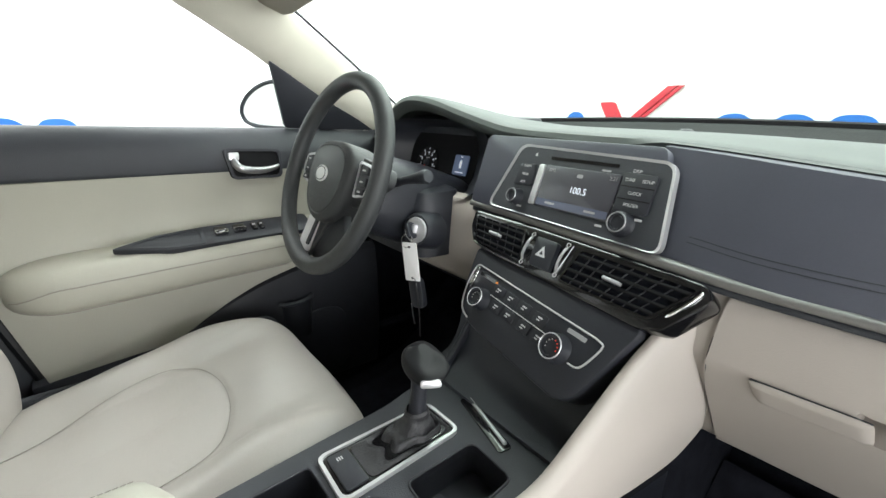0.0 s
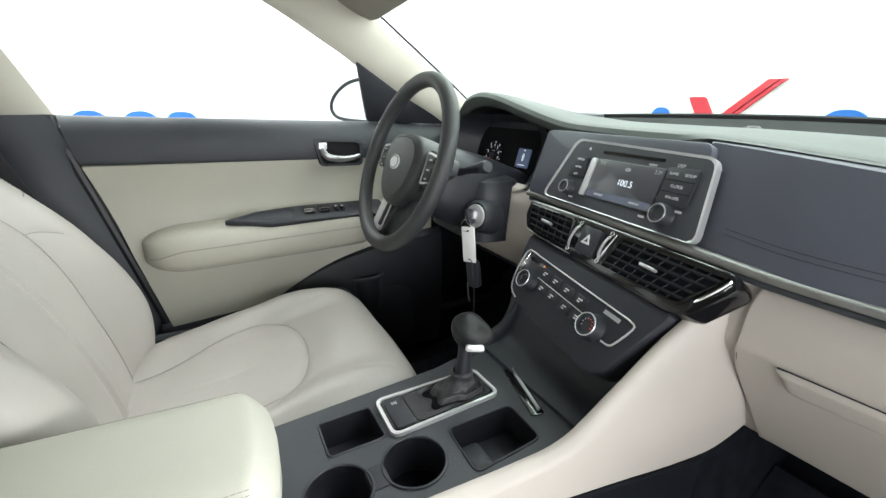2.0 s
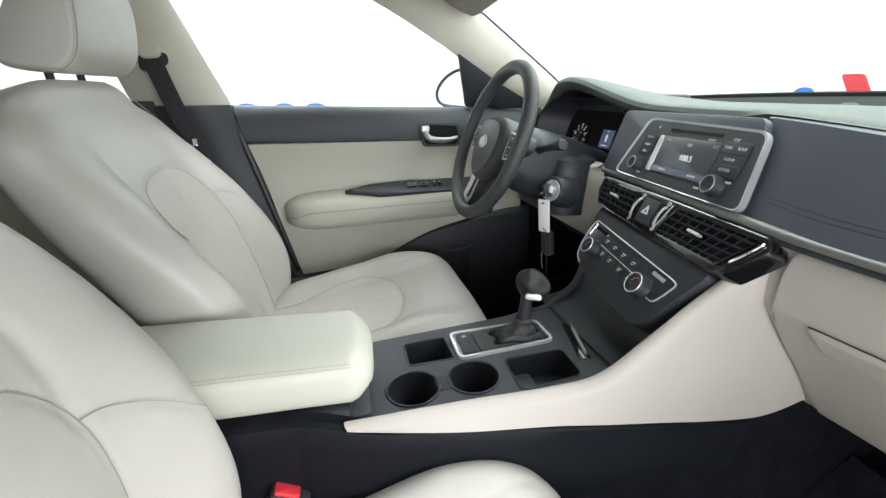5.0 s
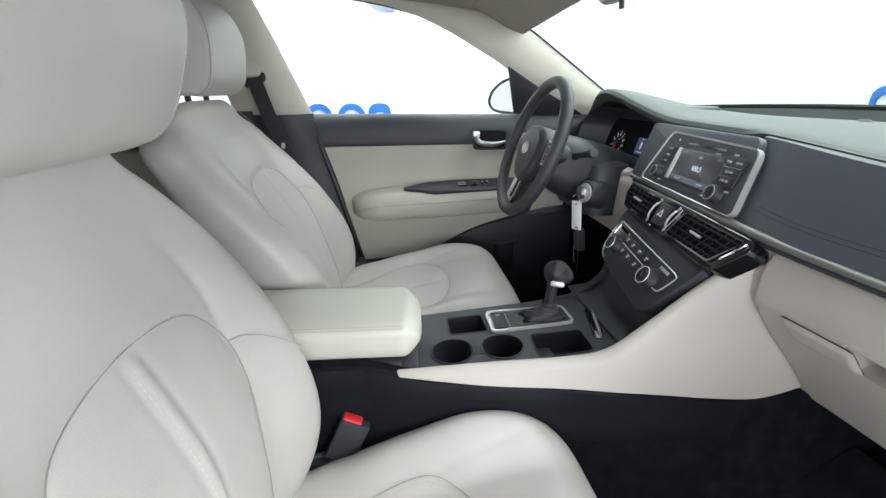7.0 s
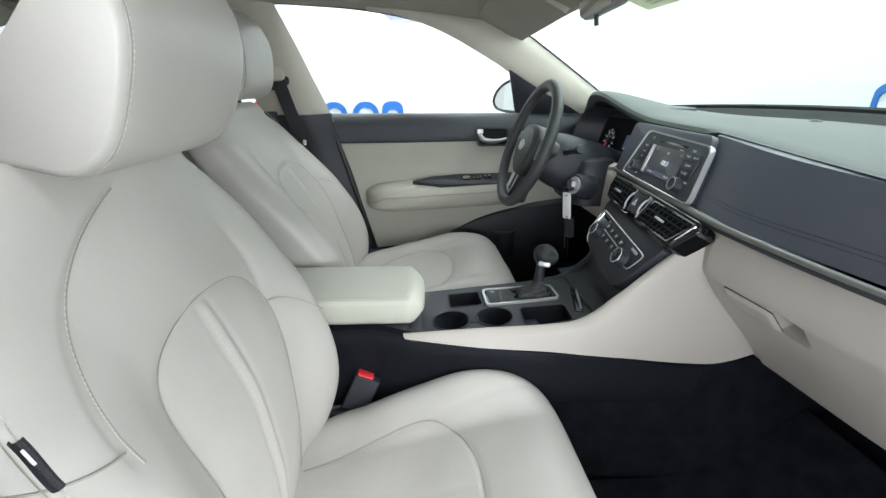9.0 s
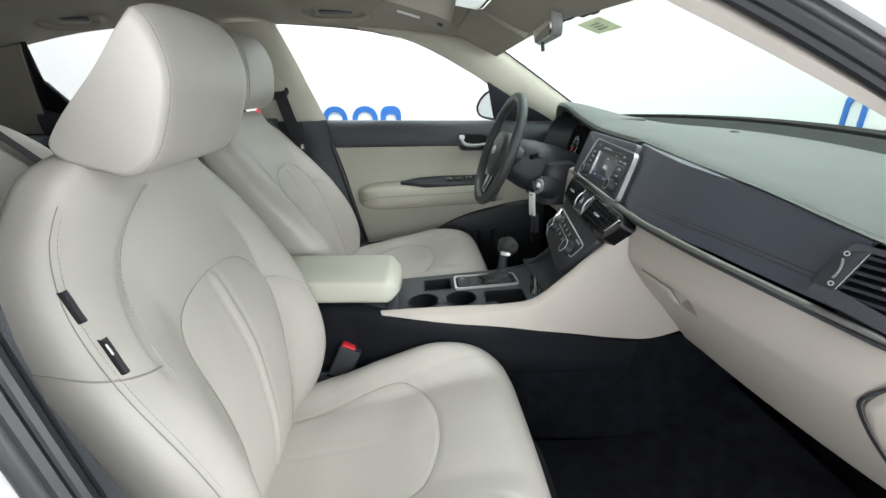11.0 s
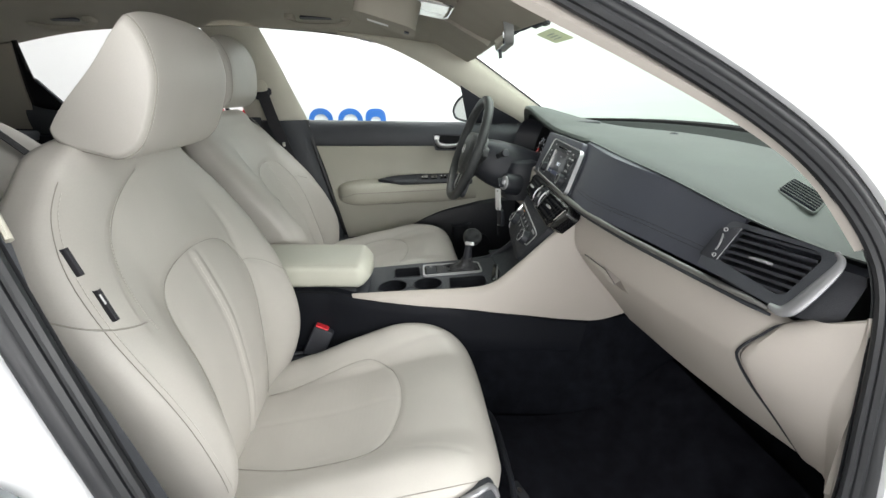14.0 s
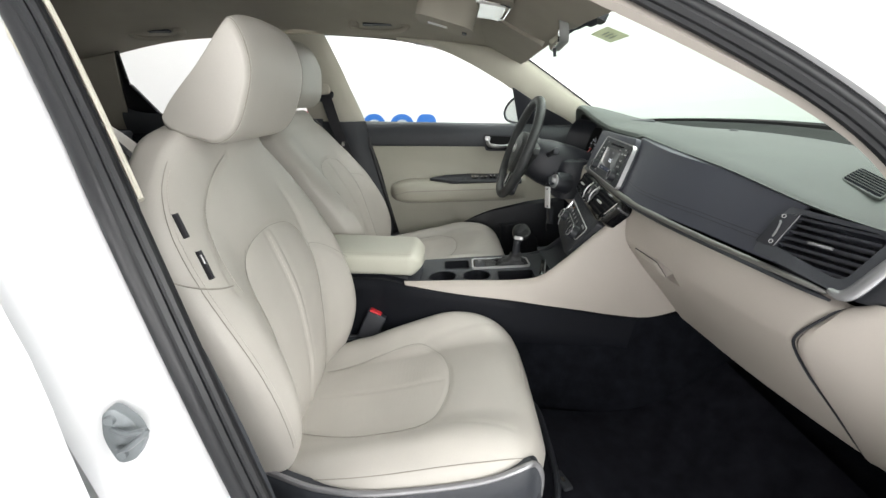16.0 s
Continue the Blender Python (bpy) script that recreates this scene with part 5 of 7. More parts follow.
def dashboard():
    t = thing("dashboard", (0, 0.45, 0.6), "dark padded dashboard with beige lower panels and silver trim", "dashboard")
    # top pad
    rows = []
    for x in np.linspace(-0.735, 0.735, 90):
        yh, zh = along(HOOD_Y, x), along(HOOD_Z, x)
        yr, zr = 0.645 - 0.33 * x * x, 1.026 - 0.05 * x * x
        lip = 1 - 0.68 * smooth01((x - 0.06) / 0.05)
        row = [(x, yh + 0.020, zh - 0.030 * lip), (x, yh + 0.004, zh - 0.020 * lip), (x, yh, zh - 0.010 * lip), (x, yh + 0.004, zh - 0.002), (x, yh + 0.012, zh + 0.001)]
        for f in np.linspace(0.08, 1, 14):
            row.append((x, yh + 0.012 + (yr - yh - 0.012) * f, zh + 0.001 + (zr - zh) * smooth01(f) ** 0.8 + 0.006 * math.sin(math.pi * f)))
        rows.append(row)
    part("top_pad", thick(grid(rows), 0.006), DASHTOP, t, "dark grey grained top pad")
    # black band under the windscreen
    rows = []
    for x in np.linspace(-0.70, 0.70, 50):
        yr, zr = 0.652 - 0.33 * x * x, 1.036 - 0.05 * x * x
        rows.append([(x, yr + 0.022, zr + 0.010), (x, yr + 0.024, zr + 0.017), (x, yr + 0.030, zr + 0.0195), (x, yr + 0.060, zr + 0.020), (x, yr + 0.085, zr + 0.016), (x, yr + 0.12, zr - 0.03)])
    part("cowl_band", thick(grid(rows), 0.004), COWL, t, "black plastic band below the windscreen")
    rows = []
    for x in np.linspace(-0.70, 0.70, 50):
        yr, zr = 0.652 - 0.33 * x * x, 1.036 - 0.05 * x * x
        rows.append([(x, yr - 0.010, zr - 0.022), (x, yr - 0.004, zr - 0.018), (x, yr + 0.004, zr - 0.009), (x, yr + 0.016, zr + 0.004), (x, yr + 0.021, zr + 0.0095), (x, yr + 0.025, zr + 0.0105)])
    part("cowl_slope", thick(grid(rows), 0.004), COWLGREY, t, "grey sloped rear edge of the pad")
    # passenger side face
    rows = []
    for x in np.linspace(0.115, 0.60, 44):
        yh, zh, ys, zs = along(HOOD_Y, x), along(HOOD_Z, x), along(STRIP_Y, x), along(STRIP_Z, x)
        k = smooth01((x - 0.15) / 0.30)
        row = [(x, yh + 0.012, zh - 0.003)]
        for f in np.linspace(0, 1, 12):
            z = zh - 0.007 + (zs + 0.004 - zh + 0.007) * f
            flat_y = (-0.079 * x + 0.339 * z - 0.0815) / 0.937 + 0.0015
            row.append((x, flat_y + (yh + 0.002 + (ys + 0.008 - yh) * f ** 1.05 - flat_y) * k, z))
        rows.append(row + [(x, ys + 0.02, zs)])
    face = part("passenger_face", thick(grid(rows), 0.006), DASHFACE, t, "dark blue-grey stitched leather panel")
    def face_y(x, z):
        yh, zh, ys, zs = along(HOOD_Y, x), along(HOOD_Z, x), along(STRIP_Y, x), along(STRIP_Z, x)
        f = (zh - 0.007 - z) / (zh - 0.011 - zs)
        flat_y = (-0.079 * x + 0.339 * z - 0.0815) / 0.937 + 0.0015
        return flat_y + (yh + 0.002 + (ys + 0.008 - yh) * f ** 1.05 - flat_y) * smooth01((x - 0.15) / 0.30)

    for off in (0.026, 0.032):
        part("stitched_seam", tube([(x, face_y(x, along(STRIP_Z, x) + off) + 0.0004, along(STRIP_Z, x) + off) for x in np.linspace(0.175, 0.57, 60)], 0.0008, 5), BLACKPL, face)
    # corners round the side vent
    rows = []
    for x in np.linspace(0.60, 0.735, 14):
        yh, zh = along(HOOD_Y, x), along(HOOD_Z, x)
        ys, zs = along(STRIP_Y, x) + 0.7 * max(0, x - 0.70), along(STRIP_Z, x)
        rows.append([(x, yh + 0.018, zh - 0.016), (x, yh + 0.006, zh - 0.022), (x, yh + 0.010, zh - 0.035), (x, ys + 0.030, zs + 0.03), (x, ys + 0.018, zs - 0.004)])
    part("vent_surround", thick(grid(rows), 0.006), BLACKPL, t)
    # silver strip and dark lip below
    for nm, dz, dy, rr, mat in (("trim_strip", 0.0, -0.003, 0.0070, STRIPMETAL), ("trim_lip", -0.0105, 0.004, 0.006, DARKPL)):
        pts = spline([(x, y + dy, z + dz) for x, y, z in STRIP], 60)
        part(nm, tube(pts, [rr * (1 - 0.35 * smooth01((k - 26) / 22) - 0.3 * smooth01((k - 52) / 7)) for k in range(60)], 10, flat=0.8), mat, t, "satin silver trim strip" if dz == 0 else "")
    # beige lower panels
    def lower(x0, x1, nx, top_cut=0.0):
        rows = []
        for x in np.linspace(x0, x1, nx):
            ys, zs = along(STRIP_Y, x), along(STRIP_Z, x)
            y0 = ys + 0.010
            rows.append([(x, y0 + dy, z) for dy, z in spline([(0.014, zs - 0.012), (0.0, zs - 0.020), (-0.008, zs - 0.045), (-0.006, 0.805), (0.006, 0.780), (0.045, 0.730), (0.100, 0.668), (0.156, 0.602), (0.177, 0.581), (0.196, 0.588)], 26)])
        return thick(grid(rows), 0.008)

    def seam_x(z):
        return along([(0.58, 0.205), (0.66, 0.207), (0.738, 0.213), (0.789, 0.220), (0.832, 0.224), (0.875, 0.230)], z)

    bm = lower(0.150, 0.245, 8)
    bmesh.ops.translate(bm, vec=(0, 0.006, 0), verts=bm.verts[:])
    part("stack_side_panel", bm, BEIGE, t, "beige panel beside the glovebox")
    sections = {}

    def profile(zs, n):
        """The lower panel's section under a trim strip at height zs."""
        if n not in sections:
            low, high = (np.array(spline([(0.014, h - 0.012), (0.0, h - 0.020), (-0.008, h - 0.045), (-0.006, 0.805), (0.006, 0.780), (0.045, 0.730), (0.100, 0.668), (0.156, 0.602), (0.177, 0.581), (0.196, 0.588)], n)) for h in (0.87, 0.89))
            sections[n] = low, (high - low) / 0.02
        return sections[n][0] + sections[n][1] * (zs - 0.87)

    def cap_x(q):
        return along([(0.0, 0.708), (0.18, 0.690), (0.36, 0.664), (0.55, 0.654), (0.78, 0.652), (1.0, 0.657)], q)

    def scoop(x, z):
        """Depth of the finger recess beside the latch lever."""
        across = smooth01((x - 0.345) / 0.004) * smooth01((0.404 - x) / 0.007)
        upright = smooth01((z - 0.755 - 0.03 * (x - 0.36)) / 0.006) * smooth01((0.796 - 0.10 * (x - 0.36) - z) / 0.005)
        return 0.034 * across * upright * smooth01((0.412 - x) / 0.055)

    rows, many = [], 130
    xs = np.concatenate([np.linspace(0, 0.26, 20)[:-1], np.linspace(0.26, 0.44, 44)[:-1], np.linspace(0.44, 0.97, 30)[:-1], np.linspace(0.97, 1, 6)])
    for f in xs:
        row = []
        for k in range(many):
            q = k / (many - 1)
            z_guess = 0.875 - 0.29 * q
            x = seam_x(z_guess) + 0.003 + f * (cap_x(q) - 0.0045 - seam_x(z_guess))
            dy, z = profile(along(STRIP_Z, x), many)[k]
            turn = 0.003 * smooth01((f - 0.965) / 0.035) ** 2
            deep = scoop(x, z)
            row.append((x, along(STRIP_Y, x) + 0.010 + dy + turn + deep, z + 0.3 * deep))
        rows.append(row)
    glove = part("glovebox_door", thick(grid(rows), 0.006), BEIGE, t, "beige glovebox door")

    # latch lever set in the door's face
    def glove_y(x, z):
        pr = profile(along(STRIP_Z, x), 40)[:34]
        return along(STRIP_Y, x) + 0.010 + along(sorted((q[1], q[0]) for q in pr), z)

    def on_door(x, z, lift):
        return (x, glove_y(x, z) - lift * 0.75, z - lift * 0.6)

    corner = [(0.262, 0.791), (0.357, 0.792), (0.361, 0.762), (0.271, 0.758)]
    part("latch_gap", tube([on_door(x, z, 0.0018) for x, z in rounded(corner, 0.003)], 0.0012, 5, True), DARKPL, glove, "thin gap round the latch")
    rows = []
    for f in np.linspace(0, 1, 12):
        row = []
        for g in np.linspace(0, 1, 20):
            top, low = Vector(corner[0]).lerp(Vector(corner[1]), g), Vector(corner[3]).lerp(Vector(corner[2]), g)
            p = low.lerp(top, 0.04 + 0.92 * f)
            row.append(on_door(p.x, p.y, 0.0040 * min(1, 9 * min(f, 1 - f) + 0.1, 14 * min(g, 1 - g) + 0.1)))
        rows.append(row)
    part("latch_lever", thick(grid(rows), 0.003), BEIGE, glove)
    # end cap by the door, with a dark gap before it, and the kick trim beyond
    pr = spline([(0.014, 0.865), (0.0, 0.857), (-0.008, 0.832), (-0.006, 0.805), (0.006, 0.780), (0.045, 0.730), (0.100, 0.668), (0.156, 0.602), (0.177, 0.581), (0.196, 0.588)], 26)
    rows = []
    for f in np.linspace(0, 1, 41):
        row = []
        for k, q in enumerate(np.linspace(0, 1, 26)):
            x0 = cap_x(q) + 0.001
            ys = 0.297 + (x0 - 0.70) * 0.25
            dy, z = pr[k]
            inner = Vector((x0, ys + 0.010 + dy, z))
            z = 0.905 - 0.265 * q
            outer = Vector((0.765, along([(0.60, 0.383), (0.643, 0.378), (0.795, 0.361), (0.905, 0.341)], z), z))
            p = inner.lerp(outer, f)
            fold = 0.90 - 0.20 * q
            row.append((p.x, p.y + 0.008 * smooth01((0.09 - f) / 0.09) ** 2 - 0.008 * math.sin(math.pi * f ** 0.8) * (1 - 0.5 * q) + 0.009 * min(f / fold, (1 - f) / (1 - fold)), p.z))
        rows.append(row)
    part("end_cap", thick(grid(rows), 0.006), BEIGE, t, "beige dashboard end cap")
    line = [(cap_x(k / 25) - 0.0028, 0.3028 + (cap_x(k / 25) - 0.70) * 0.25 + pr[k][0], pr[k][1]) for k in range(26)]
    part("cap_gap", tube(line, [0.0012 + 0.0009 * math.sin(math.pi * k / 25) for k in range(26)], 6), BLACKPL, t, "thin dark gap before the end cap")
    part("kick_trim", plate(rounded([(0.342, 0.905), (0.40, 0.905), (0.46, 0.60), (0.390, 0.60), (0.379, 0.643), (0.362, 0.795)], 0.004), axes((0.767, 0, 0), (0, 1, 0), (1, 0, 0)), 0.010, 0.002), BEIGE, t, "beige kick trim")
    part("panel_gap", tube(spline([(0.230, 0.240, 0.874), (0.224, 0.234, 0.835), (0.221, 0.233, 0.80), (0.218, 0.245, 0.775), (0.212, 0.288, 0.725), (0.208, 0.338, 0.670), (0.205, 0.388, 0.612)], 40), 0.0022, 6), BLACKPL, t, "dark gap beside the glovebox")
    part("inner_shell", box(-0.70, 0.70, 0.45, 0.72, 0.62, 1.0, 0.0), BLACKPL, t)
    # speaker grille by the windscreen pillar
    def pad(x, y):
        yh, zh = along(HOOD_Y, x), along(HOOD_Z, x)
        yr, zr = 0.645 - 0.33 * x * x, 1.026 - 0.05 * x * x
        f = (y - yh - 0.012) / (yr - yh - 0.012)
        return zh + 0.001 + (zr - zh) * smooth01(f) ** 0.8 + 0.006 * math.sin(math.pi * f)

    q0, q1, q2 = (Vector((x, y, pad(x, y))) for x, y in ((0.575, 0.405), (0.615, 0.405), (0.575, 0.445)))
    m = axes(q0, q1 - q0, (q1 - q0).cross(q2 - q0))
    o = [local(m, (x, y, pad(x, y))) for x, y in ((0.548, 0.386), (0.640, 0.362), (0.608, 0.412), (0.520, 0.438))]
    i = [(x * 0.93, y * 0.90) for x, y in o]
    gr = part("demister_grille", plate(rounded(o, 0.014), m @ Matrix.Translation((0, 0, 0.0012)), 0.004, 0.001), DASHTOP, t, "dark slotted demister grille")
    part("grille_well", plate(rounded(i, 0.008), m @ Matrix.Translation((0, 0, 0.0018)), 0.002), CARPET, gr)
    for k in range(6):
        f = (k + 0.9) / 6.8
        a, b = (Vector(i[0]).lerp(Vector(i[3]), f), Vector(i[1]).lerp(Vector(i[2]), f))
        part("slat", tube([m @ Vector((*a, 0.0020)), m @ Vector((*b, 0.0022))], 0.0007, 6), DASHTOP, gr)
    # sun sensor on the pad
    part("sun_sensor", lathe([(0.0, 0.004), (0.008, 0.0035), (0.012, 0.0), (0.0, -0.01)], Matrix.Translation((0.02, 0.55, 1.0325)), 18), BLACKPL, t)
    # driver side lower panel
    rows = []
    for x in np.linspace(-0.735, -0.165, 36):
        y0 = 0.262 + 0.03 * smooth01((-0.5 - x) / 0.2)
        rows.append([(x, y0 + dy, z) for dy, z in spline([(0.02, 0.905), (-0.004, 0.895), (-0.010, 0.85), (-0.014, 0.79), (-0.008, 0.752), (0.006, 0.735), (0.05, 0.730), (0.10, 0.735)], 18)])
    part("knee_panel", thick(grid(rows), 0.008), BEIGE, t, "beige driver knee panel")
    return t


DASH = dashboard()


def side_vent():
    t = thing("side_air_vent", (0.65, 0.30, 0.90), "black slatted side air vent in a silver frame", "air vent")
    m = axes((0.645, 0.298, 0.928), (0.93, 0.36, 0), (0.345, -0.86, 0.37))
    out = [local(m, p) for p in ((0.590, 0.299, 0.964), (0.705, 0.342, 0.957), (0.714, 0.342, 0.945), (0.703, 0.312, 0.884), (0.694, 0.306, 0.876), (0.582, 0.265, 0.897))]
    inn = [local(m, p) for p in ((0.603, 0.303, 0.956), (0.688, 0.336, 0.953), (0.697, 0.337, 0.945), (0.688, 0.311, 0.896), (0.680, 0.307, 0.892), (0.600, 0.278, 0.912))]
    part("silver_frame", frame_ring(rounded(out, 0.008), rounded(inn, 0.006), m @ Matrix.Translation((0, 0, 0.006)), 0.02, lift=-0.002), DARKPL, t, "dark vent frame")
    part("silver_edge", tube([m @ Vector((p[0], p[1], 0.006)) for p in spline([((out[5][0] + out[4][0] * 8) / 9, (out[5][1] + out[4][1] * 8) / 9), out[4], out[3], ((out[3][0] + out[2][0]) / 2 + 0.002, (out[3][1] + out[2][1]) / 2), out[2], out[1]], 40)], [0.003 + 0.0065 * math.sin(math.pi * min(1, k / 36)) for k in range(40)], 10, flat=0.6), VENTSILVER, t, "satin silver vent edge")
    part("well", plate(rounded(inn, 0.006), m @ Matrix.Translation((0, 0, -0.028)), 0.01), GLOSS, t)
    x0 = inn[5][0]
    ya, yb = inn[4][1], inn[0][1]
    for k in range(7):
        f = (k + 0.5) / 7
        yy = ya + (yb - ya) * f
        xa = x0 + 0.002 + 0.004 * f
        xb = inn[3][0] + (inn[2][0] - inn[3][0]) * f
        part("slat", box(xa, xb, -0.0018, 0.0018, -0.022, 0.002, 0.0, m=m @ Matrix.Translation((0, yy, 0)) @ pose(0, 0, 0, 18, 0, 0)), BLACKPL, t)
    part("slider_tab", box(-0.014, 0.014, -0.0018, 0.0018, -0.002, 0.005, 0.0006, m=m @ Matrix.Translation((0.004, (ya + yb) / 2, 0.002))), VENTSILVER, t, "silver vent adjuster tab")
    pan = part("dial_panel", plate(rounded([local(m, p) for p in ((0.582, 0.291, 0.950), (0.606, 0.303, 0.958), (0.603, 0.279, 0.908), (0.577, 0.271, 0.908))], 0.004), m @ Matrix.Translation((0, 0, 0.006)), 0.014, 0.002), BLACKPL, t, "black dial panel")
    c = local(m, (0.592, 0.286, 0.932))
    part("dial", tube([m @ Vector((c[0] + 0.004 * math.sin(a), c[1] + 0.012 * math.cos(a), 0.006 + 0.004 * math.sin(a))) for a in np.linspace(0.2, 2.9, 14)], 0.0014, 6), VENTSILVER, pan)
    part("divider", tube([m @ Vector((*local(m, p), 0.008)) for p in ((0.608, 0.303, 0.956), (0.604, 0.279, 0.910))], 0.0005, 6), VENTSILVER, pan)
    for dy in (0.019, -0.019):
        part("mark", tube([m @ Vector((c[0] + 0.002 + 0.0025 * math.cos(a), c[1] + dy + 0.0025 * math.sin(a), 0.007)) for a in np.linspace(0, 6.283, 12)[:-1]], 0.0006, 4, True), WHITEPRINT, pan)


side_vent()


def cluster():
    t = thing("instrument_cluster", (-0.40, 0.36, 0.95), "lit dark instrument cluster under a curved hood", "instrument cluster")
    m = axes((-0.425, 0.352, 0.952), (1, 0, 0), (0, -1, 0.28))
    out = rrect(0.245, 0.150, 0.06, 8)
    part("binnacle", grid([[m @ Vector((x * sx + dx, y * sy + dy, z)) for x, y in out] for sx, sy, dx, dy, z in ((1.58, 1.06, 0.036, -0.008, 0.078), (1.48, 1.04, 0.032, -0.006, 0.062), (1.10, 1.02, 0.006, 0.0, 0.012), (0.99, 0.98, 0.0, 0.0, 0.0))], around=True), BLACKPL, t)
    part("face", plate(rrect(0.255, 0.155, 0.06, 8), m @ Matrix.Translation((0, 0, -0.002)), 0.01), COWL, t)
    part("shroud", box(-0.60, -0.22, 0.37, 0.46, 0.86, 1.05, 0.01), BLACKPL, t)
    cx, cy, q = -0.048, -0.012, 0.72
    g = part("dial", lathe([(0.0, 0.001), (0.050 * q, 0.001), (0.052 * q, 0.004), (0.055 * q, 0.004), (0.056 * q, 0.0), (0.0, 0.0)], m @ Matrix.Translation((cx, cy, 0)), 40), COWL, t, "round rev counter dial")
    for k in range(9):
        a = math.radians(225 - k * 33.75)
        part("mark", plate(rrect(0.005, 0.0016, 0.0004, 2), m @ Matrix.Translation((cx + 0.046 * q * math.cos(a), cy + 0.046 * q * math.sin(a), 0.0022)) @ Matrix.Rotation(a, 4, "Z"), 0.0008), GLOWTEXT, g)
        words("numeral", str(k), m @ Matrix.Translation((cx + 0.034 * q * math.cos(a), cy + 0.034 * q * math.sin(a), 0.0022)), 0.0105, GLOWTEXT, g)
    a = math.radians(228)
    part("needle", plate([(0.005, -0.0016), (0.032, -0.0008), (0.032, 0.0008), (0.005, 0.0016)], m @ Matrix.Translation((cx, cy, 0.0045)) @ Matrix.Rotation(a, 4, "Z"), 0.001), GLOWRED, g)
    part("needle_cap", lathe([(0.0, 0.008), (0.007, 0.007), (0.008, 0.0), (0.0, 0.0)], m @ Matrix.Translation((cx, cy, 0.001)), 20), BLACKPL, g)
    part("text_bar", plate(rrect(0.014, 0.002, 0.0005, 2), m @ Matrix.Translation((cx, cy + 0.012, 0.0022)), 0.0006), GREYPRINT, g)
    d = part("centre_display", plate(rrect(0.046, 0.044, 0.003), m @ Matrix.Translation((0.074, -0.006, 0.002)), 0.002), GLOWBLUE, t, "lit blue-grey centre display")
    part("car_icon", plate(rounded([(-0.0032, -0.009), (0.0032, -0.009), (0.004, 0.006), (0.0, 0.010), (-0.004, 0.006)], 0.002), m @ Matrix.Translation((0.074, -0.004, 0.0028)), 0.0006), GLOWTEXT, d)
    for yy, w in ((0.012, 0.007), (-0.022, 0.026)):
        part("text_bar", plate(rrect(w, 0.002, 0.0008), m @ Matrix.Translation((0.074, yy, 0.0028)), 0.0006), GLOWTEXT, d)
    for k in range(4):
        part("warning_lamp", plate(rrect(0.006, 0.003, 0.001), m @ Matrix.Translation((0.020 + k * 0.011, -0.036, 0.001)), 0.0008), shader("lamp_dim", (0.25, 0.02, 0.015), 0.5, bump=0) if k == 0 else bpy.data.materials["lamp_dim"], t)


cluster()


# ---------------------------------------------------------------- centre stack
RADIO = axes((0.0, 0.2455, 0.955), (1, -0.075, 0.0), (-0.079, -0.937, 0.339))
STACK = axes((0.0, 0.209, 0.865), (1, -0.07, 0.0), (-0.068, -0.849, 0.523))


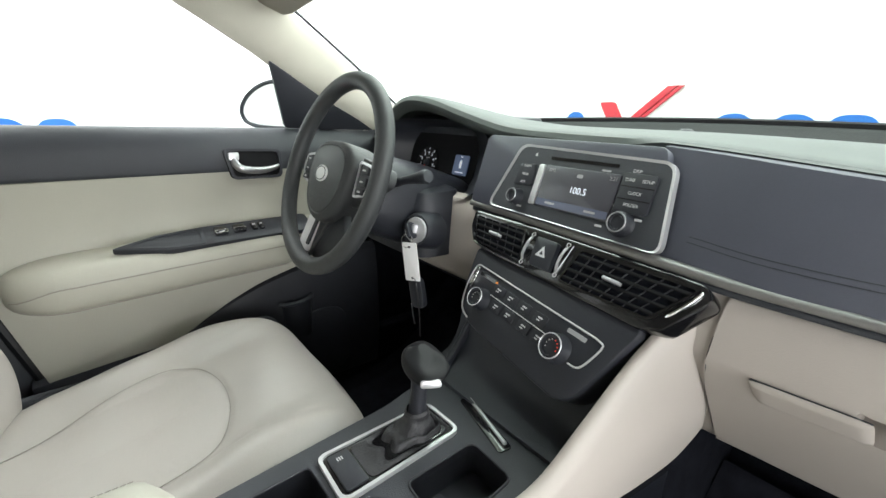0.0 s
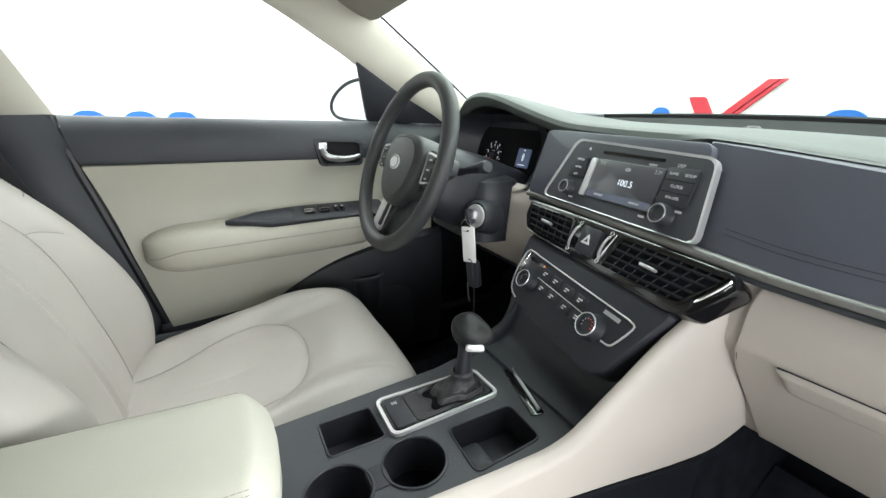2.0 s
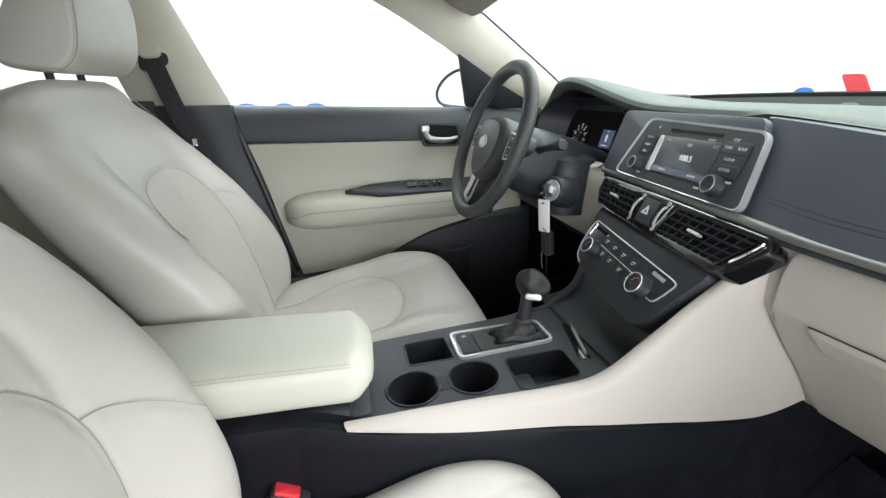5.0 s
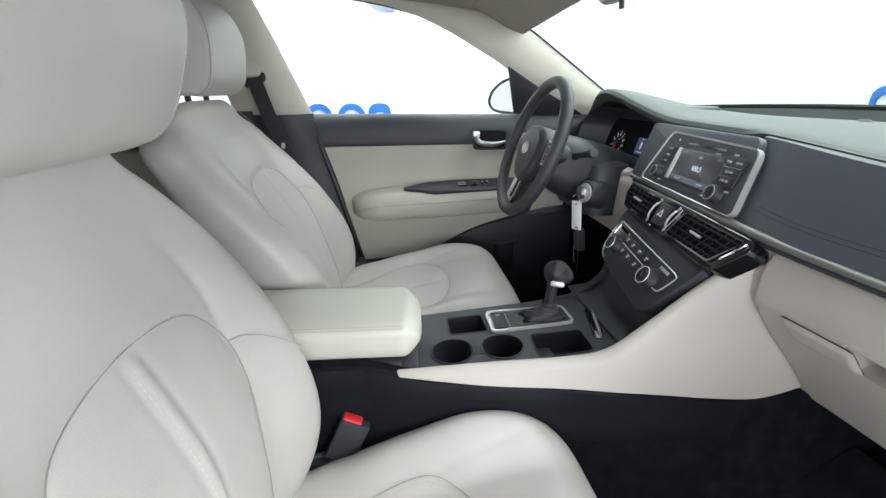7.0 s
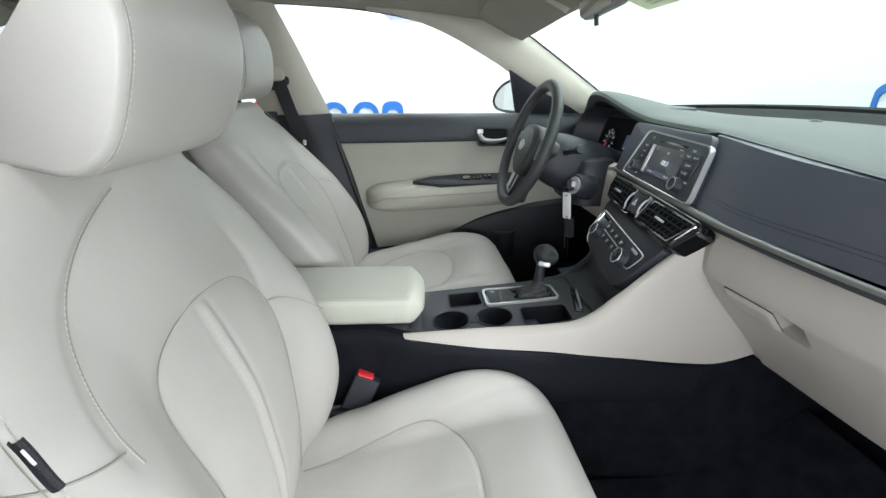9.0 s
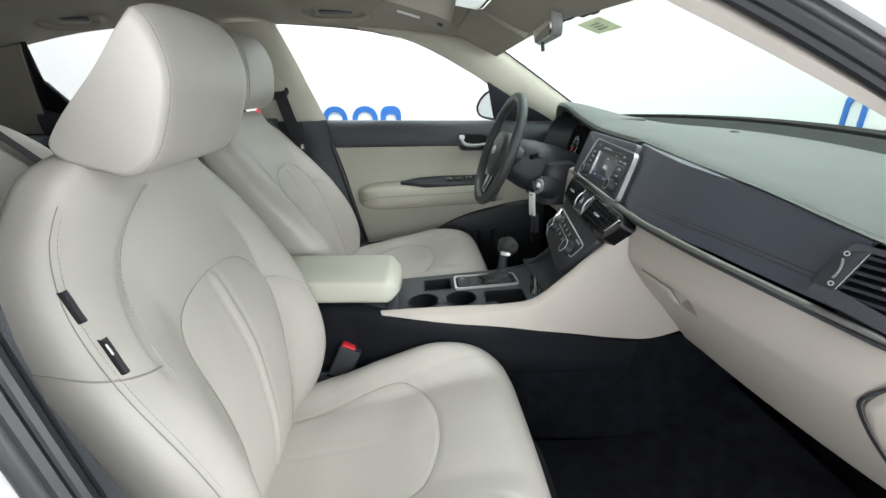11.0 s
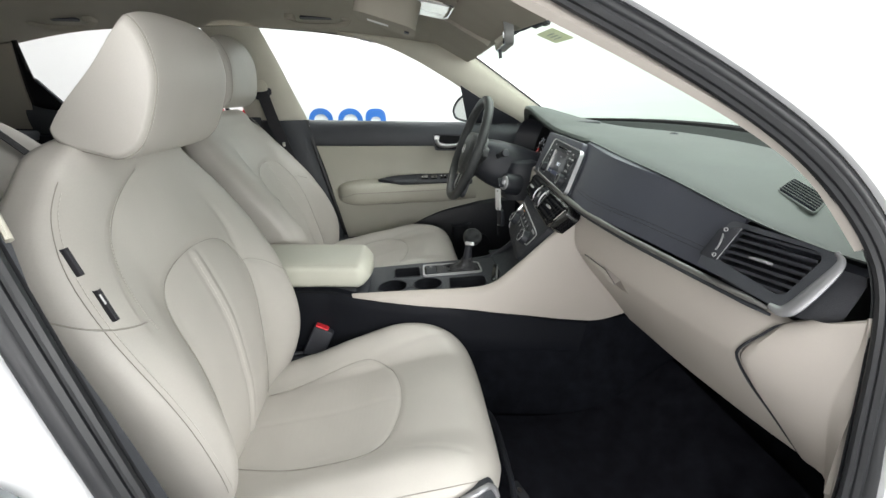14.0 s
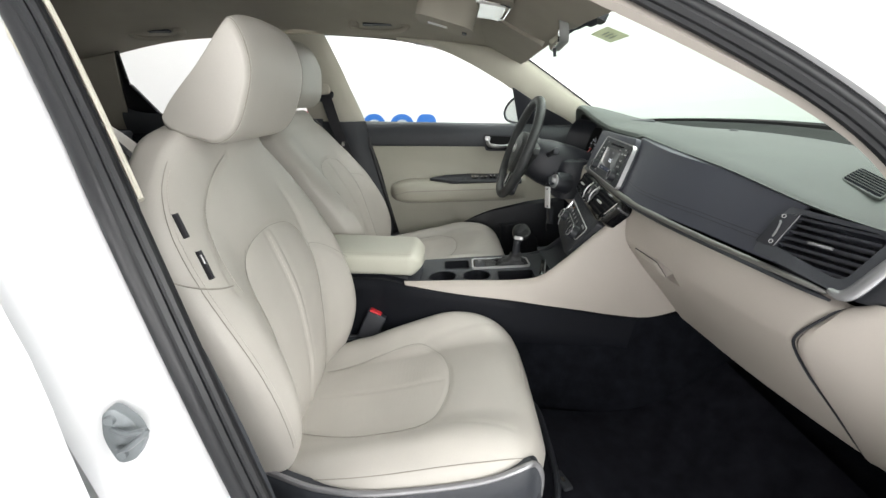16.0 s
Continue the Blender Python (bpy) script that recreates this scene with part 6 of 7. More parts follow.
def radio():
    t = thing("radio", (0, 0.27, 0.91), "black car radio with lit screen, knobs and silver surround", "car radio")
    m = RADIO
    c = [(-0.112, 0.058), (0.143, 0.052), (0.160, -0.056), (-0.150, -0.050)]
    out = rounded(c, 0.016, 5)
    inn = rounded([(-0.1078, 0.0545), (0.1395, 0.0487), (0.1558, -0.0545), (-0.1452, -0.0485)], 0.014, 5)
    part("dash_plate", plate(rounded([(-0.205, 0.070), (0.125, 0.070), (0.156, -0.056), (-0.200, -0.052)], 0.012), m @ Matrix.Translation((0, 0, 0.000)), 0.05, 0.003), DASHFACE, t, "dark leather panel round the radio")
    part("surround", frame_ring(out, inn, m @ Matrix.Translation((0, 0, 0.0028)), 0.010, lift=-0.0012), SILVER, t, "satin silver surround")
    face = part("fascia", plate(inn, m @ Matrix.Translation((0, 0, 0.0012)), 0.03, 0.0), DARKPL, t, "black radio fascia")
    ms = m @ Matrix.Translation((0.011, 0, 0))
    sc = part("screen", plate(rrect(0.128, 0.062, 0.004, 4, 0.006, -0.002), ms @ Matrix.Translation((0, 0, 0.0035)), 0.004, 0.001), SCREEN, t, "dark lit radio screen showing a frequency")
    e = 0.0041
    words("frequency", "100.5", ms @ Matrix.Translation((0.012, -0.002, e)), 0.0132, GLOWTEXT, sc)
    words("clock_digits", "2:21", ms @ Matrix.Translation((0.060, 0.022, e)), 0.0070, GREYPRINT, sc)
    words("band_text", "FM2", ms @ Matrix.Translation((-0.043, 0.022, e)), 0.007, GREYPRINT, sc)
    part("icon", plate(rrect(0.010, 0.005, 0.002), ms @ Matrix.Translation((0.008, 0.019, e)), 0.0004), GREYPRINT, sc)
    part("soft_key_band", plate(rrect(0.124, 0.010, 0.001, 3, 0.006, -0.026), ms @ Matrix.Translation((0, 0, e - 0.0002)), 0.0004), shader("screen_band", (0.07, 0.08, 0.12), 0.2, bump=0, emit=0.2), sc)
    for x in (-0.035, 0.035):
        part("text_bar", plate(rrect(0.018, 0.003, 0.001), ms @ Matrix.Translation((x + 0.006, -0.026, e + 0.0002)), 0.0004), GREYPRINT, sc)
    part("screen_edge", plate(rrect(0.012, 0.062, 0.003, 3, -0.065, -0.002), ms @ Matrix.Translation((0, 0, 0.0045)), 0.005, 0.001), SILVER, sc, "bright bevelled screen edge")
    part("disc_slot", plate(rrect(0.115, 0.0045, 0.002), m @ Matrix.Translation((0.014, 0.040, 0.002)), 0.002), GLOSS, face)
    part("eject_mark", plate([(-0.003, -0.002), (0.003, -0.002), (0, 0.003)], m @ Matrix.Translation((-0.075, 0.043, 0.0018)), 0.0006), WHITEPRINT, face)
    words("legend", "DISP", m @ Matrix.Translation((0.098, 0.036, 0.0018)), 0.006, WHITEPRINT, face)
    part("text_bar", plate(rrect(0.014, 0.0025, 0.0008), m @ Matrix.Translation((0.055, 0.032, 0.0018)), 0.0006), GREYPRINT, face)
    keys = part("key_block", plate(rrect(0.046, 0.050, 0.004), m @ Matrix.Translation((0.106, 0.008, 0.0045)), 0.005, 0.0012), BLACKPL, face)
    for yy, lab in ((0.016, ("TUNE", "SETUP")), (0.0, ("CLOCK",)), (-0.015, ("FOLDER",))):
        for i, w in enumerate(lab):
            words("legend", w, m @ Matrix.Translation((0.106 + (0 if len(lab) == 1 else -0.012 + 0.024 * i), 0.008 + yy, 0.0049)), 0.0055, WHITEPRINT, keys)
        if yy > -0.01:
            part("key_gap", plate(rrect(0.044, 0.001, 0.0004), m @ Matrix.Translation((0.106, yy, 0.0047)), 0.0006), GLOSS, keys)
    lk = part("left_keys", plate(rounded([(-0.118, 0.020), (-0.086, 0.022), (-0.082, -0.012), (-0.120, -0.014)], 0.003), m @ Matrix.Translation((0.018, 0.006, 0.0040)), 0.004, 0.001), BLACKPL, face)
    for yy, w in ((0.017, "RADIO"), (0.004, "MEDIA"), (-0.008, "SEEK")):
        words("legend", w, m @ Matrix.Translation((-0.083, yy + 0.006, 0.0046)), 0.005, WHITEPRINT, lk)
    for x, y, r, nm in ((-0.088, -0.027, 0.0120, "power_knob"), (0.102, -0.031, 0.0145, "tune_knob")):
        mm = m @ Matrix.Translation((x, y, 0.001))
        k = part(nm, lathe([(0.0, 0.013), (r * 0.55, 0.013), (r * 0.62, 0.015), (r * 0.92, 0.015), (r, 0.012), (r * 1.03, 0.002), (r * 1.15, 0.0), (0, 0)], mm, 32), BLACKPL, t, "black rotary knob with chrome ring")
        part("knob_ring", lathe([(r * 0.76, 0.0152), (r * 0.79, 0.0158), (r * 0.86, 0.0158), (r * 0.90, 0.0150)], mm, 32, caps=False), VENTSILVER, k)
    for x, y in ((0.070, -0.040), (0.120, -0.022), (0.086, -0.010), (-0.078, -0.040)):
        part("text_bar", plate(rrect(0.010, 0.003, 0.0008), m @ Matrix.Translation((x, y, 0.0018)), 0.0006), WHITEPRINT, face)
    return t


radio()


def centre_vents():
    t = thing("centre_air_vents", (0.02, 0.21, 0.84), "gloss black centre air vents with hazard button", "air vent")
    m = STACK
    outline = rounded([(-0.182, 0.034), (-0.05, 0.034), (0.10, 0.030), (0.212, 0.026), (0.224, 0.010), (0.190, -0.040), (0.165, -0.046), (0.03, -0.038), (-0.11, -0.030), (-0.152, -0.022), (-0.176, 0.004)], 0.008)
    part("housing", plate(outline, m @ Matrix.Translation((0, 0, 0.0)), 0.035, 0.004), GLOSS, t, "gloss black vent housing")
    vents = {"left_vent": [(-0.165, 0.024), (-0.050, 0.022), (-0.036, -0.022), (-0.142, -0.016)], "right_vent": [(0.058, 0.019), (0.208, 0.016), (0.172, -0.030), (0.046, -0.027)]}
    for nm, q in vents.items():
        v = part(nm, frame_ring(rounded([(x * 1.0 + (0.003 if i in (1, 2) else -0.003), y + (0.003 if i < 2 else -0.003)) for i, (x, y) in enumerate(q)], 0.005), rounded(q, 0.004), m @ Matrix.Translation((0, 0, 0.004)), 0.004), GLOSS, t)
        part("well", plate(rounded(q, 0.004), m @ Matrix.Translation((0, 0, 0.0006)), 0.001), CARPET, v)
        for k in range(4):
            f = (k + 0.5) / 4
            xa, xb = q[3][0] + (q[0][0] - q[3][0]) * f, q[2][0] + (q[1][0] - q[2][0]) * f
            ya, yb = q[3][1] + (q[0][1] - q[3][1]) * f, q[2][1] + (q[1][1] - q[2][1]) * f
            part("slat", tube([m @ Vector((xa, ya, 0.004)), m @ Vector((xb, yb, 0.004))], 0.0022, 6, flat=0.35), COWL, v)
        nv = 8 if nm == "right_vent" else 6
        for k in range(1, nv):
            f = k / nv
            a = (q[3][0] + (q[2][0] - q[3][0]) * f, q[3][1] + (q[2][1] - q[3][1]) * f)
            b = (q[0][0] + (q[1][0] - q[0][0]) * f, q[0][1] + (q[1][1] - q[0][1]) * f)
            part("vane", tube([m @ Vector((*a, 0.0016)), m @ Vector((*b, 0.0026))], 0.0009, 5), BLACKPL, v)
        cxv = sum(p[0] for p in q) / 4
        cyv = sum(p[1] for p in q) / 4
        part("slider_tab", box(-0.012, 0.012, -0.0022, 0.0022, 0.0, 0.008, 0.001, m=m @ Matrix.Translation((cxv - 0.004, cyv, 0.003)) @ pose(0, 0, 0, 0, 0, -3)), SILVER, v, "silver vent slider")
    part("chrome_flash", tube([m @ Vector(p) for p in spline([(0.214, 0.016, 0.003), (0.206, 0.000, 0.004), (0.190, -0.022, 0.003)], 12)], [0.0006] + [0.0017] * 10 + [0.0008], 6), CHROME, t, "bright chrome flash")
    part("lower_chrome", tube([m @ Vector(p) for p in spline([(-0.150, -0.020, 0.000), (-0.10, -0.0265, 0.0015), (-0.02, -0.0305, 0.002)], 12)], 0.0012, 6), CHROME, t)
    hz = part("hazard_button", plate(rounded([(-0.020, 0.020), (0.022, 0.019), (0.026, -0.024), (-0.012, -0.023)], 0.005), m @ Matrix.Translation((0, 0, 0.008)), 0.010, 0.002), BLACKPL, t, "black hazard light button")
    part("triangle", frame_ring([(-0.007, -0.009), (0.011, -0.009), (0.002, 0.007)], [(-0.002, -0.006), (0.006, -0.006), (0.002, 0.001)], m @ Matrix.Translation((0, 0.001, 0.0088)), 0.001), WHITEPRINT, hz)
    for x0 in (-0.029, 0.036):
        w = part("thumb_wheel", tube([m @ Vector((x0, 0.017 * math.cos(a) - 0.002, 0.004 + 0.006 * math.sin(a))) for a in np.linspace(0.1, 3.04, 14)], 0.0030, 8, flat=0.7), SILVER, t, "silver vent dial")
        for yy in (0.021, -0.024):
            part("mark", tube([m @ Vector((x0 + 0.003 * math.cos(a), yy + 0.003 * math.sin(a), 0.0045)) for a in np.linspace(0, 6.283, 12)[:-1]], 0.0007, 4, True), WHITEPRINT, w)
    part("divider", tube([m @ Vector((0.043, 0.022, 0.003)), m @ Vector((0.034, -0.028, 0.003))], 0.0010, 6), VENTSILVER, t)


centre_vents()


def climate_panel():
    t = thing("climate_panel", (0.02, 0.16, 0.73), "black climate control panel with chrome outline and two knobs", "climate panel")
    m = STACK
    part("fascia", plate(rounded([(-0.140, -0.024), (0.03, -0.036), (0.172, -0.043), (0.130, -0.154), (0.108, -0.168), (-0.055, -0.150), (-0.105, -0.140), (-0.128, -0.095)], 0.014), m @ Matrix.Translation((0, 0, -0.006)), 0.05, 0.004), BLACKPL, t, "black plastic fascia")
    ch = spline([(-0.086, -0.138), (-0.108, -0.126), (-0.119, -0.095), (-0.119, -0.062), (-0.114, -0.054)], 14) + spline([(-0.110, -0.053), (0.0, -0.064), (0.125, -0.076)], 14) + spline([(0.134, -0.078), (0.138, -0.084), (0.126, -0.112), (0.118, -0.119), (0.106, -0.119)], 12)
    part("chrome_outline", tube([m @ Vector((x, y, -0.004)) for x, y in ch], 0.0014, 6), SILVER, t, "thin chrome outline")
    part("chrome_flash", plate(rounded([(-0.1165, -0.056), (-0.1085, -0.057), (-0.1085, -0.094), (-0.1165, -0.088)], 0.002), m @ Matrix.Translation((0, 0, -0.003)), 0.003, 0.0008), CHROME, t)
    for x, y, r, nm in ((-0.076, -0.102, 0.0160, "fan_knob"), (0.083, -0.110, 0.0180, "temperature_knob")):
        mm = m @ Matrix.Translation((x, y, -0.006))
        k = part(nm, lathe([(0.0, 0.014), (r * 0.66, 0.014), (r * 0.70, 0.018), (r * 0.92, 0.018), (r, 0.014), (r * 1.04, 0.002), (r * 1.14, 0.0), (0, 0)], mm, 36), BLACKPL, t, "black rotary knob with chrome ring")
        part("knob_ring", lathe([(r * 0.85, 0.0182), (r * 0.87, 0.0187), (r * 0.92, 0.0187), (r * 0.95, 0.0177)], mm, 36, caps=False), SILVER, k)
        for j in range(8):
            a = math.radians(200 - j * 31)
            part("mark", plate(rrect(0.0016, 0.0016, 0.0004, 2), mm @ Matrix.Translation((r * 0.5 * math.cos(a), r * 0.5 * math.sin(a), 0.0145)), 0.0006), WHITEPRINT if nm == "fan_knob" or j < 4 else GLOWRED, k)
    for y0, xs in ((-0.078, (-0.050, -0.022, 0.008, 0.040)), (-0.101, (-0.042, -0.014, 0.020, 0.050))):
        for x in xs:
            b = part("button", plate(rrect(0.025, 0.016, 0.002), m @ Matrix.Translation((x, y0 - 0.10 * (x + 0.05) * 1.0, -0.0045)) @ pose(0, 0, 0, 0, 0, -5), 0.004, 0.001), BLACKPL, t)
            mk = m @ Matrix.Translation((x, y0 - 0.10 * (x + 0.05), -0.004)) @ pose(0, 0, 0, 0, 0, -5)
            for dx, dy, w, h in ((0, 0.002, 0.009, 0.0022), (-0.002, -0.002, 0.006, 0.002)):
                part("icon", plate(rrect(w, h, 0.0008, 2), mk @ Matrix.Translation((dx, dy, 0)), 0.0005), WHITEPRINT, b)
    part("button_line", tube([m @ Vector((x, -0.090 - 0.10 * (x + 0.05), -0.0045)) for x in (-0.062, 0.06)], 0.0008, 5), WHITEPRINT, t)
    part("air_bag_text", plate(rrect(0.030, 0.006, 0.001), m @ Matrix.Translation((0.100, -0.083, -0.0055)) @ pose(0, 0, 0, 0, 0, -5), 0.0006), GREYPRINT, t)
    part("display_slot", plate(rrect(0.040, 0.006, 0.001), m @ Matrix.Translation((-0.084, -0.066, -0.0055)) @ pose(0, 0, 0, 0, 0, -5), 0.0006), GLOSS, t)
    part("amber_lamp", plate(rrect(0.004, 0.003, 0.0008), m @ Matrix.Translation((-0.062, -0.068, -0.0052)), 0.0006), shader("amber", (0.7, 0.25, 0.05), 0.5, emit=0.4, bump=0), t)


climate_panel()


# ---------------------------------------------------------------- centre console
CONSOLE = axes((0.0, -0.10, 0.633), (1, 0, 0), (0, -0.06, 1))


def console_z(y):
    return 0.633 + 0.06 * (y + 0.10)


def sheet_with_holes(outer, holes, m, depth):
    bm = bmesh.new()
    edges = []
    loops = []
    for poly in (outer, *holes):
        vs = [bm.verts.new(m @ Vector((p[0], p[1], 0))) for p in poly]
        es = [bm.edges.new((vs[i], vs[(i + 1) % len(vs)])) for i in range(len(vs))]
        edges += es
        loops.append(vs)
    bmesh.ops.triangle_fill(bm, use_beauty=True, use_dissolve=False, edges=edges)
    for poly, vs in zip((outer, *holes), loops):
        low = [bm.verts.new(m @ Vector((p[0], p[1], -depth))) for p in poly]
        for i in range(len(vs)):
            j = (i + 1) % len(vs)
            bm.faces.new((vs[i], vs[j], low[j], low[i]))
    return bm


def console():
    t = thing("centre_console", (0, -0.15, 0.28), "dark centre console with cup holders, shifter and beige sides", "centre console")
    m = CONSOLE
    cups = [(0.056, -0.108, 0.0405), (0.058, -0.012, 0.0405)]
    cup_loops = [[(cx + r * math.cos(a), cy + r * math.sin(a)) for a in (2 * math.pi * k / 36 for k in range(36))] for cx, cy, r in cups]
    bridge = rrect(0.036, 0.024, 0.003, 3, 0.057, -0.060)
    cubby = rounded([(-0.068, -0.105), (0.000, -0.105), (0.002, -0.028), (-0.066, -0.030)], 0.008)
    tray = rounded([(0.030, 0.050), (0.112, 0.046), (0.106, 0.150), (0.034, 0.152)], 0.012)
    outer = rounded([(-0.092, -0.235), (0.112, -0.235), (0.128, -0.215), (0.136, -0.19), (0.146, 0.10), (0.148, 0.205), (-0.120, 0.205), (-0.100, 0.10)], 0.01)
    part("top_panel", sheet_with_holes(outer, cup_loops + [cubby, tray], m, 0.012), DARKPL, t, "dark grey console top panel", angle=30)
    for lo in cup_loops:
        c = part("cup_holder", grid([[m @ Vector((x, y, 0.001)) for x, y in lo], [m @ Vector((x, y, -0.06)) for x, y in lo]], around=True), BLACKPL, t, "deep round cup holder")
        part("cup_rim", tube([m @ Vector((x, y, 0.0005)) for x, y in lo], 0.0022, 6, True), BLACKPL, c)
        part("cup_floor", plate(lo, m @ Matrix.Translation((0, 0, -0.058)), 0.004), CARPET, c)
    part("cup_bridge", plate(bridge, m @ Matrix.Translation((0, 0, 0.0012)), 0.012, 0.0008), BLACKPL, t)
    for nm, lo, d in (("cubby", cubby, 0.05), ("tray", tray, 0.05)):
        b = part(nm, grid([[m @ Vector((x, y, 0.0008)) for x, y in lo], [m @ Vector((x, y, -d)) for x, y in lo]], around=True), BLACKPL, t, "open black storage bin")
        part("bin_rim", tube([m @ Vector((x, y, 0.0004)) for x, y in lo], 0.0018, 6, True), BLACKPL, b)
        part("bin_floor", plate(lo, m @ Matrix.Translation((0, 0, -d + 0.002)), 0.004), BLACKPL, b)
    part("tray_divider", box(0.050, 0.095, 0.052, 0.085, -0.05, -0.018, 0.006, m=m), BLACKPL, t)
    # shift gate with chrome frame
    o = rounded([(-0.070, -0.020), (0.012, -0.022), (0.010, 0.152), (-0.062, 0.150)], 0.014, 5)
    i = rounded([(-0.0652, -0.0155), (0.0072, -0.0170), (0.0055, 0.1475), (-0.0578, 0.1456)], 0.011, 5)
    part("shift_frame", frame_ring(o, i, m @ Matrix.Translation((0, 0, 0.006)), 0.007), SILVER, t, "bright silver shift frame")
    part("gate_plate", plate(i, m @ Matrix.Translation((0, 0, 0.003)), 0.004), GLOSS, t)
    part("park_lock_cover", plate(rounded([(-0.060, -0.010), (0.001, -0.011), (0.001, 0.018), (-0.059, 0.018)], 0.004), m @ Matrix.Translation((0, 0, 0.006)), 0.004, 0.001), BLACKPL, t)
    for yy in (0.003, 0.0, -0.003):
        part("printed_bar", plate(rrect(0.006, 0.0014, 0.0004, 2), m @ Matrix.Translation((-0.048, yy + 0.003, 0.0066)), 0.0005), WHITEPRINT, t)
    # leather boot: folded cone
    rows = []
    base = rounded([(-0.060, 0.021), (0.002, 0.020), (0.001, 0.144), (-0.054, 0.142)], 0.010, 9)
    size = [math.dist(base[k], base[k - 1]) for k in range(len(base))]
    even = []
    for k in range(56):
        want = sum(size) * k / 56
        for j in range(len(base)):
            if want <= size[j]:
                f = want / max(size[j], 1e-9)
                even.append((base[j - 1][0] + (base[j][0] - base[j - 1][0]) * f, base[j - 1][1] + (base[j][1] - base[j - 1][1]) * f))
                break
            want -= size[j]
    base = even
    for k in range(27):
        f = k / 26
        top = Vector((-0.034, 0.112))
        row = []
        for j, (x, y) in enumerate(base):
            a = math.atan2((y - 0.085) * 0.5, x + 0.028)
            fold = 0.0062 * math.sin(f * 15 + 2.6 * math.cos(a) + 1.6 * math.sin(2 * a) + 0.8 * math.sin(5 * a)) * (1 - f) ** 0.5 * math.sin(math.pi * min(f * 1.3, 1))
            bx, by = -0.028 + (x + 0.028) * (1 + fold * 6), 0.085 + (y - 0.085) * (1 + fold * 6)
            g = f ** 0.62
            waist = 0.0155 + 0.0025 * math.sin(9 * a) * (1 - f) - 0.003 * math.sin(math.pi * smooth01((f - 0.7) / 0.3))
            rx, ry = top.x + waist * math.cos(a), top.y + waist * math.sin(a)
            row.append(m @ Vector((bx + (rx - bx) * g, by + (ry - by) * g, 0.004 + 0.026 * f ** 2.6 + fold)))
        rows.append(row)
    part("shift_boot", grid(rows, around=True), BOOT, t, "black folded leather boot")
    lev = part("gear_lever", tube([m @ Vector(p) for p in ((-0.034, 0.112, 0.018), (-0.034, 0.117, 0.060), (-0.036, 0.126, 0.092))], [0.0135, 0.0105, 0.0155], 16), BLACKPL, t, "gear lever with leather knob")
    part("collar", lathe([(0.0165, 0.0), (0.017, 0.006), (0.014, 0.010)], m @ Matrix.Translation((-0.034, 0.112, 0.024)), 20, caps=False), BOOT, lev)
    rows = []
    for k in range(17):
        f = k / 16
        z = 0.080 + 0.034 * f
        wx = along([(0, 0.016), (0.15, 0.024), (0.4, 0.032), (0.7, 0.034), (0.9, 0.027), (1, 0.012)], f)
        wy = along([(0, 0.015), (0.15, 0.020), (0.4, 0.025), (0.7, 0.026), (0.9, 0.021), (1, 0.009)], f)
        cx, cy = -0.035 - 0.002 * f, 0.126 + 0.008 * f
        rows.append([m @ Vector((cx + wx * math.copysign(abs(math.cos(a)) ** 0.75, math.cos(a)), cy + wy * math.copysign(abs(math.sin(a)) ** 0.75, math.sin(a)), z - 0.006 - 0.009 * math.cos(a) * f)) for a in (2 * math.pi * j / 28 for j in range(28))])
    part("knob", grid(rows, around=True, caps=True), KNOBSKIN, lev, "dark leather shift knob")
    part("knob_badge", plate(rounded([(-0.014, -0.0055), (0.014, -0.0055), (0.013, 0.0055), (-0.013, 0.0055)], 0.005), m @ axes((-0.003, 0.116, 0.087), (0.5, 0.85, -0.05), (0.85, -0.5, 0.25)), 0.010, 0.002), SILVER, lev, "silver knob button")
    # silver-edged slot in front
    sl = part("front_slot", plate(rrect(0.112, 0.020, 0.004), m @ Matrix.Translation((0.018, 0.188, 0.002)) @ pose(0, 0, 0, 0, 0, -14), 0.004, 0.001), GLOSS, t)
    part("slot_edge", tube([m @ Matrix.Translation((0.018, 0.188, 0.004)) @ pose(0, 0, 0, 0, 0, -14) @ Vector((x, 0.004, 0)) for x in (-0.048, 0.048)], 0.0028, 8), SILVER, sl)
    # ramp into the front pocket, and its back
    rows = [[(x, y, z) for x in np.linspace(-0.145, 0.155, 12)] for y, z in spline([(0.098, 0.6455), (0.135, 0.649), (0.162, 0.660), (0.180, 0.685), (0.190, 0.72), (0.195, 0.76)], 16)]
    part("front_pocket", thick(grid(rows), 0.006), DARKPL, t, "black front pocket")
    # beige wing on each side
    for sg in (1, -1):
        top = spline([(0.090, -0.305, 0.618), (0.094, -0.15, 0.624), (0.100, -0.02, 0.632), (0.106, 0.05, 0.640), (0.116, 0.11, 0.656), (0.126, 0.16, 0.69), (0.136, 0.20, 0.73), (0.140, 0.215, 0.745)], 44) if sg < 0 else spline([(0.130, -0.312, 0.640), (0.134, -0.15, 0.646), (0.142, -0.02, 0.652), (0.150, 0.05, 0.668), (0.160, 0.11, 0.722), (0.176, 0.175, 0.795), (0.200, 0.222, 0.852), (0.215, 0.238, 0.872)], 44)
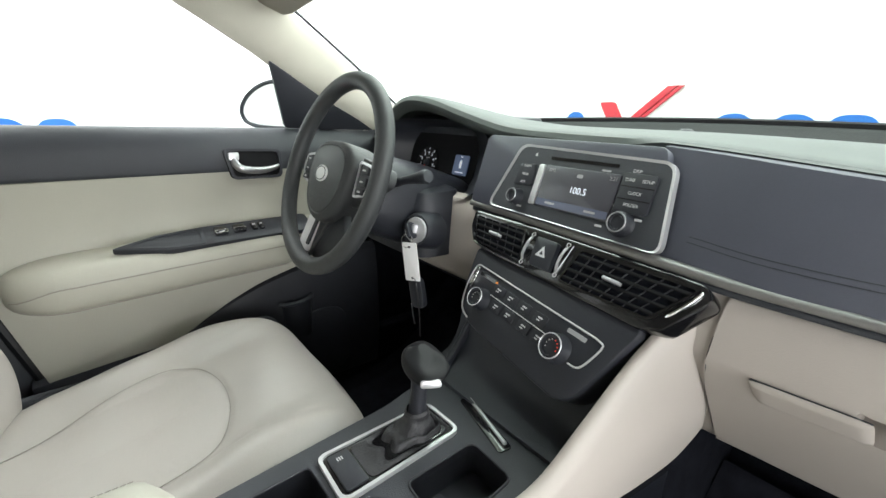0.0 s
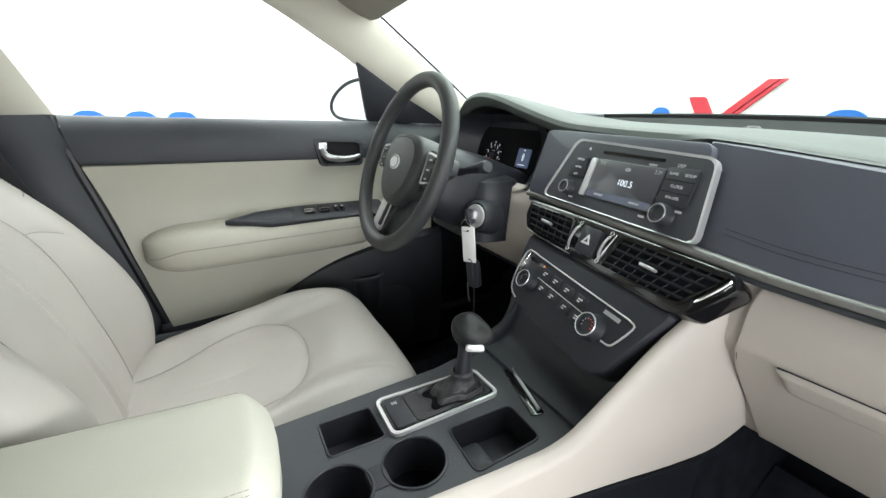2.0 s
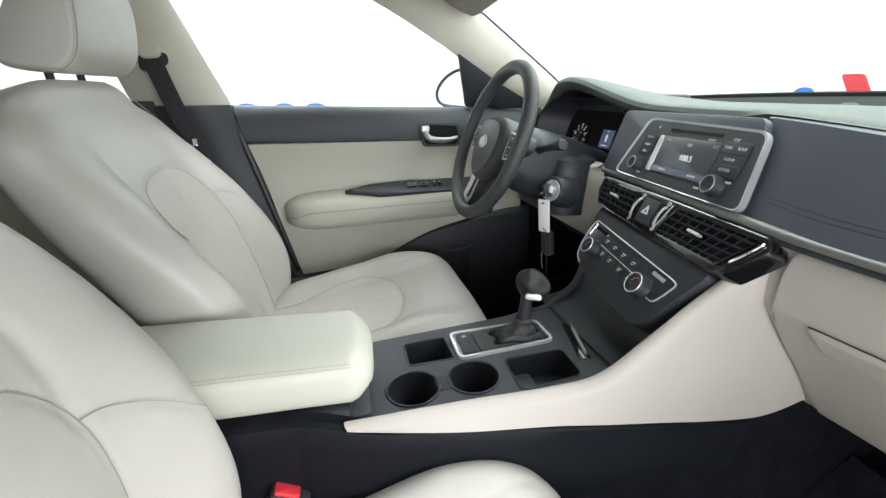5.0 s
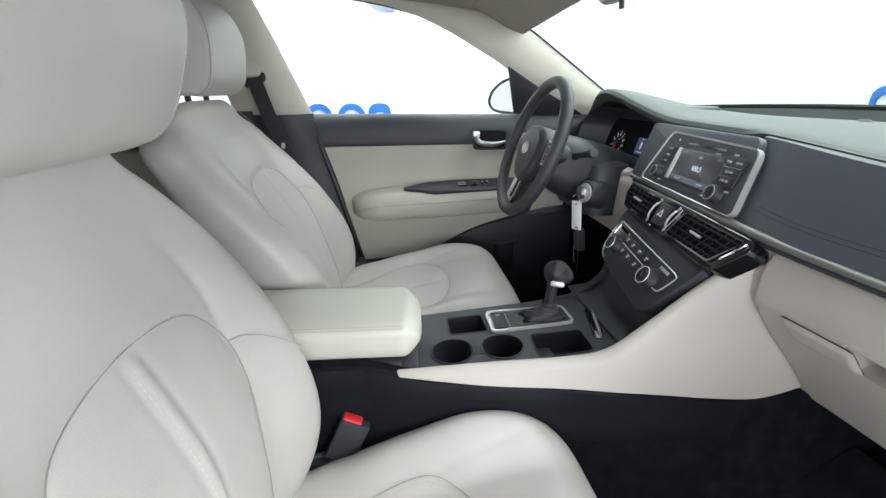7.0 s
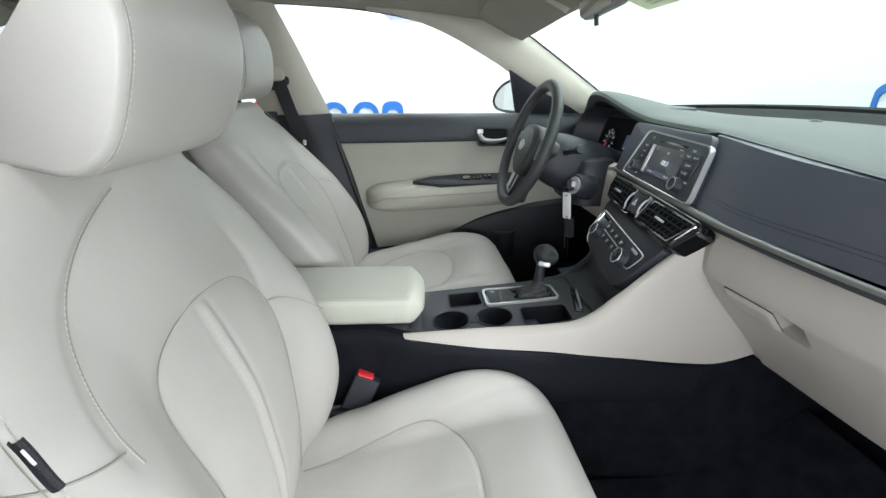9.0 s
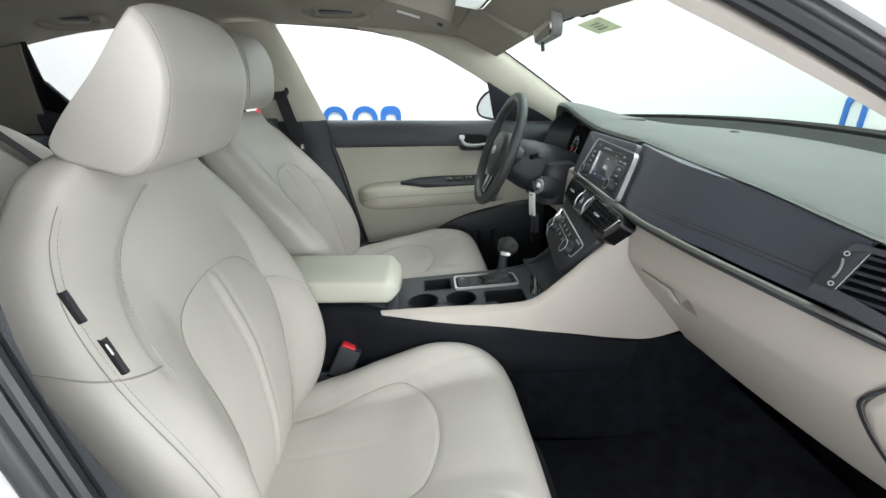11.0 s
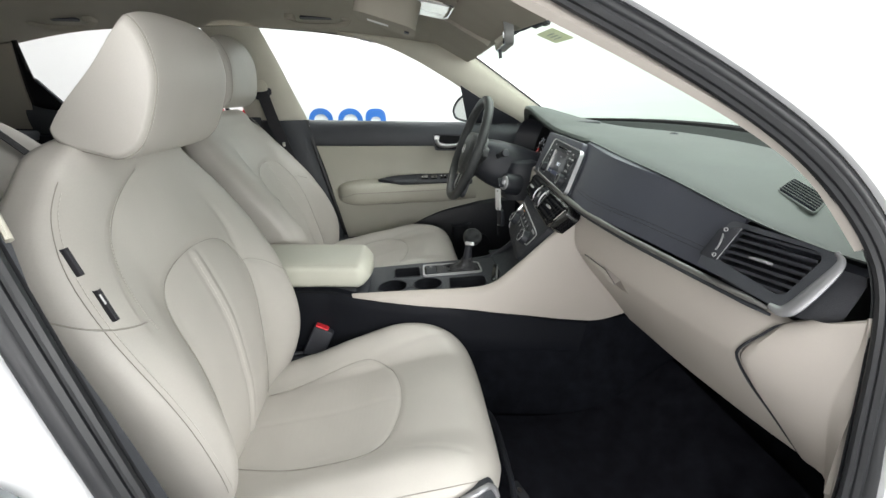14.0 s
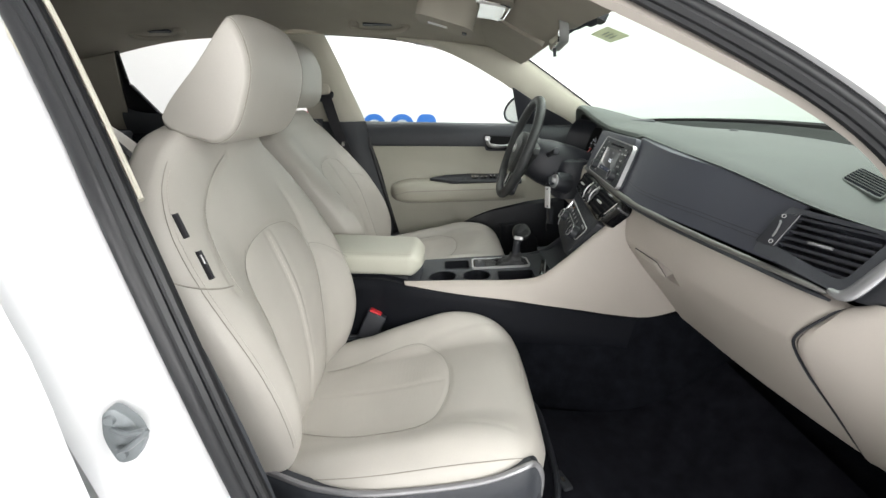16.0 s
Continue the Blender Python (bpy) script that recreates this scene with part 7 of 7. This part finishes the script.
        bot = spline([(0.096, -0.303, 0.600), (0.100, -0.16, 0.595), (0.106, -0.02, 0.590), (0.112, 0.06, 0.582), (0.125, 0.15, 0.572), (0.140, 0.24, 0.562), (0.150, 0.33, 0.560), (0.155, 0.41, 0.588)], 44) if sg < 0 else spline([(0.1345, -0.300, 0.634), (0.150, -0.16, 0.617), (0.158, -0.02, 0.604), (0.164, 0.06, 0.594), (0.171, 0.15, 0.585), (0.178, 0.24, 0.575), (0.184, 0.33, 0.572), (0.190, 0.41, 0.598)], 44)
        rows = []
        for a, b in zip(top, bot):
            row = [(sg * (a[0] - 0.012), a[1] + 0.004, a[2] - 0.010), (sg * (a[0] - 0.0115), a[1] + 0.002, a[2] - 0.001), (sg * (a[0] - 0.010), a[1] + 0.001, a[2] + 0.0012), (sg * (a[0] - 0.006), a[1], a[2] + 0.0020), (sg * (a[0] - 0.001), a[1] + 0.001, a[2] + 0.0008), (sg * (a[0] + 0.004), a[1] + 0.004, a[2] - 0.004)]
            high = max(a[2] - b[2], 0.01)
            for f in np.linspace(max(0.12, min(0.7, 0.009 / high)), 1, 10):
                p = a + (b - a) * f
                row.append((sg * (p[0] + 0.006 * (1 - f) + 0.010 * math.sin(math.pi * f) * smooth01((p[1] - 0.0) / 0.25)), p[1], p[2]))
            row.append((sg * (b[0] - 0.012), b[1], b[2] - 0.004))
            rows.append(row)
        part("wing_panel", thick(grid(rows), 0.006), BEIGE if sg > 0 else BLACKPL, t, "beige plastic console wing" if sg > 0 else "black plastic console wing")
        rows, foot = [], []
        for b, y in zip(spline([(0.112, -0.75, 0.642), (0.114, -0.42, 0.642), (0.122, -0.355, 0.641), (0.133, -0.303, 0.632), (0.141, -0.24, 0.622), (0.158, -0.02, 0.600), (0.178, 0.24, 0.571), (0.184, 0.33, 0.568), (0.188, 0.50, 0.58), (0.190, 0.72, 0.57)] if sg > 0 else [(0.090, -0.75, 0.60), (0.092, -0.40, 0.60), (0.100, -0.16, 0.594), (0.106, -0.02, 0.588), (0.140, 0.24, 0.558), (0.150, 0.33, 0.556), (0.158, 0.50, 0.57), (0.160, 0.72, 0.57)], 40), range(40)):
            foot.append([(sg * (b[0] + dx - 0.004), b[1], b[2] + (0.27 - b[2]) * f) for dx, f in ((-0.02, -0.02), (-0.004, -0.005), (0.0, 0.02), (0.004, 0.3), (0.010, 0.6), (0.016, 1.0))])
            if b[1] < 0.312:
                low = 0.482 + 0.02 * smooth01((-0.3 - b[1]) / 0.3)
                slant = 0.018 * smooth01((b[1] - 0.26) / 0.05)
                rows.append([(sg * (b[0] + dx), b[1] - slant * f, b[2] + (low - b[2]) * f) for dx, f in ((-0.014, -0.02), (0.0005, -0.01), (0.0035, 0.02), (0.0035, 0.2), (0.0055, 0.6), (0.0075, 0.96), (0.006, 1.0), (-0.006, 1.01))])
        part("side_panel", thick(grid(rows), 0.004), SIDEBLACK, t, "black plastic console side")
        part("side_carpet", thick(grid(foot), 0.006), CARPET, t, "black carpet below the console side")
    part("rear_box", box(-0.096, 0.113, -0.78, -0.30, 0.30, 0.642, 0.010), BLACKPL, t, "black console storage box")
    # step panel between the lid and the top
    part("lid_step", box(-0.100, 0.100, -0.31, -0.272, 0.58, 0.630, 0.008), DARKPL, t)
    return t


console()


def armrest():
    t = thing("console_armrest", (0, -0.45, 0.64), "pale cream leather armrest lid on the console", "armrest")
    rows = []
    for k in range(46):
        f = k / 45
        y = -0.262 - 0.40 * f
        e = min(1.0, (math.sin(math.pi / 2 * min(1, f / 0.07))) if f < 0.07 else 1.0)
        row = []
        for j in range(56):
            a = 2 * math.pi * j / 56
            ca, sa = math.cos(a), math.sin(a)
            x = 0.003 + (0.070 + 0.020 * e) * math.copysign(abs(ca) ** 0.36, ca)
            z = 0.672 + (0.010 + 0.026 * e) * math.copysign(abs(sa) ** 0.42, sa) + 0.003 * (1 - (x / 0.09) ** 2) * (sa > 0) + 0.012 * f
            row.append((x, y + 0.012 * (x / 0.09) ** 2 * -(1 - f) * 1.0, z))
        rows.append(row)
    lid = part("lid", grid(rows, around=True, caps=True), CREAM, t, angle=70)
    # two fine stitch rows along each upper edge
    for sg in (-1, 1):
        bm = bmesh.new()
        for up in (0.0278, 0.0308):
            sa = (up / 0.036) ** (1 / 0.42)
            xs = 0.090 * (1 - sa * sa) ** 0.18 + 0.0002
            for y in np.arange(-0.62, -0.30, 0.0058):
                tube([(0.003 + sg * xs, q, 0.672 + up + 0.0008 + 0.012 * (-0.262 - q) / 0.4) for q in (y, y + 0.0042)], 0.0004, 4, bm=bm)
        part("stitching", bm, SEAMDARK, lid)["kind"] = "stuff"


armrest()


# ---------------------------------------------------------------- steering wheel
WHEEL = axes((-0.375, 0.056, 0.946), (1, 0, 0), (0, -math.cos(radians(20)), math.sin(radians(20))))


def steering_wheel():
    m = WHEEL
    t = thing("steering_wheel", (-0.375, 0.056, 0.946), "dark grey leather steering wheel with silver spoke trim", "steering wheel")
    part("rim", tube([m @ Vector((0.171 * math.cos(a), 0.171 * math.sin(a), 0)) for a in (2 * math.pi * k / 96 for k in range(96))], 0.0156, 16, True), WHEELSKIN, t, "worn leather wheel rim")
    # spokes
    for sg in (-1, 1):
        q = [(sg * 0.045, 0.045), (sg * 0.10, 0.038), (sg * 0.162, 0.030), (sg * 0.164, 0.004), (sg * 0.13, -0.012), (sg * 0.085, -0.045), (sg * 0.04, -0.05)]
        part("spoke", plate(rounded(q, 0.012), m @ Matrix.Translation((0, 0, -0.018)), 0.018, 0.006), WHEELSKIN, t)
        pod = rounded([(sg * 0.088, 0.034), (sg * 0.132, 0.029), (sg * 0.140, 0.004), (sg * 0.128, -0.022), (sg * 0.092, -0.030)], 0.008)
        inner = rounded([(sg * 0.091, 0.030), (sg * 0.129, 0.0255), (sg * 0.1365, 0.004), (sg * 0.126, -0.0185), (sg * 0.0945, -0.026)], 0.007)
        sp = part("switch_pod", plate(pod, m @ Matrix.Translation((0, 0, -0.008)), 0.014, 0.002), BLACKPL, t, "black button pod")
        part("pod_rim", frame_ring(pod, inner, m @ Matrix.Translation((0, 0, -0.0055)), 0.004), SILVER, sp)
        for yy, h in ((0.019, 0.012), (0.0, 0.014), (-0.017, 0.010)):
            b = part("button", plate(rrect(0.026, h, 0.003, 3, sg * 0.113, yy), m @ Matrix.Translation((0, 0, -0.0035)), 0.006, 0.0015), DARKPL, sp)
            part("icon", plate(rrect(0.010, 0.003, 0.0008, 2, sg * 0.113, yy), m @ Matrix.Translation((0, 0, -0.0029)), 0.0005), WHITEPRINT, b)
    part("lower_spoke", plate(rounded([(-0.046, -0.050), (0.050, -0.046), (0.082, -0.10), (0.088, -0.148), (0.040, -0.164), (-0.062, -0.160), (-0.072, -0.150)], 0.012), m @ Matrix.Translation((0, 0, -0.018)), 0.014, 0.004), BLACKPL, t, "black lower spoke")
    part("spoke_trim", plate(rounded([(-0.050, -0.050), (-0.018, -0.064), (-0.036, -0.158), (-0.078, -0.150)], 0.010), m @ Matrix.Translation((0, 0, -0.009)), 0.014, 0.004), SPOKESILVER, t, "satin silver spoke trim")
    part("trim_slot", plate(rounded([(-0.022, -0.086), (-0.012, -0.086), (-0.028, -0.142), (-0.040, -0.142)], 0.004), m @ Matrix.Translation((0, 0, -0.0075)), 0.003), BLACKPL, t)
    part("spoke_ridge", tube([m @ Vector(p) for p in spline([(0.062, -0.040, -0.011), (0.030, -0.082, -0.010), (0.0, -0.130, -0.011), (-0.020, -0.158, -0.012)], 14)], 0.0035, 6), WHEELSKIN, t)
    # air bag cover: domed rounded shield
    rows = []
    shield = spline([(0, 0.066), (0.045, 0.060), (0.070, 0.036), (0.074, 0.0), (0.060, -0.042), (0.030, -0.066), (0, -0.072), (-0.030, -0.066), (-0.060, -0.042), (-0.074, 0.0), (-0.070, 0.036), (-0.045, 0.060)], 48, True)
    for s, z in ((1.0, -0.045), (1.0, -0.009), (0.985, -0.001), (0.94, 0.005), (0.84, 0.0085), (0.82, 0.0075), (0.80, 0.0095), (0.5, 0.0135), (0.25, 0.0150), (0.02, 0.0155)):
        rows.append([m @ Vector((x * s * 1.12, y * s * (0.97 if y > 0 else 1.22) - 0.003, z)) for x, y in shield])
    hub = part("airbag_cover", grid(rows, around=True, caps=True), WHEELSKIN, t)
    part("badge", lathe([(0.0, 0.0012), (0.94, 0.0011), (1.0, 0.0), (1.0, -0.003), (0, -0.003)], m @ Matrix.Translation((0, -0.004, 0.0165)) @ Matrix.Diagonal((0.0235, 0.0150, 1, 1)), 32), SPOKESILVER, hub, "plain oval silver badge")
    part("badge_ring", tube([m @ Vector((0.0195 * math.cos(a), -0.004 + 0.0120 * math.sin(a), 0.0176)) for a in (2 * math.pi * k / 36 for k in range(36))], 0.0009, 6, True), DARKPL, hub)
    # column shroud, stalks
    col = thing("steering_column", (-0.375, 0.2, 0.85), "dark grey steering column shroud with stalks", "steering column")
    rows = []
    for z, w, h in ((-0.035, 0.062, 0.058), (-0.05, 0.072, 0.066), (-0.10, 0.084, 0.078), (-0.18, 0.090, 0.085), (-0.28, 0.088, 0.085)):
        rows.append([m @ Vector((w * math.copysign(abs(math.cos(a)) ** 0.7, math.cos(a)), -0.012 + h * math.copysign(abs(math.sin(a)) ** 0.7, math.sin(a)), z)) for a in (2 * math.pi * k / 36 for k in range(36))])
    part("shroud", grid(rows, around=True, caps=True), BLACKPL, col)
    part("column_surround", box(-0.50, -0.262, 0.176, 0.30, 0.785, 0.92, 0.034), BLACKPL, col, "black panel round the column")
    for sg in (-1, 1):
        base = m @ Vector((sg * 0.075, 0.018, -0.09))
        tip = m @ Vector((sg * 0.165, 0.038, -0.085))
        st = part("stalk", tube([base, base.lerp(tip, 0.35), base.lerp(tip, 0.6), tip], [0.010, 0.007, 0.0085, 0.0115], 12), BLACKPL, col)
        part("stalk_end", lathe([(0.0, 0.012), (0.010, 0.011), (0.0125, 0.004), (0.0118, -0.004), (0, -0.004)], axes(tip, (0, 0, 1), tip - base), 18), DARKPL, st)
    # ignition lock, key and tag
    c = Vector((-0.256, 0.164, 0.849))
    m2 = axes(c, (1, 0, 0), (0.30, -0.92, 0.22))
    lock = part("lock_surround", lathe([(0.0, 0.0), (0.021, 0.0), (0.028, 0.002), (0.032, -0.003), (0.036, -0.05), (0, -0.05)], m2, 32), BLACKPL, col, "dark ignition lock surround")
    part("lock_ring", lathe([(0.0, 0.0015), (0.015, 0.0015), (0.0165, 0.004), (0.0225, 0.004), (0.024, 0.001), (0.024, -0.002), (0, -0.002)], m2, 32), SILVER, lock, "silver ignition lock ring")
    key = thing("ignition_key", tuple(c), "ignition key in the lock with hanging white card tag", "key")
    part("blade", box(-0.003, 0.003, -0.010, 0.010, -0.004, 0.012, 0.001, m=m2), SILVER, key)
    part("bow", plate(rrect(0.024, 0.030, 0.008), m2 @ Matrix.Translation((0, 0, 0.012)) @ pose(0, 0, 0, 0, 90, 30), 0.006, 0.001), BLACKPL, key)
    part("ring", tube([m2 @ Vector((0.012 * math.cos(a), -0.020 + 0.012 * math.sin(a), 0.022)) for a in (2 * math.pi * k / 24 for k in range(24))], 0.0011, 6, True), CHROME, key)
    mt = axes((-0.238, 0.140, 0.797), (0.93, 0.35, 0.0), (0.35, -0.93, 0.0)) @ pose(0, 0, 0, 0, 0, 7)
    tag = part("card_tag", plate(rrect(0.032, 0.072, 0.003), mt, 0.0012, 0.0003), TAGWHITE, key, "blank white card tag")
    for yy in (0.028, -0.030):
        part("eyelet", lathe([(0.0, 0.0008), (0.0022, 0.0008), (0.0022, 0.0), (0, 0)], mt @ Matrix.Translation((0, yy, 0)), 12), BLACKPL, tag)
    mf = axes((-0.232, 0.146, 0.735), (0.95, 0.3, 0.0), (0.3, -0.95, 0.0)) @ pose(0, 0, 0, 0, 0, 10)
    fob = part("key_fob", plate(rrect(0.030, 0.058, 0.010, 5), mf, 0.012, 0.004), BLACKPL, key, "black remote key fob")
    part("fob_edge", tube([mf @ Vector(p) for p in ((-0.013, -0.02, 0.0), (-0.0135, -0.045, 0.0), (-0.012, -0.06, 0.0))], 0.0018, 6), CHROME, fob)
    part("hanging_loop", tube([mf @ Vector(p) for p in spline([(0, 0.04, 0), (0.008, 0.02, 0.004), (0.004, -0.04, 0.002), (-0.004, -0.085, 0)], 16)], 0.0012, 5), RUBBER, fob)


steering_wheel()


def footwells():
    for cx in (0.42, -0.40):
        t = thing("floor_mat", (cx, 0.2, 0.28), "black carpet floor mat with plastic clip", "floor mat", "floor mats")
        rows = [[(cx + u * 0.225, y, 0.282 + along([(-0.05, 0.0), (0.34, 0.0), (0.60, 0.185)], y) + 0.012 * abs(cx + u * 0.2)) for u in np.linspace(-1, 1, 12)] for y in np.linspace(-0.04, 0.56, 24)]
        part("mat", thick(grid(rows), 0.008), MATPILE, t)
        part("clip", plate(rrect(0.05, 0.022, 0.004), axes((cx + 0.022, 0.072, 0.2965), (0.8, 0.3, 0), (0, 0, 1)), 0.008, 0.002), DARKPL, t, "dark grey plastic mat clip")
        part("clip_hole", plate(rrect(0.012, 0.008, 0.002), axes((cx + 0.022, 0.072, 0.2972), (0.8, 0.3, 0), (0, 0, 1)), 0.002), GLOSS, t)
    p = thing("pedals", (-0.36, 0.48, 0.35), "black brake and accelerator pedals", "pedals")
    part("brake_pedal", plate(rrect(0.09, 0.05, 0.008), axes((-0.40, 0.46, 0.45), (1, 0, 0), (0, -0.8, 0.6)), 0.015, 0.003), RUBBER, p)
    part("accelerator_pedal", plate(rrect(0.05, 0.14, 0.01), axes((-0.27, 0.50, 0.41), (1, 0, 0), (0, -0.75, 0.65)), 0.015, 0.003), RUBBER, p)
    part("pedal_arm", tube([(-0.40, 0.47, 0.46), (-0.40, 0.52, 0.62)], 0.008, 8), BLACKPL, p)

    solid("door_sill", box(-0.82, -0.715, -1.6, 0.9, 0.18, 0.40, 0.02), CARPET, "black door sill trim", "sill", "structure")
    solid("footwell_side", box(-0.775, -0.750, 0.30, 0.75, 0.26, 0.95, 0.004), CARPET, "black carpeted footwell side", "footwell", "structure")


footwells()
